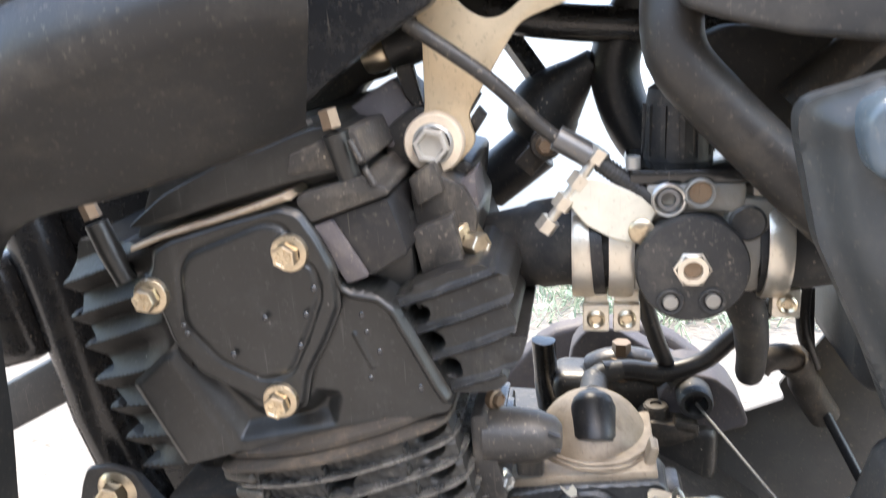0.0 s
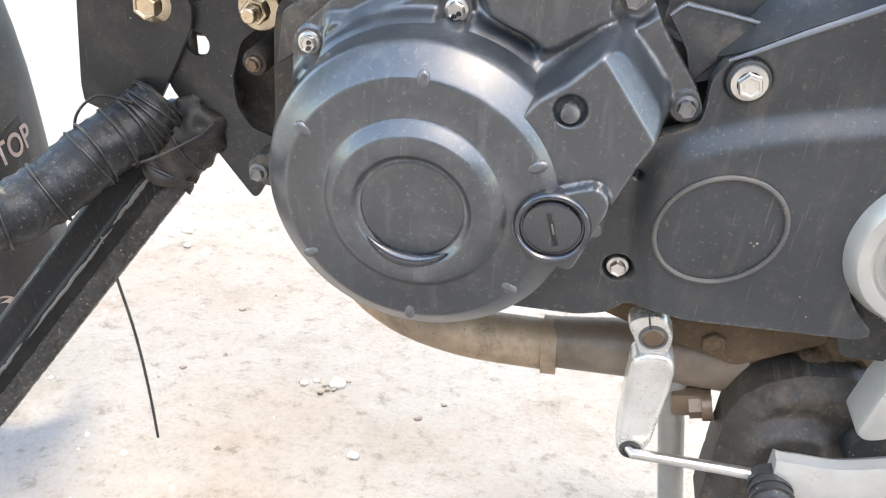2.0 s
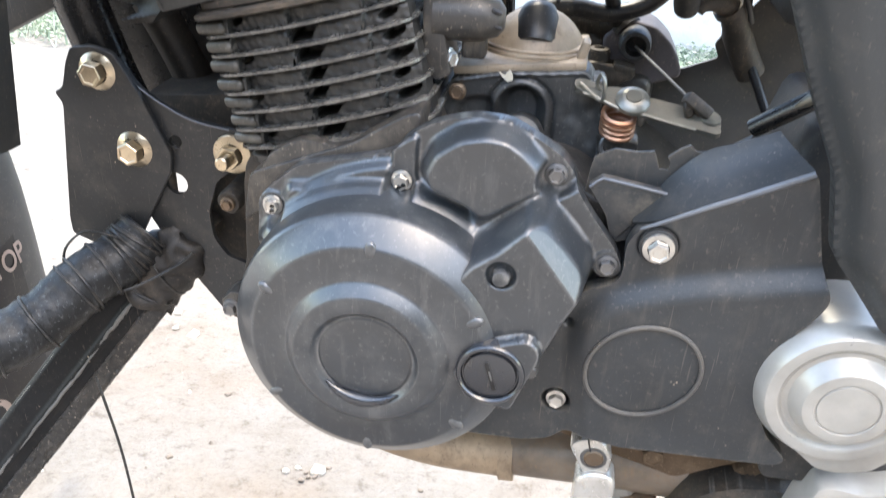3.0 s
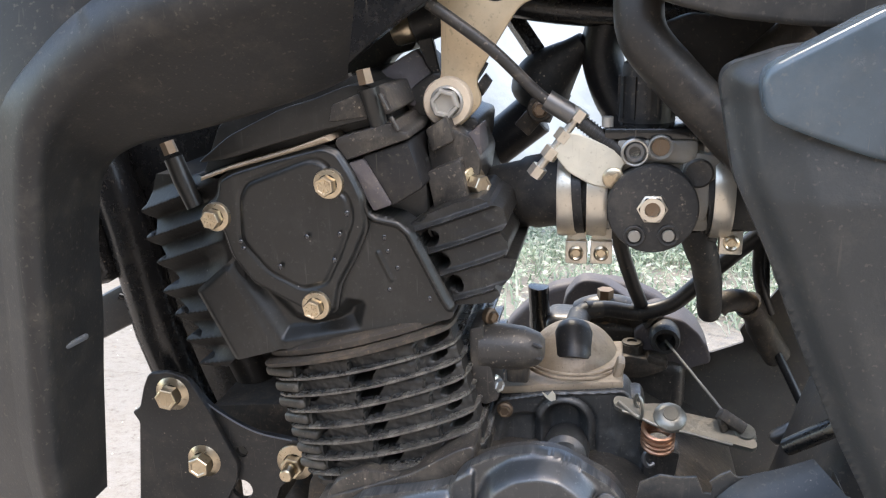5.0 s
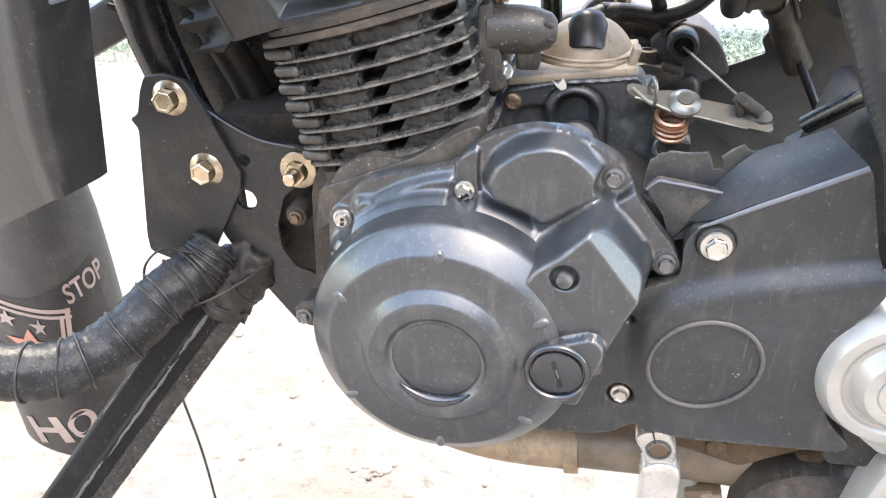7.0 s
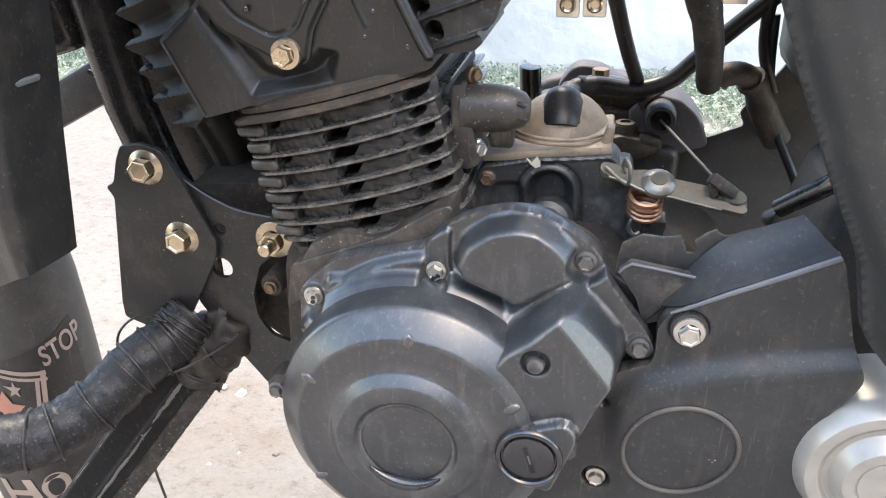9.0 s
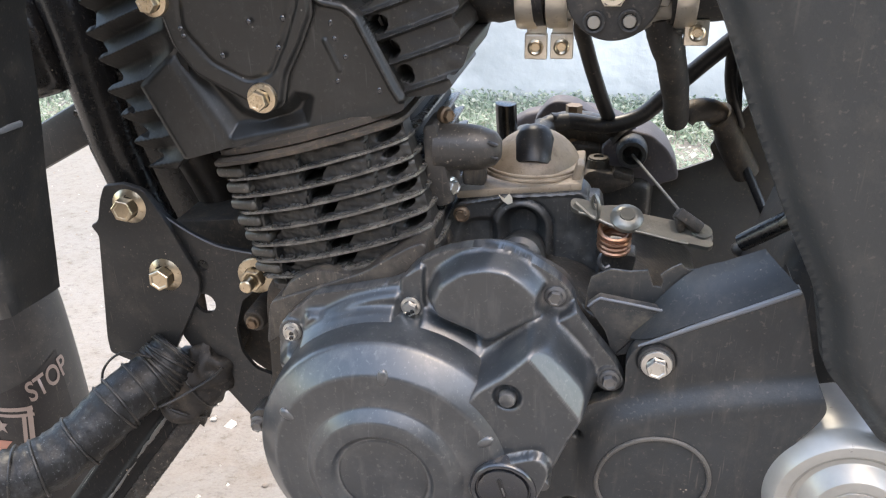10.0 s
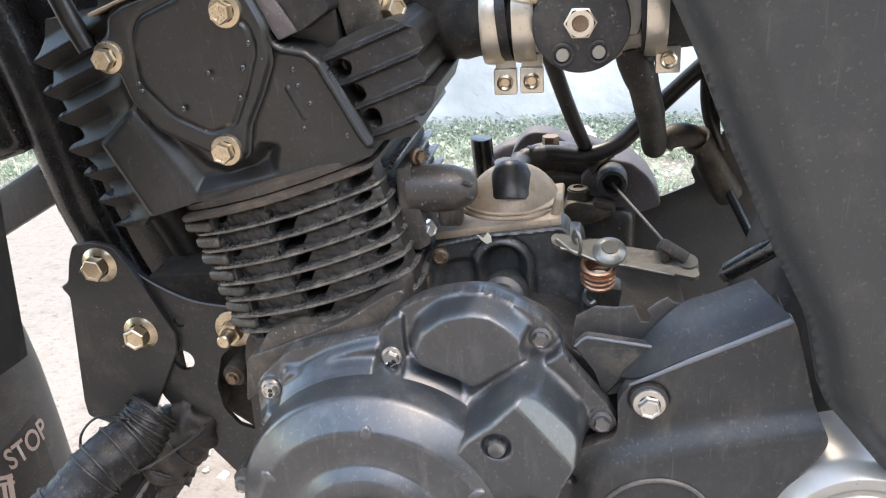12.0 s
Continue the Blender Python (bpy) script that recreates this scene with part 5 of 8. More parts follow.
    upper = fillet([(-0.0754, 0.8299), (-0.0727, 0.8417), (-0.0429, 0.8533), (-0.0349, 0.8540), (-0.0285, 0.8374), (-0.0302, 0.8359)], 0.002)
    part("upper_ledge", prism(bm_new(), upper, 0.128, 0.22, 0.0025, 2), M["castgrey"], head)
    for a, b in (((-0.0285, 0.8345), (-0.0235, 0.8255)), ((-0.0355, 0.8500), (-0.0300, 0.8390))):
        part("rib", tube(bm_new(), [(a[0], 0.121, a[1]), (b[0], 0.1205, b[1])], 0.0018, 10), M["castgrey"], head)
    strip = fillet([(-0.0632, 0.8016), (-0.0507, 0.8054), (-0.0318, 0.7722), (-0.0452, 0.7673)], 0.002)
    part("edge_wall", prism(bm_new(), strip, 0.1235, 0.16, 0.003, 2), M["mauve"], head, "mauve grey worn edge")
    box = fillet([(-0.0528, 0.8063), (-0.0190, 0.8175), (-0.0087, 0.7847), (-0.0305, 0.7715), (-0.0346, 0.7715)], 0.003)
    part("plug_cover", prism(bm_new(), box, 0.1265, 0.2, 0.003, 2), M["hose"], head, "dark square boss")
    side = fillet([(-0.0142, 0.8128), (-0.0002, 0.8233), (0.0186, 0.8141), (0.0263, 0.7974), (0.0215, 0.7690), (0.0038, 0.7614), (-0.0104, 0.7751)], 0.004)
    part("side_block", prism(bm_new(), side, 0.164, 0.24, 0.002, 2), M["case"], head, "dusty lumpy block above the rear fins")
    for outline, y, kind in (([(-0.0120, 0.7900), (0.0125, 0.8000), (0.0185, 0.7720), (-0.0060, 0.7600)], 0.150, "castgrey"), ([(0.0035, 0.8060), (0.0245, 0.8220), (0.0265, 0.8010), (0.0120, 0.7900)], 0.168, "mauve"), ([(-0.0135, 0.8200), (0.0020, 0.8300), (0.0075, 0.8120), (-0.0090, 0.8040)], 0.158, "case")):
        part("flange_step", prism(bm_new(), fillet(outline, 0.002), y, 0.2, 0.002, 2), M[kind], head)
    tall = fillet([(-0.0559, 0.8579), (-0.0420, 0.8672), (-0.0291, 0.8746), (-0.0200, 0.8660), (-0.0115, 0.8563), (-0.0180, 0.8440), (-0.0295, 0.8321), (-0.0455, 0.8380)], 0.002)
    part("rear_cover", prism(bm_new(), tall, 0.196 - 0.25 * 0.855 + 0.35 * 0.033, 0.26, 0.002, 2, slant=(0.35, 0.25)), M["mauve"], head, "mauve grey cover below the frame")
    neck = fillet([(-0.0397, 0.8409), (-0.0143, 0.8585), (-0.0009, 0.8564), (0.0074, 0.8261), (0.0207, 0.8224), (0.0177, 0.7948), (-0.0264, 0.7882), (-0.0278, 0.8166)], 0.005)
    part("rear_block", prism(bm_new(), neck, 0.193, 0.28, 0.003, 2), M["case"], head, "dusty block under the engine hanger")
    strap = [(-0.0265, 0.8810), (-0.0157, 0.8832), (-0.0091, 0.8545), (-0.0118, 0.8511), (-0.0217, 0.8637)]
    part("strap", prism(bm_new(), fillet(strap, 0.002), 0.20, 0.206, 0.001, 1), M["rubber"], head, "black rubber strap")
    bolt("intake", 0.0189, 0.166, 0.7793, head, 0, "gold bolt of the intake flange", rz=50)
    bm = bm_new()
    for k in range(5):
        tube(bm, [(0.004 + 0.004 * k, 0.2, 0.893 - 0.011 * k), (0.010 + 0.004 * k, 0.2, 0.889 - 0.011 * k)], [0.009 - 0.001 * (k % 2), 0.007 + 0.002 * (k % 2)], 10)
    part("ribbed_boot", bm, M["rubber"], head)


def build_hanger():
    out = fillet([(-0.020, 0.955), (-0.0055, 0.9), (-0.0065, 0.853), (-0.019, 0.836), (0.004, 0.815), (0.025, 0.836), (0.0185, 0.852), (0.0368, 0.8815), (0.052, 0.905), (0.085, 0.9165), (0.105, 0.945), (0.07, 0.93), (0.042, 0.908), (0.03, 0.907), (0.0145, 0.918), (0.012, 0.955)], 0.008)
    hanger = part("engine_hanger", prism(bm_new(), out, 0.186, 0.191, 0.001, 2), M["beige"], bike, "champagne painted engine hanger plate")
    bolt("big", -0.0005, 0.176, 0.8375, hanger, 12, "large pale hexagon nut on a washer")
    bm = bm_new()
    lathe(bm, [(0.0182, 0.20), (0.0182, 0.1765), (0.0172, 0.1752), (0.0125, 0.1752)], -0.0005, 0.8375, 36)
    part("washer", bm, M["washer"], hanger, "pale beige thick washer")
    bm = bm_new()
    tube(bm, flow([(-0.01, 0.165, 0.908), (0.033, 0.17, 0.876), (0.0662, 0.178, 0.843), (0.085, 0.178, 0.8310)], 5), 0.0044, 12)
    cable = part("throttle_cable", bm, M["castgrey"], bike, "grey sheathed throttle cable")
    bm = bm_new()
    tube(bm, [(0.072, 0.178, 0.839), (0.091, 0.178, 0.8275)], 0.0075, 12)
    part("ferrule", bm, M["dull"], cable)
    bm = bm_new()
    tube(bm, [(0.093, 0.178, 0.826), (0.128, 0.174, 0.8005)], 0.005, 12)
    end = part("threaded_end", bm, M["rubber"], cable)
    for k in range(12):
        t = k / 12
        bm = tube(bm_new(), [(lin(0.095, 0.12, t), lin(0.178, 0.175, t), lin(0.8245, 0.8065, t)), (lin(0.0958, 0.1208, t), lin(0.178, 0.175, t), lin(0.824, 0.806, t))], 0.0058, 10)
        part("thread", bm, M["rubber"], end)


build_cylinder()
build_head()
build_hanger()

# ---- intake and carburettor ----
def band(x0, x1, y, z, r, mat, parent, label, screw_at):
    """A hose clamp round the x axis with its screw lug."""
    bm = bm_new()
    w = (x1 - x0) / 2
    lathe(bm, [(r - 0.002, -w), (r, -w), (r + 0.0008, -w * 0.7), (r + 0.0008, w * 0.7), (r, w), (r - 0.002, w)], n=44, m=pose((x0 + x1) / 2, y, z, 0, 0, -90))
    clamp = part("hose_clamp", bm, mat, parent, label)
    lx, ly, lz = screw_at
    bm = bm_new()
    slab(bm, pose(lx, ly, lz), (0.0165, 0.009, 0.0185), 0.0012)
    slab(bm, pose(lx, ly + 0.003, lz + 0.012, -12), (x1 - x0, 0.003, 0.03), 0.001)
    part("lug", bm, mat, clamp)
    bm = bm_new()
    lathe(bm, [(0.0058, ly - 0.004), (0.0058, ly - 0.0075), (0.0045, ly - 0.0085), (0.0032, ly - 0.0075), (0.003, ly - 0.006), (0, ly - 0.006)], lx, lz, 20)
    part("screw", bm, M["gold"], clamp)


def build_intake():
    bm = bm_new()
    tube(bm, flow([(0.006, 0.232, 0.748), (0.03, 0.23, 0.7530), (0.055, 0.222, 0.7600), (0.08, 0.212, 0.766), (0.12, 0.205, 0.767)], 5), [0.026] * 5 + [0.027] * 6 + [0.029] * 6 + [0.03] * 4, 30)
    boot = part("intake_boot", bm, M["rubber"], bike, "black rubber intake boot with dust marks")
    band(0.0800, 0.0945, 0.208, 0.766, 0.0345, M["clamp"], boot, "pale zinc hose clamp", (0.0945, 0.196, 0.7205))
    band(0.1020, 0.1170, 0.206, 0.767, 0.0345, M["clamp"], boot, "pale zinc hose clamp", (0.1135, 0.194, 0.7215))
    bm = bm_new()
    tube(bm, [(0.0915, 0.204, 0.7665), (0.0985, 0.204, 0.767)], 0.033, 30)
    part("bead", bm, M["hose"], boot)


def build_carburettor():
    bm = bm_new()
    slab(bm, pose(0.152, 0.215, 0.775), (0.082, 0.075, 0.066), 0.008, 3)
    slab(bm, pose(0.15, 0.19, 0.803), (0.056, 0.04, 0.018), 0.004, 2)
    slab(bm, pose(0.188, 0.183, 0.806), (0.012, 0.014, 0.018), 0.002, 2)
    slab(bm, pose(0.170, 0.180, 0.752, 0, 25), (0.020, 0.016, 0.012), 0.003, 2)
    tube(bm, [(0.168, 0.176, 0.812), (0.170, 0.176, 0.792)], 0.0028, 8)
    slab(bm, pose(0.178, 0.186, 0.778, 0, 10), (0.026, 0.03, 0.05), 0.005, 2)
    slab(bm, pose(0.174, 0.205, 0.742, 0, -30), (0.030, 0.03, 0.012), 0.004, 2)
    carb = part("carburettor", bm, M["alloy"], bike, "grey alloy carburettor with a black round side cap")
    bm = bm_new()
    lathe(bm, [(0.0318, 0.19), (0.0318, 0.1615), (0.0308, 0.1595), (0.028, 0.159), (0.0, 0.1586)], 0.1485, 0.7635, 64)
    disc = part("side_cap", bm, M["rubber"], carb, "round scuffed black plastic cap")
    bm = bm_new()
    lathe(bm, [(0.0108, 0.1595), (0.0108, 0.157), (0.0095, 0.1563)], 0.1482, 0.7646, 6)
    lathe(bm, [(0.0085, 0.1563), (0.0085, 0.1545), (0.0055, 0.1545), (0.005, 0.1585), (0, 0.1585)], 0.1482, 0.7646, 24)
    nut = part("nut", bm, M["clamp"], disc, "pale hexagon nut with a brass core")
    bm = bm_new()
    lathe(bm, [(0.005, 0.157), (0, 0.157)], 0.1482, 0.7646, 16)
    part("core", bm, M["rust"], nut)
    for x, z in ((0.1365, 0.7445), (0.1600, 0.7455)):
        bm = bm_new()
        lathe(bm, [(0.0078, 0.16), (0.0078, 0.1574), (0.007, 0.157), (0.0055, 0.1575)], x, z, 24)
        part("socket", bm, M["rubber"], disc)
        bm = bm_new()
        lathe(bm, [(0.0045, 0.158), (0.004, 0.1565), (0, 0.1565)], x, z, 18)
        part("screw", bm, M["alloy"], disc)
    bm = bm_new()
    lathe(bm, [(0.0088, 0.19), (0.0088, 0.166), (0.0078, 0.1655), (0.0066, 0.167), (0.006, 0.172), (0, 0.172)], 0.1525, 0.8065, 28)
    ring = part("brass_port", bm, M["alloy"], carb, "round port with an orange brass screw")
    bm = bm_new()
    lathe(bm, [(0.0065, 0.173), (0.0062, 0.169), (0, 0.169)], 0.1525, 0.8065, 20)
    slab(bm, pose(0.1525, 0.1688, 0.8065, 0, 5), (0.0015, 0.001, 0.011))
    part("screw", bm, M["rust"], ring)
    bm = bm_new()
    lathe(bm, [(0.0105, 0.19), (0.0105, 0.17), (0.009, 0.169), (0.007, 0.1695), (0.0, 0.1695)], 0.179, 0.788, 28)
    part("port", bm, M["castgrey"], carb)
    bm = bm_new()
    lathe(bm, [(0.0072, 0.19), (0.0072, 0.168), (0.0060, 0.167), (0.0042, 0.1672), (0.0036, 0.170), (0, 0.170)], 0.135, 0.803, 24)
    pivot = part("pivot", bm, M["dull"], carb)
    bm = bm_new()
    tube(bm, [(0.135 + 0.0088 * math.cos(a), 0.170 - 0.0004 * a, 0.803 + 0.0088 * math.sin(a)) for a in [math.tau * k / 20 for k in range(41)]], 0.0011, 6)
    part("return_spring", bm, M["steel"], pivot)
    # cable bracket
    out = fillet([(0.0776, 0.802), (0.088, 0.8165), (0.096, 0.8155), (0.128, 0.8015), (0.1385, 0.805), (0.1470, 0.7985), (0.128, 0.795), (0.1215, 0.7755), (0.104, 0.779), (0.088, 0.788)], 0.004)
    br = part("cable_bracket", prism(bm_new(), out, 0.17, 0.1725, 0.0008, 1), M["cream"], carb, "cream pressed cable bracket")
    bm = bm_new()
    lathe(bm, [(0.0078, 0.171), (0.0076, 0.168), (0.006, 0.1668), (0, 0.1666)], 0.1205, 0.784, 24)
    slab(bm, pose(0.1205, 0.1663, 0.784, 0, 35), (0.009, 0.001, 0.0016))
    slab(bm, pose(0.1205, 0.1663, 0.784, 0, 125), (0.009, 0.001, 0.0016))
    part("screw", bm, M["gold"], br)
    bm = bm_new()
    tube(bm, [(0.066, 0.172, 0.788), (0.096, 0.176, 0.829)], 0.0032, 10)
    part("adjuster", bm, M["clamp"], br)
    for t in (0.0, 0.32, 0.62, 0.98):
        bm = bm_new()
        x, y, z = lin(0.066, 0.096, t), lin(0.172, 0.176, t), lin(0.788, 0.829, t)
        tube(bm, [(x - 0.0025, y, z - 0.0034), (x + 0.0025, y, z + 0.0034)], 0.0062, 6)
        part("nut", bm, M["clamp"], br)
    # diaphragm top
    bm = bm_new()
    slab(bm, pose(0.147, 0.205, 0.8155), (0.068, 0.07, 0.009), 0.003, 2)
    part("top_flange", bm, M["cap"], carb)
    bm = bm_new()
    tube(bm, [(0.1435, 0.207, 0.82), (0.1435, 0.207, 0.852), (0.1435, 0.207, 0.862), (0.1435, 0.207, 0.866)], [0.0205, 0.0195, 0.018, 0.012], 32)
    cap = part("top_cap", bm, M["rubber"], carb, "ribbed black plastic cap")
    for k in range(7):
        a = radians(180 + 30 * k)
        bm = slab(bm_new(), pose(0.1435 + 0.0203 * math.cos(a), 0.207 + 0.0203 * math.sin(a), 0.838, 0, 0, math.degrees(a)), (0.002, 0.003, 0.03))
        part("rib", bm, M["rubber"], cap)
    for x, z in ((0.1155, 0.823), (0.178, 0.822)):
        bm = bm_new()
        tube(bm, [(x, 0.176, z - 0.003), (x, 0.176, z + 0.004)], 0.0042, 12)
        part("screw", bm, M["silver"], carb)
    band(0.1905, 0.2045, 0.2, 0.771, 0.036, M["clamp"], carb, "pale zinc hose clamp", (0.2065, 0.19, 0.7335))
    bm = bm_new()
    tube(bm, [(0.185, 0.203, 0.77), (0.215, 0.205, 0.772), (0.25, 0.22, 0.775)], [0.034, 0.034, 0.036], 30)
    part("airbox_boot", bm, M["rubber"], carb)
    # drain stub and hoses
    bm = bm_new()
    tube(bm, flow([(0.1815, 0.200, 0.745), (0.1870, 0.210, 0.7240), (0.1926, 0.218, 0.7097), (0.2012, 0.248, 0.6738), (0.2061, 0.276, 0.6437)], 4), [0.0125] * 4 + [0.0120] * 4 + [0.0112] * 4 + [0.0104] * 4 + [0.0096], 20)
    lathe(bm, [(0.0130, -0.001), (0.0142, 0.0), (0.0142, 0.005), (0.0130, 0.006)], n=20, m=pose(0.1852, 0.207, 0.7310, 72, 18))
    part("drain_hose", bm, M["rubber"], carb, "thick dusty rubber stub hose")
    bm = bm_new()
    tube(bm, flow([(0.2129, 0.285, 0.6440), (0.2189, 0.288, 0.6490), (0.2335, 0.298, 0.6480), (0.2466, 0.308, 0.6380), (0.2531, 0.316, 0.6239), (0.2640, 0.325, 0.6027), (0.2771, 0.333, 0.5810)], 4), [0.0100] * 12 + [0.0108] * 5 + [0.0125] * 8, 20)
    tube(bm, [(0.2420, 0.305, 0.6425), (0.2450, 0.3075, 0.6385)], 0.0128, 20)
    part("elbow", bm, M["muddy"], carb, "brown stained elbow")
    bm = bm_new()
    tube(bm, flow([(0.118, 0.235, 0.745), (0.1265, 0.255, 0.7155), (0.1335, 0.275, 0.688), (0.1415, 0.295, 0.660), (0.1510, 0.312, 0.632), (0.153, 0.322, 0.618)], 5), 0.0064, 14)
    part("overflow_hose", bm, M["hose"], bike, "thin black rubber hose")
    bm = bm_new()
    tube(bm, flow([(0.282, 0.31, 0.735), (0.2560, 0.31, 0.7130), (0.2210, 0.31, 0.6800), (0.1975, 0.31, 0.6560), (0.1770, 0.31, 0.6365), (0.1480, 0.308, 0.6280), (0.122, 0.305, 0.6315), (0.1000, 0.296, 0.6340)], 6), 0.0074, 14)
    part("fuel_hose", bm, M["hose"], bike, "curved black rubber hose")
    bm = bm_new()
    tube(bm, flow([(0.252, 0.30, 0.735), (0.249, 0.31, 0.695), (0.253, 0.32, 0.660), (0.266, 0.33, 0.625)], 5), 0.0052, 12)
    part("thin_hose", bm, M["hose"], bike)
    # ignition coil boot
    bm = bm_new()
    tube(bm, [(0.0135, 0.300, 0.7816), (0.0149, 0.300, 0.7827), (0.0338, 0.300, 0.7977), (0.0525, 0.300, 0.8125), (0.0535, 0.300, 0.8133)], [0.0175, 0.0192, 0.0196, 0.0200, 0.0185], 26)
    coil = part("plug_boot", bm, M["hose"], bike, "black rubber spark plug boot")
    bm = bm_new()
    tube(bm, flow([(0.0510, 0.298, 0.8115), (0.0560, 0.298, 0.8240), (0.0595, 0.298, 0.8385), (0.0690, 0.296, 0.8500), (0.0842, 0.292, 0.8646), (0.0945, 0.288, 0.8735)], 4), [0.0165] * 3 + [0.0215, 0.0235, 0.0250, 0.0258, 0.0262, 0.0262, 0.0258, 0.0250, 0.0238, 0.0222, 0.0200, 0.0175, 0.0150, 0.0125, 0.0110, 0.0098, 0.0090, 0.0084], 26)
    part("plug_cap", bm, M["rubber"], coil, "bulging black plug cap")
    bm = bm_new()
    lathe(bm, [(0.0, 0.236), (0.0105, 0.236), (0.0105, 0.229), (0.0092, 0.2275), (0.0, 0.2275)], 0.0632, 0.8256, 20)
    slab(bm, pose(0.0575, 0.238, 0.8190, 0, -48), (0.030, 0.003, 0.015), 0.001)
    tab = part("coil_tab", bm, M["muddy"], coil, "small brown bracket")
    bolt("small", 0.0632, 0.2278, 0.8256, tab, 0, "pale screw")
    bm = bm_new()
    tube(bm, flow([(0.146, 0.29, 0.950), (0.128, 0.29, 0.9150), (0.1135, 0.29, 0.8899), (0.1085, 0.29, 0.8673), (0.1134, 0.288, 0.8439), (0.1240, 0.285, 0.8217), (0.142, 0.28, 0.800)], 5), 0.0172, 20)
    part("vent_hose", bm, M["hose"], bike, "thick black vent hose")
    bm = bm_new()
    tube(bm, [(0.026, 0.3, 0.905), (0.060, 0.3, 0.855)], 0.0088, 4)
    part("stay", bm, M["frame"], bike)


build_intake()
build_carburettor()

# ---- starter, tensioner and clutch arm ----
def build_starter():
    bm = bm_new()
    bmesh.ops.create_uvsphere(bm, u_segments=40, v_segments=24, radius=1, matrix=pose(0.0924, 0.235, 0.6017) @ Matrix.Diagonal((0.0409, 0.046, 0.0429, 1)))
    slab(bm, pose(0.0850, 0.215, 0.6130, 0, -7), (0.0980, 0.08, 0.007), 0.002, 2)
    slab(bm, pose(0.1295, 0.19, 0.6237, 0, 14), (0.0065, 0.016, 0.022), 0.0025, 2)
    st = part("starter_housing", bm, M["tan"], bike, "dusty tan alloy dome of the starter")
    for k, (z, r) in enumerate(((0.6215, 0.041), (0.6180, 0.043))):
        arc = [(0.0924 + r * math.cos(a), 0.226 - 0.052 * math.sin(a), z + 0.004 * math.sin(a)) for a in [radians(25 + 130 * j / 20) for j in range(21)]]
        part("ridge", tube(bm_new(), arc, 0.0013 + 0.0004 * k, 8), M["tan"], st)
    bm = bm_new()
    tube(bm, [(0.0922, 0.2340, 0.6485), (0.0921, 0.2340, 0.6471), (0.0923, 0.2310, 0.6438), (0.0926, 0.2260, 0.6388), (0.0932, 0.2150, 0.6285), (0.0937, 0.2080, 0.6235), (0.0937, 0.2075, 0.6228)], [0.0045, 0.0088, 0.0132, 0.0157, 0.0163, 0.0157, 0.0143], 26)
    part("terminal_cap", bm, M["hose"], st, "glossy black rubber terminal cap")
    bm = bm_new()
    tube(bm, flow([(0.0931, 0.2620, 0.6274), (0.0941, 0.2850, 0.6276), (0.0986, 0.2950, 0.6315), (0.1152, 0.3000, 0.6329)], 4), [0.0105] * 7 + [0.008] * 6, 16)
    part("lead", bm, M["rubber"], st)
    out = fillet([(0.0165, 0.6695), (0.026, 0.6715), (0.0390, 0.6105), (0.0281, 0.6050), (0.0175, 0.611)], 0.003)
    ten = part("chain_tensioner", prism(bm_new(), out, 0.152, 0.19, 0.002, 2), M["castgrey"], bike, "dark grey bullet-shaped chain tensioner")
    bm = bm_new()
    lathe(bm, [(0.0, 0.006), (0.0178, 0.006), (0.0178, -0.016), (0.0168, -0.027), (0.0125, -0.039), (0.0075, -0.0430), (0.0, -0.0435)], n=32, m=pose(0.030, 0.166, 0.6500, 0, 0, 90))
    part("bullet", bm, M["castgrey"], ten)
    for z in (0.647, 0.657):
        bm = bm_new()
        slab(bm, pose(0.0685, 0.155, z, 0, 20), (0.008, 0.004, 0.0022), 0.0008)
        part("notch", bm, M["dim"], ten)
    bm = bm_new()
    slab(bm, pose(0.052, 0.172, 0.628, 0, 0), (0.018, 0.014, 0.018), 0.003, 2)
    part("lug", bm, M["case"], ten)
    bolt("m6", 0.0345, 0.160, 0.6203, ten, 0, "bright bolt", rz=55)
    bolt("small", 0.030, 0.17, 0.6734, ten, 0, "brown corroded bolt", rz=55)
    # things on the far half of the crankcase
    bm = bm_new()
    tube(bm, flow([(0.0640, 0.352, 0.560), (0.0545, 0.358, 0.592), (0.0520, 0.360, 0.6120), (0.0512, 0.360, 0.6290), (0.0511, 0.360, 0.6300)], 4), [0.0150] * 3 + [0.0135, 0.0122, 0.0112] + [0.0104] * 10 + [0.0085], 24)
    part("breather_post", bm, M["cap"], bike, "short black post")
    bm = bm_new()
    tube(bm, flow([(0.06, 0.37, 0.580), (0.0904, 0.362, 0.599), (0.1075, 0.357, 0.609), (0.1295, 0.357, 0.610), (0.151, 0.357, 0.600), (0.163, 0.357, 0.575)], 4), [0.010] * 5 + [0.016] * 12 + [0.02] * 4, 20)
    slab(bm, pose(0.112, 0.365, 0.578), (0.11, 0.05, 0.055), 0.012, 3)
    br = part("rear_casting", bm, M["case"], bike, "black casting with a bolt on top")
    bm = bm_new()
    tube(bm, [(0.1174, 0.353, 0.596), (0.1174, 0.353, 0.617)], 0.0105, 24)
    tube(bm, [(0.1174, 0.353, 0.617), (0.1174, 0.353, 0.6215)], [0.0120, 0.0114], 24)
    tube(bm, [(0.1174, 0.353, 0.6215), (0.1174, 0.353, 0.6335)], 0.0080, 6)
    part("bolt", bm, M["rust"], br, "brown bolt on a washer")
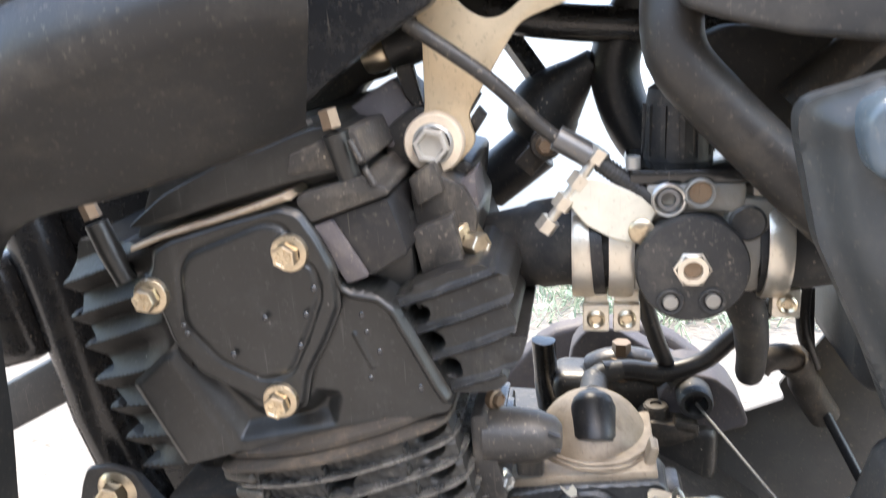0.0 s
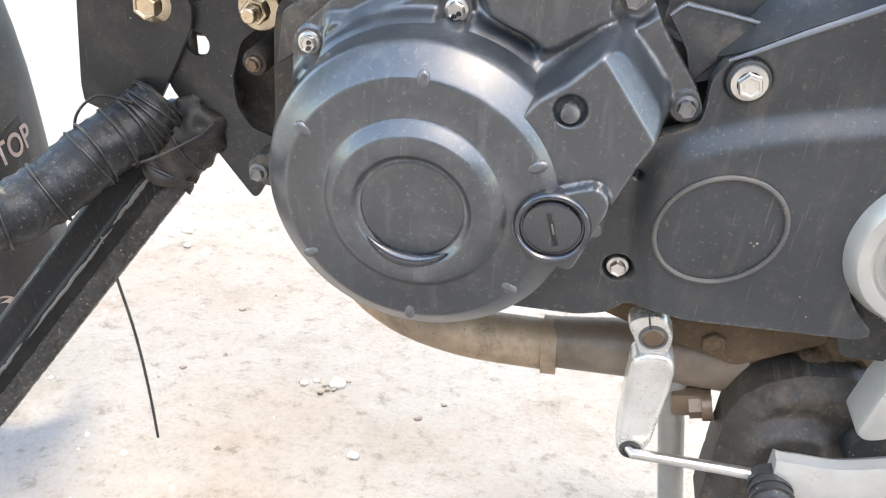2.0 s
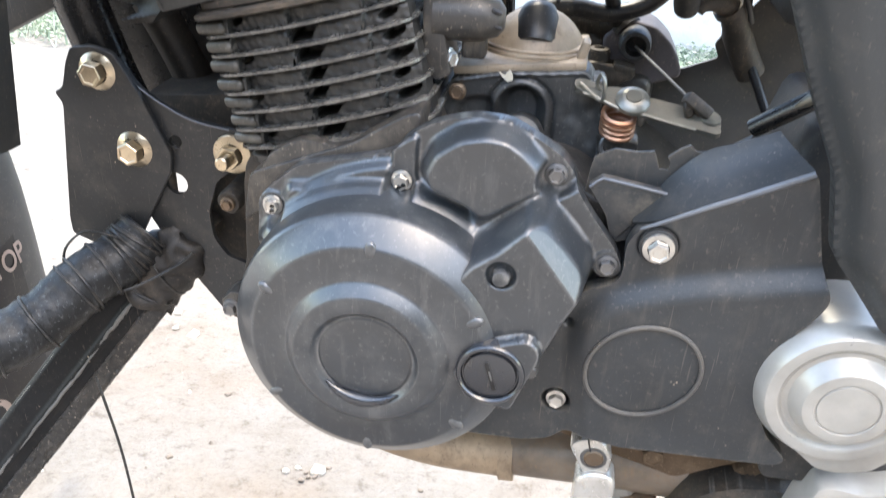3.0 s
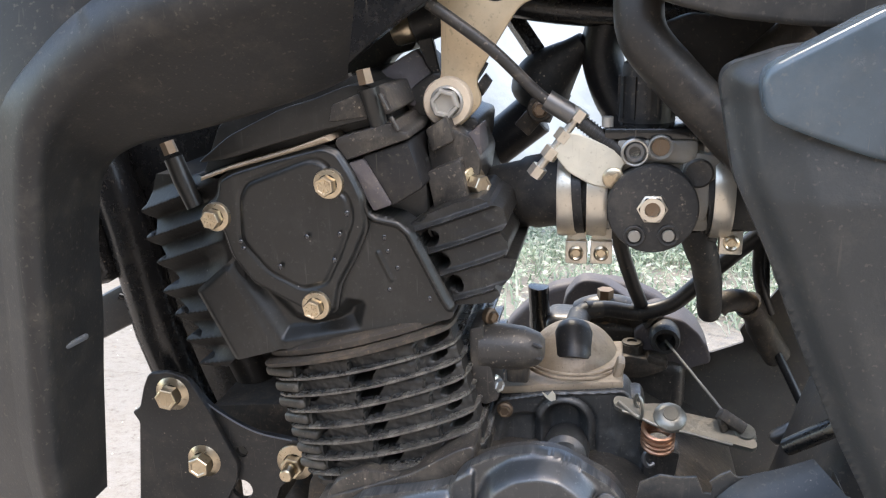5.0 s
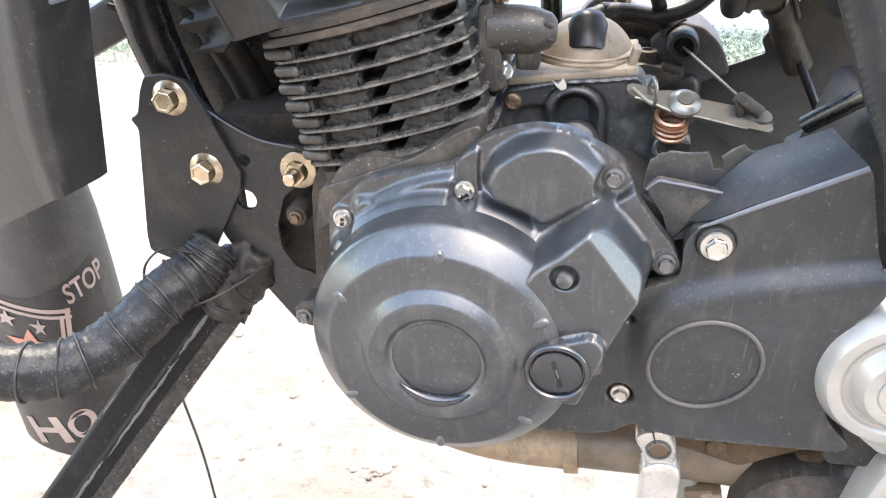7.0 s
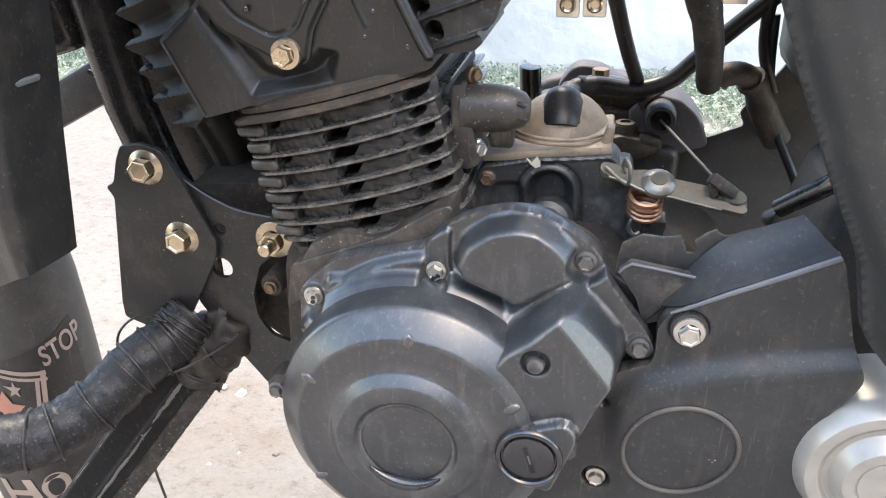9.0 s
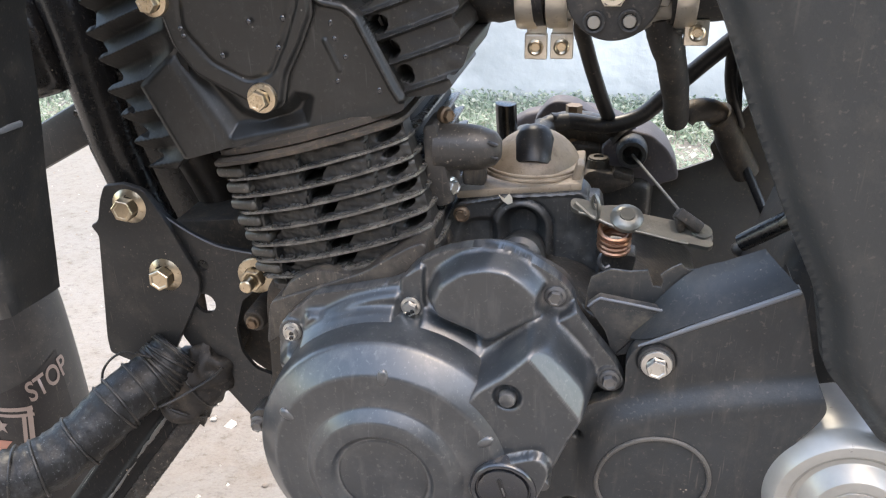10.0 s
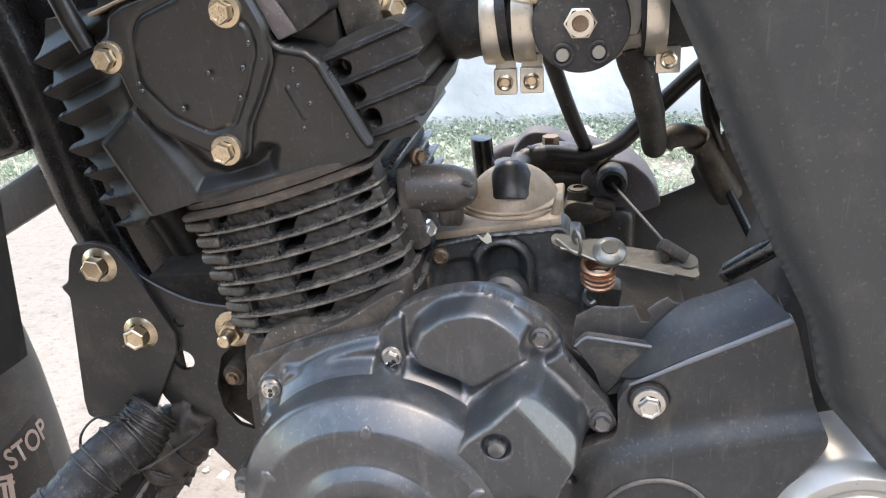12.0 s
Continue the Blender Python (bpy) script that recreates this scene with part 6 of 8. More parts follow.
    far = fillet([(-0.010, 0.510), (0.0028, 0.5339), (0.0203, 0.5522), (0.0357, 0.5676), (0.0567, 0.5808), (0.0889, 0.5883), (0.1234, 0.5906), (0.1519, 0.5853), (0.1775, 0.5731), (0.2080, 0.5480), (0.2240, 0.510), (0.20, 0.47), (0.01, 0.46)], 0.006)
    side = part("side_case", prism(bm_new(), far, 0.50, 0.524, 0.010, 3), M["mauve"], br, "mauve grey rounded casing")
    hump = fillet([(0.0700, 0.575), (0.0744, 0.5990), (0.0859, 0.6145), (0.0960, 0.6190), (0.1150, 0.6170), (0.1300, 0.6080), (0.1500, 0.5950), (0.180, 0.580), (0.195, 0.54), (0.08, 0.54)], 0.006)
    part("hump", prism(bm_new(), hump, 0.420, 0.446, 0.010, 3), M["mauve"], side)
    lump = fillet([(0.1450, 0.6030), (0.1592, 0.6180), (0.1690, 0.6205), (0.1900, 0.6160), (0.2050, 0.6030), (0.2130, 0.5890), (0.2172, 0.5790), (0.2160, 0.5735), (0.2050, 0.5700), (0.1805, 0.5600), (0.15, 0.57)], 0.005)
    part("lump", prism(bm_new(), lump, 0.322, 0.37, 0.011, 4), M["mauve"], side, "rounded mauve grey end of the casing")
    part("lump_rib", tube(bm_new(), flow([(0.168, 0.330, 0.6170), (0.182, 0.326, 0.6080), (0.196, 0.325, 0.6030), (0.207, 0.326, 0.5960), (0.2125, 0.328, 0.588)], 4), 0.0014, 8), M["mauve"], side)
    bm = bm_new()
    lathe(bm, [(0.0, 0.350), (0.0138, 0.350), (0.0140, 0.312), (0.0136, 0.304), (0.0122, 0.300), (0.0092, 0.300), (0.0084, 0.303), (0.0080, 0.318), (0, 0.318)], 0.1730, 0.6035, 32)
    tube(bm, flow([(0.166, 0.330, 0.610), (0.158, 0.335, 0.615), (0.145, 0.34, 0.612)], 4), [0.0138] * 4 + [0.0125] * 5, 20)
    part("cable_boot", bm, M["rubber"], bike, "black rubber cable boot")
    out = fillet([(0.126, 0.572), (0.1325, 0.5850), (0.1400, 0.5880), (0.1568, 0.5850), (0.1710, 0.5840), (0.1775, 0.5800), (0.1745, 0.5740), (0.1540, 0.5650), (0.1350, 0.5640)], 0.004)
    br2 = part("cable_stay", prism(bm_new(), out, 0.300, 0.335, 0.004, 2), M["muddy"], bike, "muddy brown cast cable stay")
    bm = bm_new()
    tube(bm, [(0.1434, 0.315, 0.582), (0.1434, 0.315, 0.5945)], [0.0105, 0.0100], 18)
    lathe(bm, [(0.0092, 0.0), (0.0090, -0.0015), (0.006, -0.002), (0.0048, -0.002), (0.0045, 0.003), (0, 0.003)], n=18, m=pose(0.1434, 0.315, 0.5945, -90))
    slab(bm, pose(0.166, 0.308, 0.582, 0, 12), (0.020, 0.016, 0.010), 0.003, 2)
    part("bolt", bm, M["muddy"], br2, "hollow bolt caked with brown dirt")
    bm = bm_new()
    slab(bm, pose(0.145, 0.345, 0.548), (0.10, 0.06, 0.055), 0.012, 3)
    part("case_back", bm, M["case"], br)


def build_clutch_arm():
    out = [(0.1260, 0.6102), (0.1288, 0.6118), (0.1351, 0.6113), (0.1492, 0.6080), (0.1572, 0.6083), (0.1675, 0.6079), (0.1776, 0.6043), (0.2034, 0.6009), (0.2192, 0.5975), (0.2290, 0.5929), (0.2311, 0.5897), (0.2277, 0.5882), (0.2132, 0.5904), (0.1781, 0.5961), (0.1638, 0.5974), (0.1530, 0.6004), (0.1420, 0.6039), (0.1329, 0.6053), (0.1273, 0.6070)]
    def lie(x, z):
        """Depth of the plate, which lies nearly flat and swings outwards."""
        return 0.160 - 0.2 * (x - 0.166) + 1.6 * (z - 0.602 + 0.21 * (x - 0.166))
    def top(bm):
        rim = fillet(out, 0.002)
        f = [bm.verts.new((x, lie(x, z), z)) for x, z in rim]
        b = [bm.verts.new((x, lie(x, z) + 0.0006, z - 0.0034)) for x, z in rim]
        bm.faces.new(f), bm.faces.new(b[::-1])
        for k in range(len(rim)):
            j = (k + 1) % len(rim)
            bm.faces.new((f[k], f[j], b[j], b[k]))
        bmesh.ops.recalc_face_normals(bm, faces=bm.faces[:])
        return bm
    arm = part("clutch_arm", top(bm_new()), M["arm"], bike, "worn plated clutch release arm")
    up = Vector((0.06, -0.50, 0.86)).normalized()
    p = Vector((0.1685, 0.1600, 0.6020))
    bm = bm_new()
    tube(bm, [p - up * 0.002, p + up * 0.0012, p + up * 0.0026, p + up * 0.0040, p + up * 0.0046], [0.0124, 0.0122, 0.0108, 0.0082, 0.0060], 36)
    hub = part("hub", bm, M["hubsteel"], arm, "low dome of worn bright steel")
    bm = bm_new()
    tube(bm, [p + up * 0.0035, p + up * 0.0054], [0.0062, 0.0056], 12)
    part("shaft_end", bm, M["arm"], hub, "splined shaft end, tarnished green-grey")
    part("edge_bead", tube(bm_new(), [(x, lie(x, z), z - 0.0012) for x, z in out[12:18][::-1]], 0.0011, 8), M["hubsteel"], arm, "rubbed bright edge of the arm")
    bm = bm_new()
    coil = []
    for k in range(4 * 16 + 1):
        a = math.tau * k / 16
        c = Vector((0.1605, 0.160, 0.5935)) - Vector((0.0, -0.15, 0.99)) * (0.0042 * k / 16)
        coil.append(c + Vector((math.cos(a) * 0.0112, math.sin(a) * 0.0112, math.sin(a) * 0.003)))
    tube(bm, coil, 0.0020, 8)
    part("spring", bm, M["copper"], arm, "copper coloured return spring")
    bm = bm_new()
    tube(bm, flow([(0.130, 0.163, 0.611), (0.146, 0.158, 0.6005), (0.1475, 0.156, 0.6130), (0.1445, 0.160, 0.6190), (0.1430, 0.164, 0.609), (0.155, 0.166, 0.594)], 5), 0.0014, 8)
    part("spring_hook", bm, M["hubsteel"], arm)
    bm = bm_new()
    tube(bm, flow([(0.1694, 0.16, 0.5756), (0.160, 0.158, 0.5765), (0.1530, 0.157, 0.5735), (0.1505, 0.156, 0.5665), (0.154, 0.156, 0.5610), (0.1585, 0.158, 0.5625)], 5), 0.0019, 8)
    part("spring_tail", bm, M["dull"], arm)
    bm = bm_new()
    slab(bm, pose(0.2125, 0.158, 0.6035, -30, 34), (0.022, 0.010, 0.009), 0.002, 2)
    slab(bm, pose(0.2065, 0.156, 0.6015, -20, 75), (0.012, 0.004, 0.006), 0.001, 1)
    tube(bm, [(0.2225, 0.160, 0.5895), (0.2228, 0.159, 0.5925), (0.2230, 0.158, 0.5940)], [0.0085, 0.0080, 0.0065], 20)
    part("cable_clevis", bm, M["muddy"], arm, "grimy folded cable clevis")
    for dz, r in ((0.0, 0.0088), (0.0034, 0.0080)):
        part("washer", tube(bm_new(), [(0.2226, 0.1588, 0.5915 + dz), (0.2228, 0.1583, 0.5930 + dz)], [r, r * 0.96], 22), M["hubsteel"], arm, "bright worn washer")
    bm = bm_new()
    tube(bm, [(0.1735, 0.305, 0.6025), (0.2085, 0.172, 0.6035)], 0.0012, 8)
    part("clutch_cable", bm, M["duskplastic"], bike, "bare clutch cable")
    bm = bm_new()
    tube(bm, [(0.160, 0.19, 0.53), (0.160, 0.176, 0.572)], 0.0135, 22)
    slab(bm, pose(0.164, 0.176, 0.556, 0, 8), (0.026, 0.024, 0.03), 0.004, 2)
    slab(bm, pose(0.142, 0.188, 0.575, 0, -10), (0.026, 0.03, 0.07), 0.006, 2)
    part("arm_boss", bm, M["case"], bike)


# ---- frame, mounts and crash bars ----
def build_frame():
    bm = bm_new()
    tube(bm, [(-0.37, 0.27, 0.84), (-0.328, 0.255, 0.714), (-0.310, 0.252, 0.610), (-0.292, 0.25, 0.555), (-0.265, 0.25, 0.48)], 0.0225, 24)
    down = part("down_tube", bm, M["frame"], bike, "black frame down tube")
    bm = bm_new()
    tube(bm, flow([(-0.27, 0.30, 0.61), (-0.245, 0.30, 0.56), (-0.215, 0.29, 0.50), (-0.19, 0.28, 0.44)], 4), 0.019, 20)
    part("header_pipe", bm, M["raildust"], bike, "dark exhaust header behind the mount")
    bm = bm_new()
    slab(bm, pose(-0.405, 0.31, 0.598, 0, -27), (0.14, 0.02, 0.042), 0.005, 2)
    part("cross_stay", bm, M["plate"], bike, "blue-black flat stay")
    bm = bm_new()
    tube(bm, [(-0.335, 0.30, 0.61), (-0.375, 0.29, 0.627)], [0.007, 0.003], 8)
    part("stay_shadow_clip", bm, M["frame"], bike)
    bm = bm_new()
    slab(bm, pose(-0.30, 0.30, 0.82, 0, -15), (0.16, 0.05, 0.30), 0.02, 3)
    slab(bm, pose(-0.375, 0.25, 0.70, 0, -15), (0.06, 0.05, 0.09), 0.014, 3)
    part("steering_head", bm, M["frame"], bike)
    gusset = fillet([(-0.36, 0.74), (-0.19, 0.76), (-0.15, 0.50), (-0.215, 0.445), (-0.285, 0.440), (-0.3100, 0.495), (-0.3527, 0.56), (-0.3700, 0.612)], 0.008)
    part("frame_gusset", prism(bm_new(), gusset, 0.30, 0.32, 0.002, 1), M["frame"], bike, "black frame gusset behind the engine")
    shade = fillet([(-0.2, 0.86), (-0.0682, 0.8665), (-0.0554, 0.8771), (-0.0274, 0.8974), (0.007, 0.9169), (0.03, 0.955), (-0.1, 0.99), (-0.2, 0.95)], 0.003)
    part("inner_shroud", prism(bm_new(), shade, 0.15, 0.165, 0.002, 1), M["frame"], bike, "blue-black inner panel under the tank")
    spine = fillet([(-0.1174, 0.9104), (-0.0594, 0.9257), (-0.0131, 0.9230), (-0.0178, 0.8978), (-0.0392, 0.8839), (-0.0442, 0.8708), (-0.0648, 0.8659), (-0.0830, 0.8469), (-0.1184, 0.8319)], 0.004)
    part("frame_spine", prism(bm_new(), spine, 0.26, 0.30, 0.004, 2), M["raildust"], bike, "dusty dark frame spine above the engine")
    bm = bm_new()
    tube(bm, [(-0.0507, 0.222, 0.8860), (-0.0480, 0.222, 0.8868), (-0.0365, 0.222, 0.8900), (-0.0350, 0.222, 0.8905)], [0.0100, 0.0112, 0.0115, 0.0105], 18)
    pipe = part("breather_pipe", bm, M["gold"], bike, "short gold collar on a black pipe")
    bm = bm_new()
    tube(bm, [(-0.036, 0.222, 0.890), (-0.002, 0.228, 0.902)], 0.0150, 18)
    part("sleeve", bm, M["rubber"], pipe)
    back = fillet([(-0.255, 0.54), (-0.10, 0.555), (-0.09, 0.355), (-0.155, 0.360), (-0.198, 0.392), (-0.211, 0.430), (-0.208, 0.462), (-0.205, 0.490), (-0.245, 0.512)], 0.006)
    part("case_front", prism(bm_new(), back, 0.235, 0.32, 0.004, 2), M["muddy"], bike, "brown stained front of the crankcase behind the mount")
    # mount plates
    out = fillet([(-0.299, 0.575), (-0.292, 0.589), (-0.272, 0.592), (-0.2535, 0.587), (-0.2359, 0.5552), (-0.2125, 0.5008), (-0.2155, 0.484), (-0.2500, 0.4220), (-0.268, 0.392), (-0.276, 0.39), (-0.325, 0.408), (-0.325, 0.425), (-0.3085, 0.538), (-0.3150, 0.548), (-0.306, 0.553)], 0.004)
    outer = part("engine_mount_plate", prism(bm_new(), out, 0.197, 0.202, 0.0008, 1), M["plate"], bike, "black steel engine mount plate, scuffed")
    bolt("m10", -0.2701, 0.199, 0.5702, outer, 10, "yellow zinc hexagon bolt on a washer")
    bolt("m10", -0.2467, 0.199, 0.5023, outer, 35, "yellow zinc hexagon bolt on a washer")
    rear = [(-0.2573, 0.583), (-0.2398, 0.5585), (-0.2200, 0.5440), (-0.1943, 0.5325), (-0.1564, 0.5275), (-0.1426, 0.5204), (-0.140, 0.505), (-0.146, 0.493), (-0.1602, 0.4900), (-0.1767, 0.4762), (-0.1872, 0.4441), (-0.1851, 0.4186), (-0.1729, 0.4001), (-0.1558, 0.3953), (-0.1480, 0.388), (-0.1640, 0.349), (-0.1712, 0.3348), (-0.177, 0.3320), (-0.2106, 0.3770), (-0.2222, 0.3923), (-0.2458, 0.4326), (-0.24, 0.47)]
    inner = part("engine_mount_plate", pierced(bm_new(), fillet(rear, 0.005), [(-0.2112, 0.5109, 0.0060), (-0.2152, 0.4699, 0.0105)], 0.2045, 0.2095), M["plate"], bike, "black steel engine mount plate with a round cut-out")
    # highlight-coloured bead on the plate's upper edge
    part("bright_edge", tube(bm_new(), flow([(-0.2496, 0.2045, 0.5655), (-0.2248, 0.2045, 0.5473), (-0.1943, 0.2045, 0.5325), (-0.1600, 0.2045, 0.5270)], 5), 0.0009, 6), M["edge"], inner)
    bolt("stud", -0.1578, 0.203, 0.5058, inner, 10, "yellow zinc nut on a long stud")
    bm = bm_new()
    tube(bm, [(-0.2275, 0.2145, 0.450), (-0.2275, 0.2145, 0.487)], 0.0065, 14)
    part("welded_sleeve", bm, M["muddy"], inner)
    bm = bm_new()
    slab(bm, pose(-0.214, 0.235, 0.412, 0, 30), (0.036, 0.04, 0.046), 0.006, 2)
    part("lower_bracket", bm, M["muddy"], bike)

def build_crash_bars():
    path = flow([(-0.252, 0.205, 0.415), (-0.268, 0.185, 0.398), (-0.290, 0.155, 0.385), (-0.318, 0.118, 0.360), (-0.352, 0.082, 0.347), (-0.396, 0.056, 0.353), (-0.46, 0.035, 0.37)], 14)
    lay = [0.0258 + 0.0013 * ((k * 0.31 + 0.15 * math.sin(k * 0.9)) % 1.0) for k in range(len(path))]
    bm = tube(bm_new(), path, lay, 28, wobble=0.05)
    bar = part("crash_bar", bm, M["tape"], bike, "crash bar wrapped in black tape and bound with wire")
    rnd = random.Random(2)
    for k, t in enumerate((3, 4, 6, 7, 8, 9, 10, 11, 13, 15, 22, 29, 31, 42, 53, 59, 67, 73)):
        p, d = path[t], (path[t + 1] - path[t - 1]).normalized()
        side = d.cross(Vector((0, 0, 1))).normalized()
        up = side.cross(d)
        lean = rnd.uniform(-0.5, 0.5)
        ring = [p + (side * math.cos(a) + up * math.sin(a)) * 0.0278 + d * (0.010 * lean * math.cos(a + k)) for a in [math.tau * j / 26 for j in range(27)]]
        part("binding_wire", tube(bm_new(), ring, 0.0013, 6, cap=False), M["wire"], bar)
    loop = flow([(-0.262, 0.172, 0.425), (-0.292, 0.17, 0.428), (-0.312, 0.165, 0.41), (-0.314, 0.160, 0.385), (-0.306, 0.152, 0.375), (-0.29, 0.13, 0.372)], 7)
    part("wire_loop", tube(bm_new(), loop, 0.0013, 6), M["wire"], bar, "loose loop of thin black wire")
    part("tie_wire", tube(bm_new(), flow([(-0.278, 0.152, 0.372), (-0.25, 0.165, 0.378), (-0.215, 0.185, 0.395), (-0.20, 0.19, 0.408)], 5), 0.0015, 6), M["wire"], bar)
    # channel bar that runs down and outwards
    a, b = Vector((-0.232, 0.205, 0.392)), Vector((-0.445, 0.10, 0.105))
    d = (b - a).normalized()
    side = d.cross(Vector((0, 1, 0))).normalized()
    nrm = side.cross(d).normalized()
    m = Matrix((( *(d),), ( *(side),), ( *(nrm),))).transposed().to_4x4()
    m.translation = (a + b) / 2
    bm = bm_new()
    section = fillet([(-0.031, 0.014), (-0.032, -0.008), (-0.027, -0.0125), (-0.006, -0.0120), (-0.002, -0.0150), (0.003, -0.0150), (0.006, -0.0120), (0.014, -0.0105), (0.019, 0.014)], 0.0022, 3)
    n, length = 40, (b - a).length
    rings = [[bm.verts.new(a + d * (length * k / n) + side * s + nrm * w) for s, w in section] for k in range(n + 1)]
    for r0, r1 in zip(rings, rings[1:]):
        for j in range(len(section)):
            bm.faces.new((r0[j], r0[(j + 1) % len(section)], r1[(j + 1) % len(section)], r1[j]))
    bm.faces.new(rings[0]), bm.faces.new(rings[-1][::-1])
    bmesh.ops.recalc_face_normals(bm, faces=bm.faces[:])
    low = part("lower_guard_bar", bm, M["bar"], bike, "black channel-section guard bar with a rough tarry edge")
    bm = bm_new()
    n, ring = 170, fillet([(0.0120, 0.012), (0.0120, -0.0120), (0.0300, -0.0085), (0.0300, 0.012)], 0.003, 3)
    ring = [tuple(lin(p[i], q[i], k / 5) for i in (0, 1)) for p, q in zip(ring, ring[1:] + ring[:1]) for k in range(5)]
    rows = []
    for k in range(n + 1):
        row = []
        for q, w in ring:
            p = a + d * (length * k / n)
            lump = noise.noise(Vector((k * 0.55, q * 420, w * 420))) + 0.6 * noise.noise(Vector((k * 1.3, q * 900, w * 900)))
            row.append(bm.verts.new(p + side * (q + 0.0009 * lump * (q > 0.013)) + nrm * (w - 0.0017 * lump)))
        rows.append(row)
    for r0, r1 in zip(rows, rows[1:]):
        for j in range(len(ring)):
            bm.faces.new((r0[j], r0[(j + 1) % len(ring)], r1[(j + 1) % len(ring)], r1[j]))
    bmesh.ops.recalc_face_normals(bm, faces=bm.faces[:])
    part("tarry_edge", bm, M["tar"], low, "rough blistered edge")
    # torn dirty wrapping round its upper end
    bm, rows = bm_new(), []
    for k in range(27):
        t = lin(-0.030, 0.050, k / 26)
        row = []
        for j in range(32):
            g = math.tau * j / 32
            fold = 0.0070 * noise.noise(Vector((t * 90 + 1.5 * math.sin(g), math.cos(g) * 2.2, math.sin(g) * 2.2))) + 0.0028 * abs(math.sin(t * 160 + 1.2 * math.sin(2 * g)))
            grow = 1.0 + fold / 0.03 - 0.35 * max(0.0, -t - 0.012) / 0.018
            row.append(bm.verts.new(a + d * (t + 0.004 * math.sin(3 * g)) + side * (0.003 + 0.0270 * grow * math.cos(g)) + nrm * (0.0195 * grow * math.sin(g))))
        rows.append(row)
    for r0, r1 in zip(rows, rows[1:]):
        for j in range(32):
            bm.faces.new((r0[j], r0[(j + 1) % 32], r1[(j + 1) % 32], r1[j]))
    bm.faces.new(rows[0]), bm.faces.new(rows[-1][::-1])
    bmesh.ops.recalc_face_normals(bm, faces=bm.faces[:])
    wrap = part("rubber_wrapping", bm, M["wrap"], low, "torn brown-stained rubber wrapping", 60)
    for t, tilt in ((0.012, 0.010), (0.041, -0.006)):
        ring = [a + d * (t + tilt * math.cos(g)) + side * (0.003 + 0.0285 * math.cos(g)) + nrm * (0.0215 * math.sin(g)) for g in [math.tau * j / 28 for j in range(29)]]
        part("binding_wire", tube(bm_new(), ring, 0.0013, 6, cap=False), M["wire"], wrap)
    # pale streaks: the worn ridge and its highlights, both put into the colour
    for t0, t1, s, w, r in ((0.10, 0.30, 0.0, -0.0146, 0.0030), (0.31, 0.70, 0.001, -0.0146, 0.0024), (0.72, 0.99, 0.0, -0.0146, 0.0026), (0.40, 0.62, -0.0285, -0.0105, 0.0010)):
        k = 24
        line = [a + d * (length * lin(t0, t1, i / k)) + side * (s + 0.0012 * noise.noise(Vector((i * 0.35, s * 900, t0 * 9)))) + nrm * w for i in range(k + 1)]
        part("worn_shine_streak", tube(bm_new(), line, [r * math.sin(math.pi * (i + 0.5) / (k + 1)) ** 0.5 * (0.75 + 0.35 * noise.noise(Vector((i * 0.8, 5, t1)))) for i in range(k + 1)], 8), M["streak"], low)
    bm = bm_new()
    tube(bm, flow([(-0.290, 0.14, 0.285), (-0.2824, 0.135, 0.262), (-0.272, 0.13, 0.21), (-0.2655, 0.125, 0.15), (-0.262, 0.12, 0.09)], 5), 0.0014, 8)
    part("hanging_wire", bm, M["wire"], low, "stiff dark wire hanging from the bar")


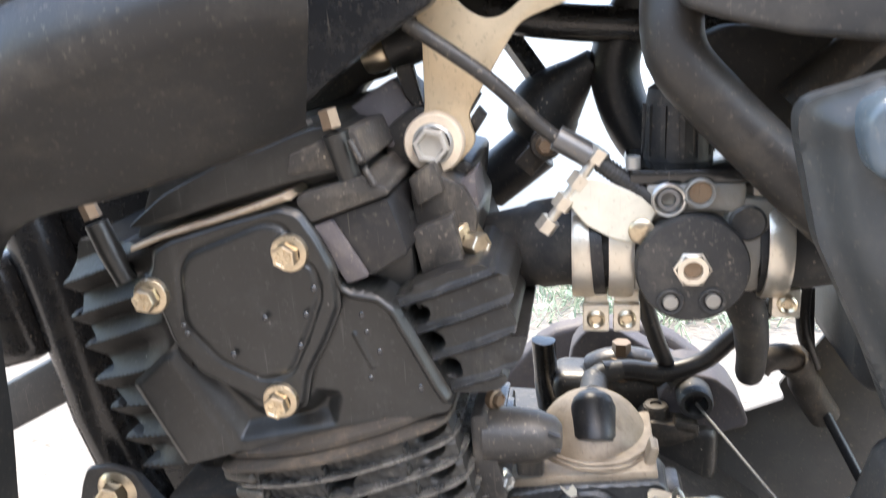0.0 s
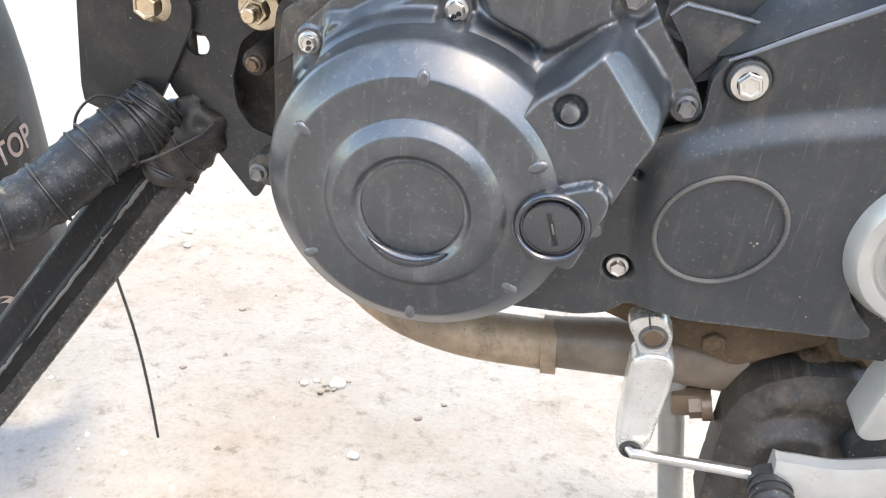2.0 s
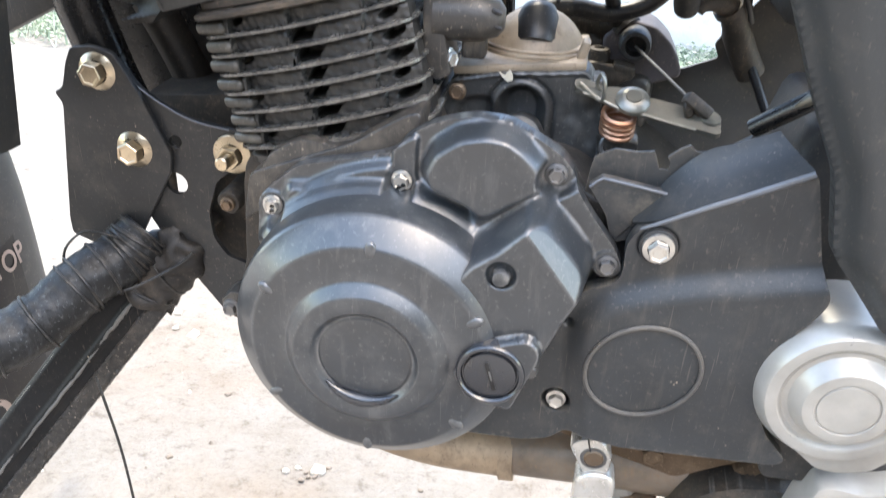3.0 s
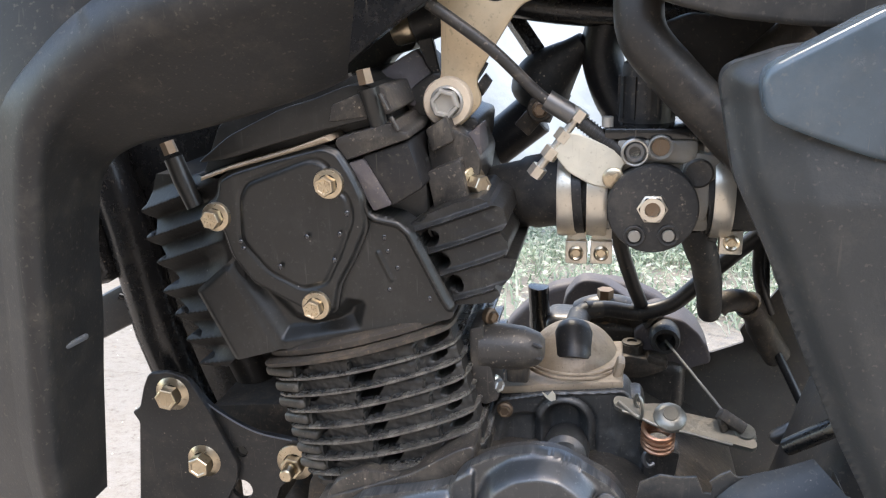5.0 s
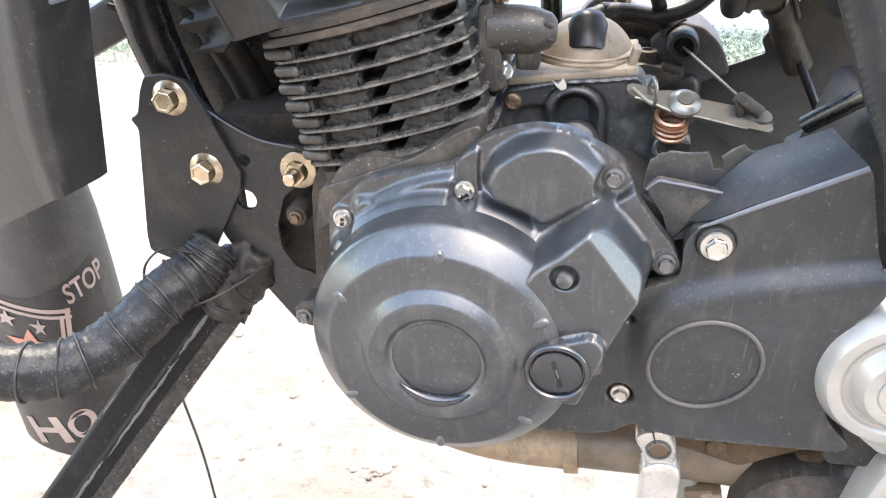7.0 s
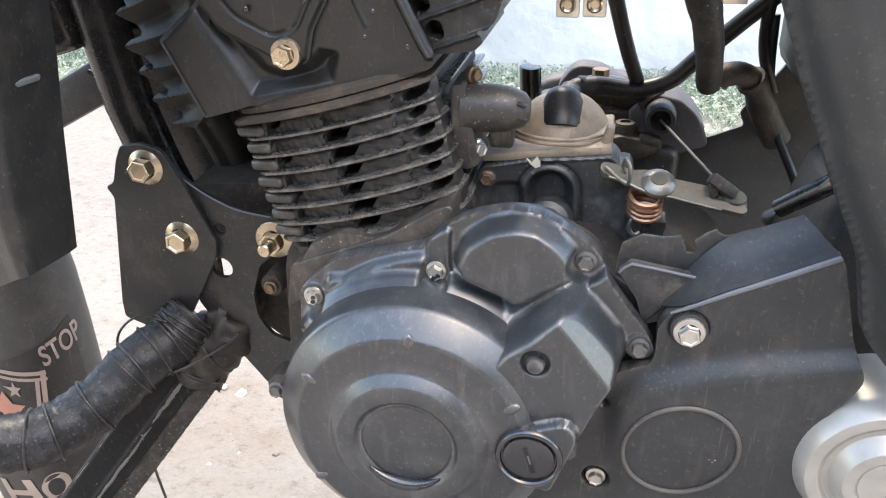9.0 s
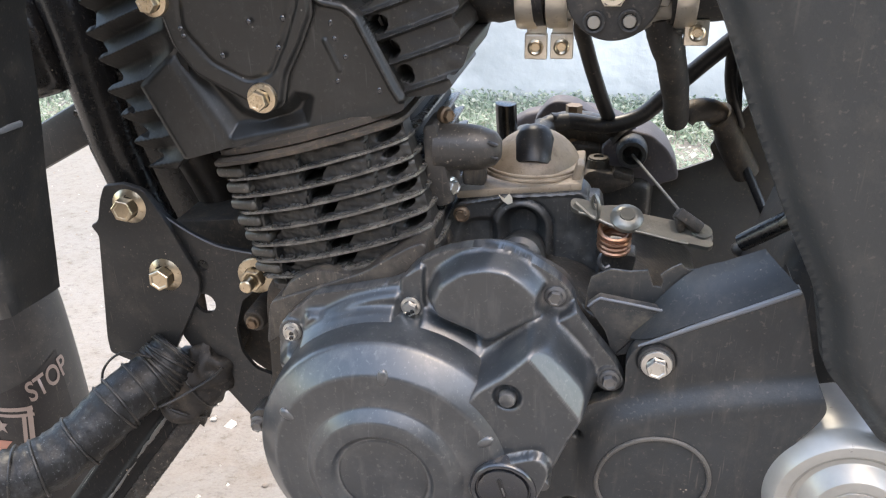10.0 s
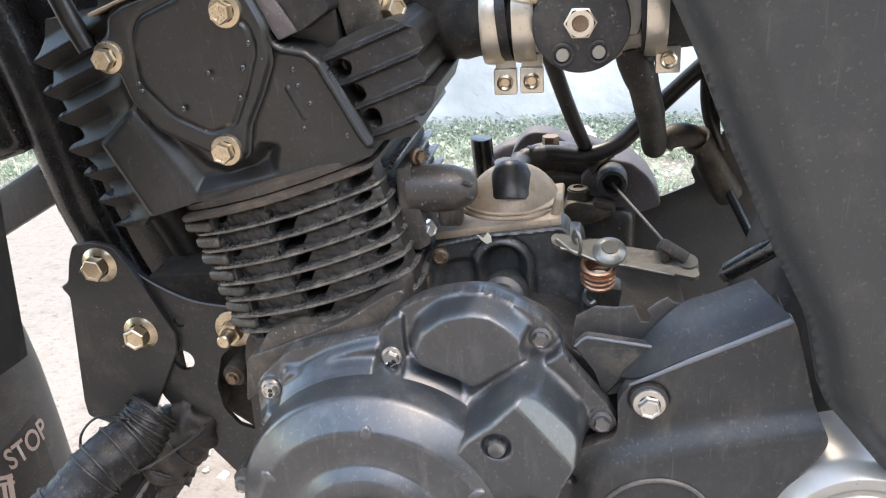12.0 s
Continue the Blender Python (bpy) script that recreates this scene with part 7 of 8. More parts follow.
# ---- body panels ----
def build_panels():
    # lower edge, crest and outer rim of the shroud, from its foot up and round to its rear end
    low = flow([(-0.2600, 0.062, 0.5552), (-0.2513, 0.062, 0.6180), (-0.2461, 0.062, 0.6551), (-0.2384, 0.062, 0.7034), (-0.2314, 0.062, 0.7648), (-0.2180, 0.062, 0.8070), (-0.1890, 0.062, 0.8260), (-0.1400, 0.062, 0.8370), (-0.0970, 0.062, 0.8480), (-0.0620, 0.066, 0.8590), (-0.0419, 0.072, 0.8677)], 8)
    crest = flow([(-0.2450, 0.004, 0.5690), (-0.2440, 0.0, 0.6150), (-0.2400, 0.0, 0.655), (-0.2330, 0.0, 0.710), (-0.2230, 0.0, 0.790), (-0.2080, 0.0, 0.842), (-0.1760, 0.0, 0.8740), (-0.1340, 0.0, 0.8997), (-0.0950, 0.0, 0.9110), (-0.0500, 0.004, 0.9205), (-0.0125, 0.010, 0.9220)], 8)
    outer = flow([(-0.42, 0.09, 0.472), (-0.46, 0.10, 0.56), (-0.48, 0.10, 0.64), (-0.48, 0.10, 0.74), (-0.48, 0.10, 0.88), (-0.42, 0.07, 0.96), (-0.30, 0.045, 0.99), (-0.17, 0.035, 0.99), (-0.10, 0.035, 0.99), (-0.05, 0.035, 0.99), (-0.02, 0.04, 0.99)], 8)
    bm, upper = bm_new(), bm_new()
    rows = []
    for i, (a, b, c) in enumerate(zip(low, crest, outer)):
        out, back = (c - b).normalized(), (a - b).normalized()
        top = min(1.0, max(0.0, (i - 40) / 12))
        step = b + out * 0.030 + Vector((0, 0.016 * top, 0))
        rows.append(([a + Vector((0, 0.010, 0)), a + Vector((0, 0.002, 0)), a + (b - a) * 0.04, a + (b - a) * 0.35, a + (b - a) * 0.65] + [b + back * r for r in (0.014, 0.008)] + [b + (back + out) * 0.0028] + [b + out * r for r in (0.008, 0.014, 0.026)] + [step], [step, b + (c - b) * 0.5 + Vector((0, -0.006 + 0.012 * top, 0)), c]))
    for mesh, which in ((bm, 0), (upper, 1)):
        grid = [[mesh.verts.new(p) for p in r[which]] for r in rows]
        for r0, r1 in zip(grid, grid[1:]):
            for j in range(len(r0) - 1):
                mesh.faces.new((r0[j], r1[j], r1[j + 1], r0[j + 1]))
        bmesh.ops.recalc_face_normals(mesh, faces=mesh.faces[:])
        bmesh.ops.solidify(mesh, geom=mesh.faces[:], thickness=-0.0025)
    shroud = part("front_shroud", bm, M["shroud"], bike, "dark grey plastic tank shroud", 60)
    part("upper_skin", upper, M["shroud"], shroud, "recessed upper skin of the shroud", 60)
    # clip notch on its inner wall, in the pale colour of its highlight
    bm = slab(bm_new(), pose(-0.2355, 0.030, 0.694, 0, 20, -8), (0.003, 0.034, 0.0045), 0.0012)
    part("clip_notch", bm, M["edge"], shroud)
    rp = fillet([(0.215, 0.8815), (0.2056, 0.880), (0.1800, 0.871), (0.1765, 0.863), (0.1800, 0.845), (0.1865, 0.810), (0.2107, 0.7593), (0.2303, 0.7100), (0.2580, 0.6480), (0.2800, 0.6050), (0.2925, 0.5540), (0.3065, 0.5380), (0.3315, 0.5082), (0.42, 0.49), (0.46, 0.60), (0.46, 0.895)], 0.006)
    def rheight(X, Z):
        d = sdf(rp, X, Z)
        h = 0.016 * bulge(d + 0.008, 0.014)
        crest = (X - 0.232) + (Z - 0.70) * 0.36
        return 0.056 - 0.7 * h - 0.012 * np.clip(crest / 0.03, 0, 1) + 0.012 * np.clip((Z - 0.80) / 0.05, 0, 1)
    part("side_panel", relief(bm_new(), rp, rheight, 0.0024, 0.014), M["panel"], bike, "dark grey plastic side panel, scuffed", 60)
    tank = fillet([(0.1955, 0.8709), (0.1935, 0.8600), (0.1985, 0.8440), (0.2223, 0.8345), (0.2518, 0.8240), (0.46, 0.795), (0.46, 0.93), (0.25, 0.90)], 0.006)
    part("tank_panel", prism(bm_new(), tank, 0.034, 0.06, 0.006, 3), M["blue"], bike, "blue-grey painted panel above the side panel")
    # frame rail and dark spaces behind the panels
    bm = bm_new()
    tube(bm, flow([(0.140, 0.19, 0.965), (0.1340, 0.165, 0.920), (0.1360, 0.156, 0.8850), (0.1576, 0.155, 0.8577), (0.1816, 0.155, 0.8330), (0.2029, 0.155, 0.8110), (0.245, 0.155, 0.770)], 5), 0.0165, 22)
    for at in ((0.1700, 0.1395, 0.8433), (0.2000, 0.1395, 0.8135)):
        lathe(bm, [(0.0042, at[1] + 0.004), (0.0042, at[1] - 0.0008), (0.003, at[1] - 0.001), (0.0024, at[1] + 0.002), (0, at[1] + 0.002)], at[0], at[2], 16)
    part("frame_rail", bm, M["raildust"], bike, "dusty black frame rail")
    bm = bm_new()
    tube(bm, flow([(-0.08, 0.28, 0.940), (-0.0054, 0.28, 0.9175), (0.06, 0.28, 0.9020), (0.1419, 0.28, 0.8950), (0.24, 0.28, 0.895)], 5), 0.0125, 16)
    part("top_rail", bm, M["frame"], bike)
    cover = fillet([(0.1329, 0.950), (0.1348, 0.9095), (0.1579, 0.9014), (0.1863, 0.8936), (0.2291, 0.8880), (0.42, 0.88), (0.42, 0.98)], 0.006)
    part("seat_fairing", prism(bm_new(), cover, 0.120, 0.16, 0.008, 3), M["guardmud"], bike, "grey plastic edge below the seat")
    bm = bm_new()
    tube(bm, flow([(0.205, 0.20, 0.850), (0.2245, 0.198, 0.8685), (0.245, 0.195, 0.888)], 4), 0.0125, 16)
    part("seat_stay", bm, M["muddy"], bike, "tan dusty seat stay")
    inside = fillet([(0.1516, 0.8880), (0.1717, 0.8955), (0.2056, 0.8920), (0.42, 0.89), (0.42, 0.76), (0.235, 0.76), (0.2195, 0.79), (0.183, 0.822), (0.158, 0.852)], 0.005)
    part("inner_cover", prism(bm_new(), inside, 0.215, 0.24, 0.006, 2), M["raildust"], bike, "dusty dark inner cover under the seat")
    bm = bm_new()
    slab(bm, pose(0.335, 0.31, 0.76, 0, 0, 0), (0.13, 0.14, 0.24), 0.02, 3)
    part("airbox", bm, M["dim"], bike, "black airbox behind the side panel")
    bm = bm_new()
    slab(bm, pose(-0.02, 0.27, 1.0, 0, -8), (0.5, 0.26, 0.13), 0.05, 4)
    part("fuel_tank", bm, M["frame"], bike, "dark underside of the fuel tank")
    bm = bm_new()
    slab(bm, pose(0.30, 0.27, 1.0), (0.3, 0.24, 0.12), 0.04, 3)
    part("seat_base", bm, M["dim"], bike)
    out = fillet([(0.12, 0.50), (0.1304, 0.5132), (0.1621, 0.5484), (0.1825, 0.5626), (0.2120, 0.5745), (0.2206, 0.5760), (0.2495, 0.5885), (0.2440, 0.6005), (0.2515, 0.6130), (0.2680, 0.6330), (0.30, 0.68), (0.37, 0.68), (0.37, 0.44), (0.24, 0.44), (0.15, 0.46)], 0.003)
    part("inner_guard", prism(bm_new(), out, 0.345, 0.3485), M["duskplastic"], bike, "dark plastic guard behind the clutch arm")
    bm = bm_new()
    tube(bm, flow([(0.259, 0.335, 0.690), (0.262, 0.333, 0.640), (0.270, 0.325, 0.600), (0.287, 0.31, 0.565), (0.310, 0.29, 0.52)], 4), 0.0040, 10)
    part("wiring", bm, M["hose"], bike)
    bm = bm_new()
    slab(bm, pose(0.288, 0.262, 0.549, 0, -36), (0.06, 0.012, 0.014), 0.005, 3)
    part("rear_lever", bm, M["dull"], bike, "dull dark lever behind the panel")
    bm = bm_new()
    slab(bm, pose(0.31, 0.2, 0.52, 0, 15), (0.09, 0.12, 0.17), 0.015, 3)
    part("frame_pivot", bm, M["dim"], bike)


# ---- front mudguard with its sticker ----
def build_mudguard():
    bm = bm_new()
    rows = [(0.56, 0.020), (0.505, 0.035), (0.46, 0.045), (0.415, 0.051), (0.37, 0.055), (0.33, 0.0565), (0.29, 0.0575), (0.24, 0.058), (0.18, 0.058), (0.12, 0.057), (0.08, 0.0565), (0.043, 0.056)]
    def reach(a, z):
        """How far forward the guard spreads towards its lower end."""
        return 1.0 if math.cos(a) > 0 else 1.0 + 1.2 * min(1.0, max(0.0, (0.40 - z) / 0.16))
    grid = []
    for z, r in rows:
        grid.append([bm.verts.new((-0.532 + r * math.cos(a) * reach(a, z), 0.305 - 0.11 * math.sin(a) * (r / 0.1), z)) for a in [radians(-60 + 240 * k / 40) for k in range(41)]])
    for a, b in zip(grid, grid[1:]):
        for k in range(40):
            bm.faces.new((a[k], b[k], b[k + 1], a[k + 1]))
    bmesh.ops.recalc_face_normals(bm, faces=bm.faces[:])
    guard = part("front_mudguard", bm, M["guardmud"], bike, "rounded black plastic front mudguard", 60)
    def on(a, z, lift=0.0012):
        r = np.interp(-z, [-q[0] for q in rows], [q[1] for q in rows])
        return Vector((-0.532 + (r + lift) * math.cos(a) * reach(a, z), 0.305 - 0.11 * math.sin(a) * (r / 0.1) - lift, z))
    def patch(pts, mat, name, lift, label=""):
        """A flat print wrapped on the mudguard: outline in degrees round it and height."""
        cut = bm_new()
        n = 10
        lo, hi = pts[: len(pts) // 2], pts[len(pts) // 2 :][::-1]
        for (p, q), (u, v) in zip(zip(lo, lo[1:]), zip(hi, hi[1:])):
            rows2 = []
            for i in range(n + 1):
                s = i / n
                a0, z0 = lin(p[0], q[0], s), lin(p[1], q[1], s)
                a1, z1 = lin(u[0], v[0], s), lin(u[1], v[1], s)
                rows2.append([cut.verts.new(on(radians(lin(a0, a1, j / 3)), lin(z0, z1, j / 3), lift)) for j in range(4)])
            for c, e in zip(rows2, rows2[1:]):
                for j in range(3):
                    cut.faces.new((c[j], c[j + 1], e[j + 1], e[j]))
        bmesh.ops.remove_doubles(cut, verts=cut.verts[:], dist=0.0002)
        bmesh.ops.recalc_face_normals(cut, faces=cut.faces[:])
        return part(name, cut, mat, guard, label, 60)
    field = patch([(125, 0.292), (95, 0.295), (50, 0.312), (8, 0.334), (4, 0.046), (50, 0.046), (95, 0.046), (125, 0.046)], M["sticker"], "sticker", 0.0006, "black sticker with a pink shield and stars")
    for off, wide in ((0.0, 0.0054), (0.0090, 0.0044)):
        patch([(124, 0.288 - off), (49, 0.278 - off), (49, 0.278 - off - wide), (124, 0.288 - off - wide)], M["pink"], "shield_line", 0.0012)
        patch([(49 + off * 900, 0.279 - off), (59 + off * 900, 0.20), (59 + off * 900 + wide * 1000, 0.20), (49 + off * 900 + wide * 1000, 0.279 - off)], M["pink"], "shield_line", 0.0012)
    def star(a, z, s, mat):
        cut = bm_new()
        c = cut.verts.new(on(radians(a), z, 0.0015))
        ring = []
        for k in range(10):
            r = s if k % 2 == 0 else s * 0.42
            t = math.tau * k / 10 + math.pi / 2
            ring.append(cut.verts.new(on(radians(a) - r * math.cos(t) / 0.08, z + r * math.sin(t), 0.0015)))
        for k in range(10):
            cut.faces.new((c, ring[k], ring[(k + 1) % 10]))
        bmesh.ops.recalc_face_normals(cut, faces=cut.faces[:])
        part("star", cut, mat, guard)
    star(87, 0.2560, 0.0125, M["pink"])
    star(112, 0.2615, 0.0125, M["pink"])
    star(97, 0.226, 0.026, M["red"])
    def letters(text, a, z, size, lean, wide=1.0, heavy=0.018, turn=0.1):
        curve = bpy.data.curves.new("lettering", "FONT")
        curve.body, curve.size, curve.align_x, curve.offset = text, size, "LEFT", size * heavy
        tmp = bpy.data.objects.new("lettering", curve)
        scene.collection.objects.link(tmp)
        bpy.context.view_layer.update()
        me = bpy.data.meshes.new_from_object(tmp.evaluated_get(bpy.context.evaluated_depsgraph_get()))
        bpy.data.objects.remove(tmp)
        for v in me.vertices:
            x, y = v.co.x * wide, v.co.y
            x, y = x * math.cos(lean) - y * math.sin(lean), x * math.sin(lean) + y * math.cos(lean)
            v.co = on(radians(a) - x / turn, z + y, 0.0014)
        me.materials.append(M["pink"])
        part("lettering", me, None, guard)
    letters("STOP", 49, 0.283, 0.037, 0.20)
    letters("HO", 122, 0.054, 0.057, 0.33, 1.55, 0.03, 0.105)


# ---- exhaust, gear pedal, footrest ----
def build_lower():
    bm = bm_new()
    tube(bm, flow([(-0.11, 0.21, 0.34), (-0.075, 0.19, 0.285), (-0.03, 0.175, 0.258), (0.03, 0.17, 0.246), (0.10, 0.168, 0.2475)], 5), 0.0225, 26)
    ex = part("exhaust_pipe", bm, M["exhaust"], bike, "stained brown exhaust pipe under the engine")
    bm = bm_new()
    tube(bm, [(0.10, 0.168, 0.2475), (0.113, 0.168, 0.2485)], 0.026, 26)
    part("joint_ring", bm, M["exhaust"], ex)
    bm = bm_new()
    tube(bm, [(0.11, 0.168, 0.2520), (0.2, 0.165, 0.264), (0.30, 0.16, 0.272), (0.42, 0.16, 0.29)], [0.0225, 0.0265, 0.0295, 0.031], 26)
    part("rear_pipe", bm, M["exhdark"], ex, "dark rear length of pipe")
    bm = bm_new()
    tube(bm, flow([(0.255, 0.150, 0.268), (0.285, 0.148, 0.285), (0.315, 0.145, 0.305), (0.34, 0.145, 0.325)], 6), [0.012 + 0.0006 * k for k in range(19)], 18, wobble=0.5)
    part("mud_shelf", bm, M["mud"], ex, "caked brown mud on the pipe bracket")
    bolt("rusty", 0.2292, 0.13, 0.3104, ex, 20, "rusty bolt caked with mud")
    bm = bm_new()
    slab(bm, pose(0.24, 0.145, 0.317, 0, -10), (0.10, 0.028, 0.026), 0.006, 2)
    part("pipe_bracket", bm, M["mud"], ex, "mud-caked pipe bracket")
    bm = bm_new()
    out = fillet([(0.1, 0.36), (0.14, 0.352), (0.2, 0.35), (0.30, 0.355), (0.31, 0.325), (0.25, 0.29), (0.18, 0.31), (0.12, 0.33)], 0.006)
    part("lower_case", prism(bm, out, 0.125, 0.2, 0.006, 2), M["mud"], bike, "mud-stained underside of the crankcase")
    bm = bm_new()
    tube(bm, [(0.2464, 0.131, 0.6005), (0.2600, 0.1245, 0.6135), (0.2715, 0.119, 0.6245), (0.2850, 0.112, 0.6370)], [0.0062, 0.0066, 0.0066, 0.0066], 10)
    flat = part("lever_bar", bm, M["frame"], bike, "black flat lever bar with a rubbed patch")
    bm = bm_new()
    tube(bm, [(0.2660, 0.1165, 0.6225), (0.2720, 0.1138, 0.6285), (0.2790, 0.110, 0.6350)], [0.0020, 0.0040, 0.0034], 10)
    part("rubbed_patch", bm, M["arm"], flat, "bare worn metal patch")
    # gear pedal
    bm = bm_new()
    lathe(bm, [(0.0, 0.13), (0.0078, 0.13), (0.0078, 0.0785), (0.0068, 0.0775), (0, 0.0775)], 0.1770, 0.3396, 24)
    arm_out = fillet([(0.1571, 0.3473), (0.1633, 0.3545), (0.177, 0.3590), (0.1849, 0.3540), (0.1913, 0.3409), (0.1905, 0.3301), (0.190, 0.318), (0.172, 0.318), (0.1655, 0.3315)], 0.004)
    lever = part("gear_lever", prism(bm_new(), arm_out, 0.079, 0.095, 0.003, 2), M["worn"], bike, "worn chromed gear change crank")
    part("shaft", bm, M["rust"], lever, "rusty gear shaft end")
    bm = bm_new()
    slab(bm, pose(0.1722, 0.0788, 0.3525, 0, -15), (0.0013, 0.0012, 0.013), 0.0003)
    part("clamp_slit", bm, M["dim"], lever)
    bm = bm_new()
    lathe(bm, [(0.0105, 0.0792), (0.0103, 0.0783), (0.0082, 0.0783), (0.0080, 0.0792)], 0.1770, 0.3396, 28)
    part("shaft_ring", bm, M["dull"], lever)
    body = fillet([(0.1651, 0.3202), (0.1759, 0.3274), (0.1906, 0.3270), (0.1973, 0.3181), (0.1977, 0.2982), (0.1950, 0.2673), (0.1934, 0.239), (0.1834, 0.2194), (0.1698, 0.2245), (0.1668, 0.2355), (0.1653, 0.2848)], 0.006)
    part("crank", prism(bm_new(), body, 0.074, 0.096, 0.007, 4), M["worn"], lever, "worn bright crank with chipped plating")
    bm = bm_new()
    lathe(bm, [(0.0085, 0.09), (0.0085, 0.0725), (0.006, 0.0715), (0.0045, 0.074), (0, 0.074)], 0.179, 0.233, 20)
    part("rod_eye", bm, M["rubber"], lever)
    bm = bm_new()
    tube(bm, [(0.177, 0.074, 0.234), (0.1805, 0.068, 0.2345), (0.2, 0.068, 0.2350), (0.245, 0.067, 0.2365), (0.285, 0.064, 0.239)], [0.0036, 0.0042, 0.0042, 0.0044, 0.0046], 12)
    part("link_rod", bm, M["steel"], lever, "thin bright link rod")
    bm = bm_new()
    tube(bm, flow([(0.214, 0.155, 0.262), (0.2165, 0.152, 0.22), (0.2225, 0.15, 0.187), (0.236, 0.15, 0.115), (0.255, 0.145, 0.01)], 4), 0.0115, 18)
    st = part("side_stand", bm, M["alloy"], bike, "greyish steel stand leg")
    bm = bm_new()
    slab(bm, pose(0.228, 0.145, 0.232, 0, -12), (0.030, 0.018, 0.024), 0.004, 2)
    tube(bm, [(0.228, 0.14, 0.230), (0.238, 0.14, 0.2325)], 0.011, 6)
    tube(bm, [(0.238, 0.14, 0.2325), (0.246, 0.14, 0.2345)], 0.0135, 14)
    part("pivot_bolt", bm, M["rust"], st)
    # footrest carrier
    carrier = fillet([(0.2495, 0.14), (0.2500, 0.2107), (0.2505, 0.2535), (0.2560, 0.2734), (0.2710, 0.2930), (0.2942, 0.3050), (0.3309, 0.3100), (0.36, 0.300), (0.36, 0.14)], 0.008)
    belly = fillet([(0.2560, 0.13), (0.2600, 0.2350), (0.2700, 0.2560), (0.2880, 0.2690), (0.3110, 0.2720), (0.3290, 0.2640), (0.3340, 0.13)], 0.010)
    def hide(X, Z):
        q = 0.010 * bulge(sdf(carrier, X, Z) + 0.009, 0.018) + 0.013 * bulge(sdf(belly, X, Z) + 0.004, 0.016)
        lumps = np.array([[noise.noise(Vector((x * 75, 2.0, z * 75))) + 0.5 * noise.noise(Vector((x * 190, 5.0, z * 190))) for x, z in zip(a, b)] for a, b in zip(X, Z)])
        return 0.108 - q - 0.0016 * lumps * (1.3 - bulge(sdf(belly, X, Z), 0.01))
    carry = part("footrest_carrier", relief(bm_new(), carrier, hide, 0.0020, 0.035), M["muddy"], bike, "dark footrest carrier under brown dust", 60)
    bm = bm_new()
    lathe(bm, [(0.0, 0.085), (0.0225, 0.085), (0.0245, 0.089), (0.0250, 0.10), (0.0250, 0.14)], 0.3585, 0.2590, 36)
    part("footrest_rubber", bm, M["rubber"], carry, "round black rubber bush")
    fr = fillet([(0.3195, 0.3050), (0.3251, 0.3413), (0.3319, 0.3687), (0.3405, 0.3716), (0.3619, 0.3693), (0.40, 0.382), (0.43, 0.385), (0.43, 0.33), (0.3890, 0.3050), (0.3758, 0.3124), (0.3622, 0.3130), (0.3482, 0.3084), (0.3348, 0.3008), (0.3260, 0.2995)], 0.005)
    part("footrest_bracket", prism(bm_new(), fr, 0.052, 0.085, 0.010, 2), M["silver"], bike, "silver painted footrest bracket")
    bm = bm_new()
    line = flow([(0.2795, 0.064, 0.2480), (0.2850, 0.062, 0.2490), (0.2950, 0.061, 0.2505), (0.3202, 0.060, 0.2525), (0.3463, 0.060, 0.2605), (0.3706, 0.059, 0.2715), (0.3861, 0.058, 0.2815), (0.43, 0.058, 0.312)], 5)
    top = [(0.0, 0.014), (0.004, 0.0155), (0.009, 0.012), (0.009, -0.024), (-0.008, -0.024), (-0.008, 0.010), (-0.005, 0.0145)]
    rings = [[bm.verts.new(q + Vector((0, dy, dz))) for dy, dz in top] for q in line]
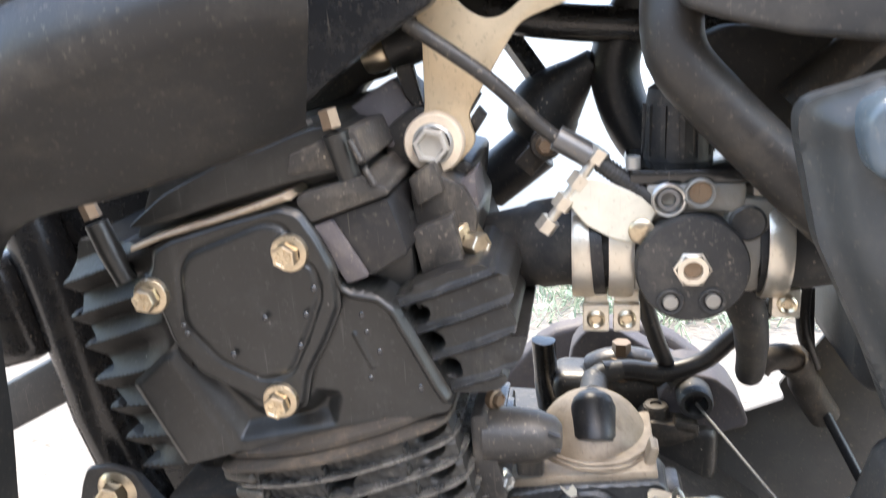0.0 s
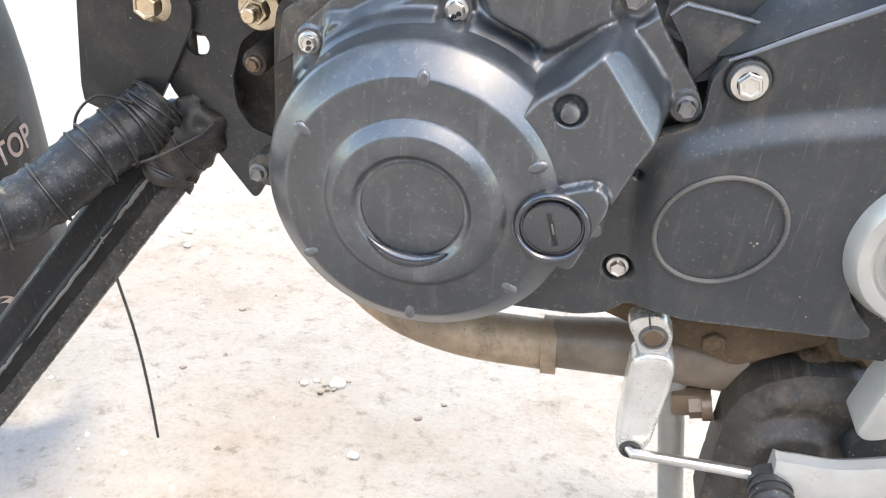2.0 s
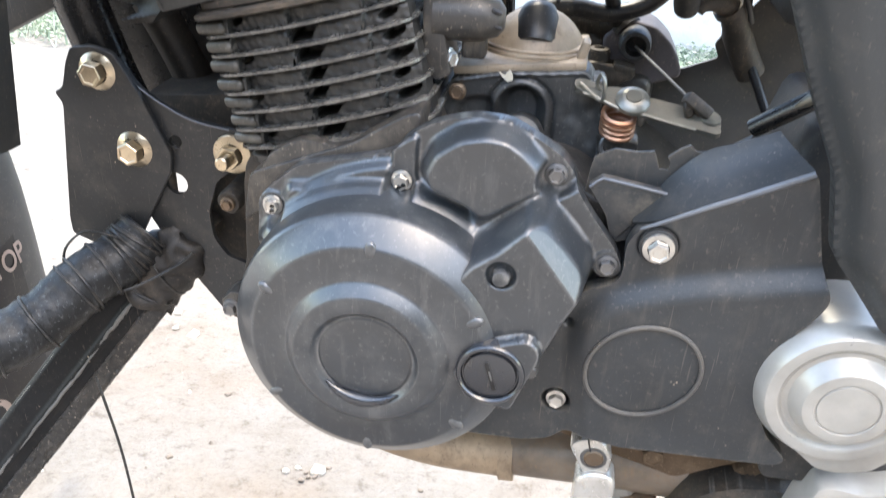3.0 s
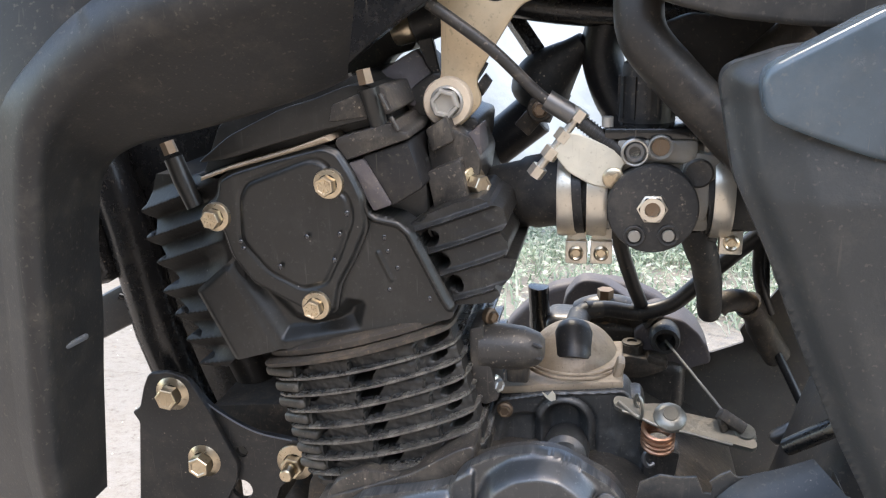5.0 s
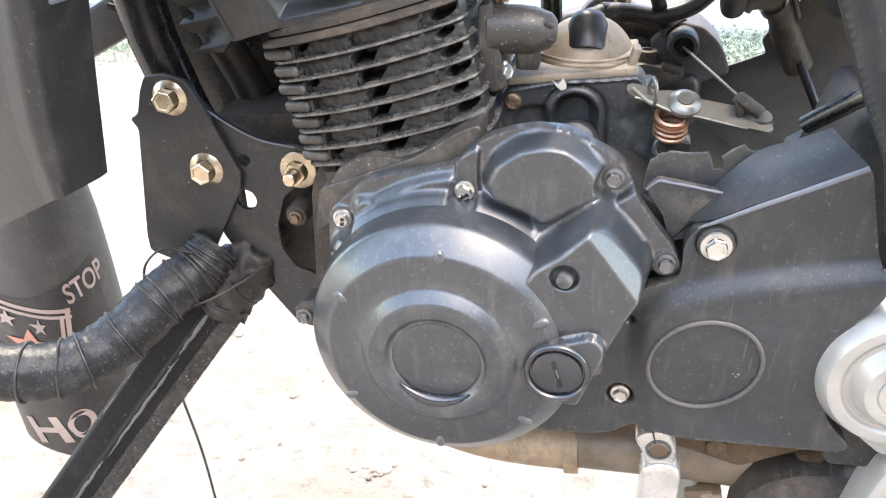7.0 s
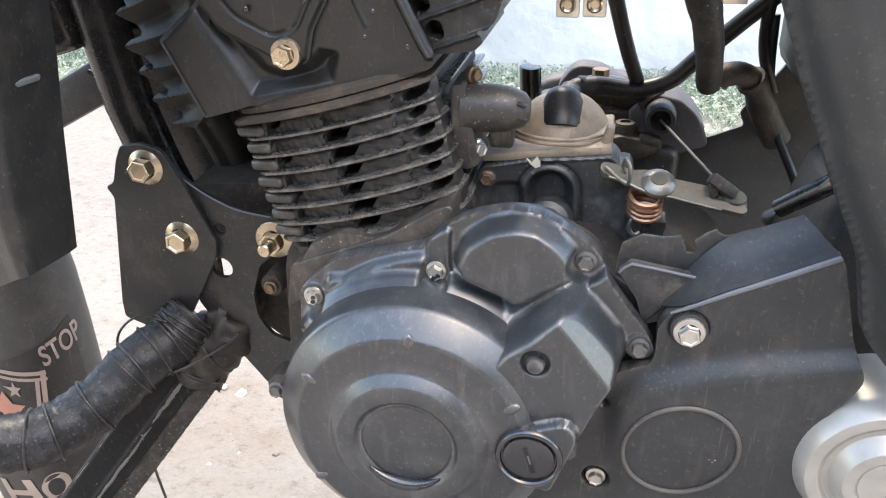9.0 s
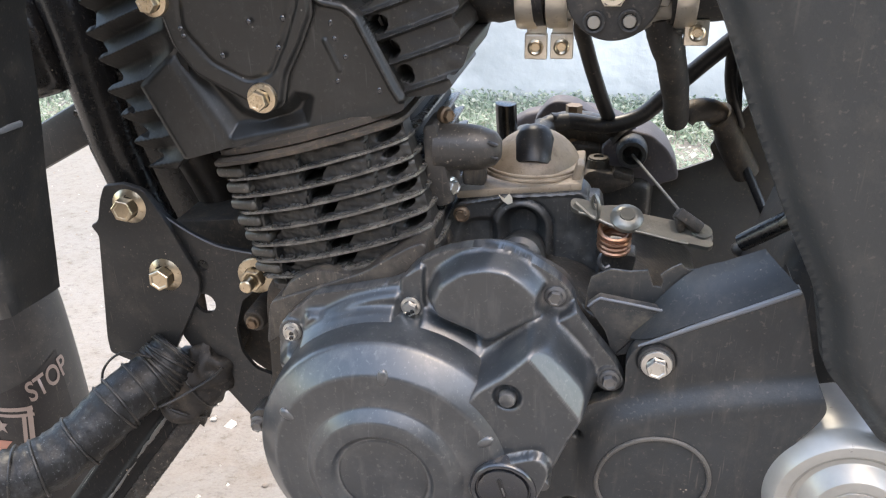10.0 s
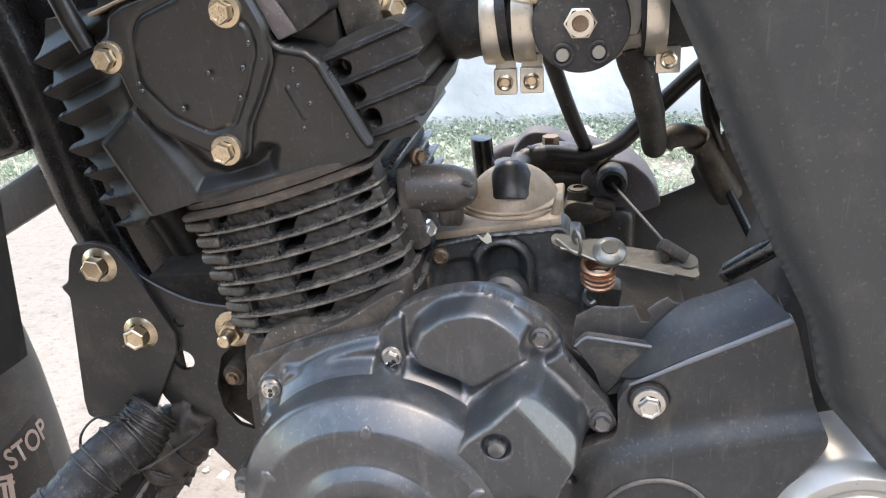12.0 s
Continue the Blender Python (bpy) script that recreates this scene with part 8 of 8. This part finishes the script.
    for r0, r1 in zip(rings, rings[1:]):
        for j in range(len(top)):
            bm.faces.new((r0[j], r0[(j + 1) % len(top)], r1[(j + 1) % len(top)], r1[j]))
    bm.faces.new(rings[0]), bm.faces.new(rings[-1][::-1])
    bmesh.ops.recalc_face_normals(bm, faces=bm.faces[:])
    ped = part("gear_pedal", bm, M["silver"], bike, "silver gear pedal with a black rubber end")
    bm = bm_new()
    tube(bm, [(0.281, 0.038, 0.2365), (0.281, 0.042, 0.2365), (0.281, 0.066, 0.2385)], [0.010, 0.0135, 0.0145], 24)
    for k in range(3):
        tube(bm, [(0.281, 0.043 + 0.007 * k, 0.2367), (0.281, 0.0455 + 0.007 * k, 0.2369)], 0.0158, 24)
    part("rubber_end", bm, M["rubber"], ped)
    # swing arm pivot cap
    x, z = 0.3255, 0.451
    bm = bm_new()
    lathe(bm, [(0.0560, 0.11), (0.0560, 0.062), (0.0552, 0.058), (0.0500, 0.0475), (0.0490, 0.0465), (0.0475, 0.0462), (0.0420, 0.0462), (0.0408, 0.0468), (0.0385, 0.0495), (0.0375, 0.0498), (0.0345, 0.0492), (0.0335, 0.0482), (0.0285, 0.0395), (0.0275, 0.0385), (0.0262, 0.0382), (0.0205, 0.0382), (0.0200, 0.0392), (0.0190, 0.0392), (0.0185, 0.0382), (0, 0.0380)], x, z, 72)
    cap = part("pivot_cap", bm, M["silver"], bike, "silver stepped round pivot cap", 22)
    lower = fillet([(0.2945, 0.4200), (0.2985, 0.4095), (0.305, 0.4012), (0.3238, 0.3860), (0.3386, 0.3843), (0.36, 0.390), (0.385, 0.42), (0.385, 0.47), (0.33, 0.48)], 0.004)
    dark = fillet([(0.290, 0.372), (0.2925, 0.405), (0.31, 0.40), (0.34, 0.40), (0.40, 0.40), (0.40, 0.355), (0.30, 0.35)], 0.006)
    part("pivot_rubber", prism(bm_new(), dark, 0.075, 0.12, 0.006, 2), M["rubber"], cap, "dark rubber under the cap")
    part("cap_skirt", prism(bm_new(), lower, 0.052, 0.11, 0.004, 2), M["silver"], cap)


build_starter()
build_clutch_arm()
build_frame()
build_crash_bars()
build_panels()
build_mudguard()
build_lower()
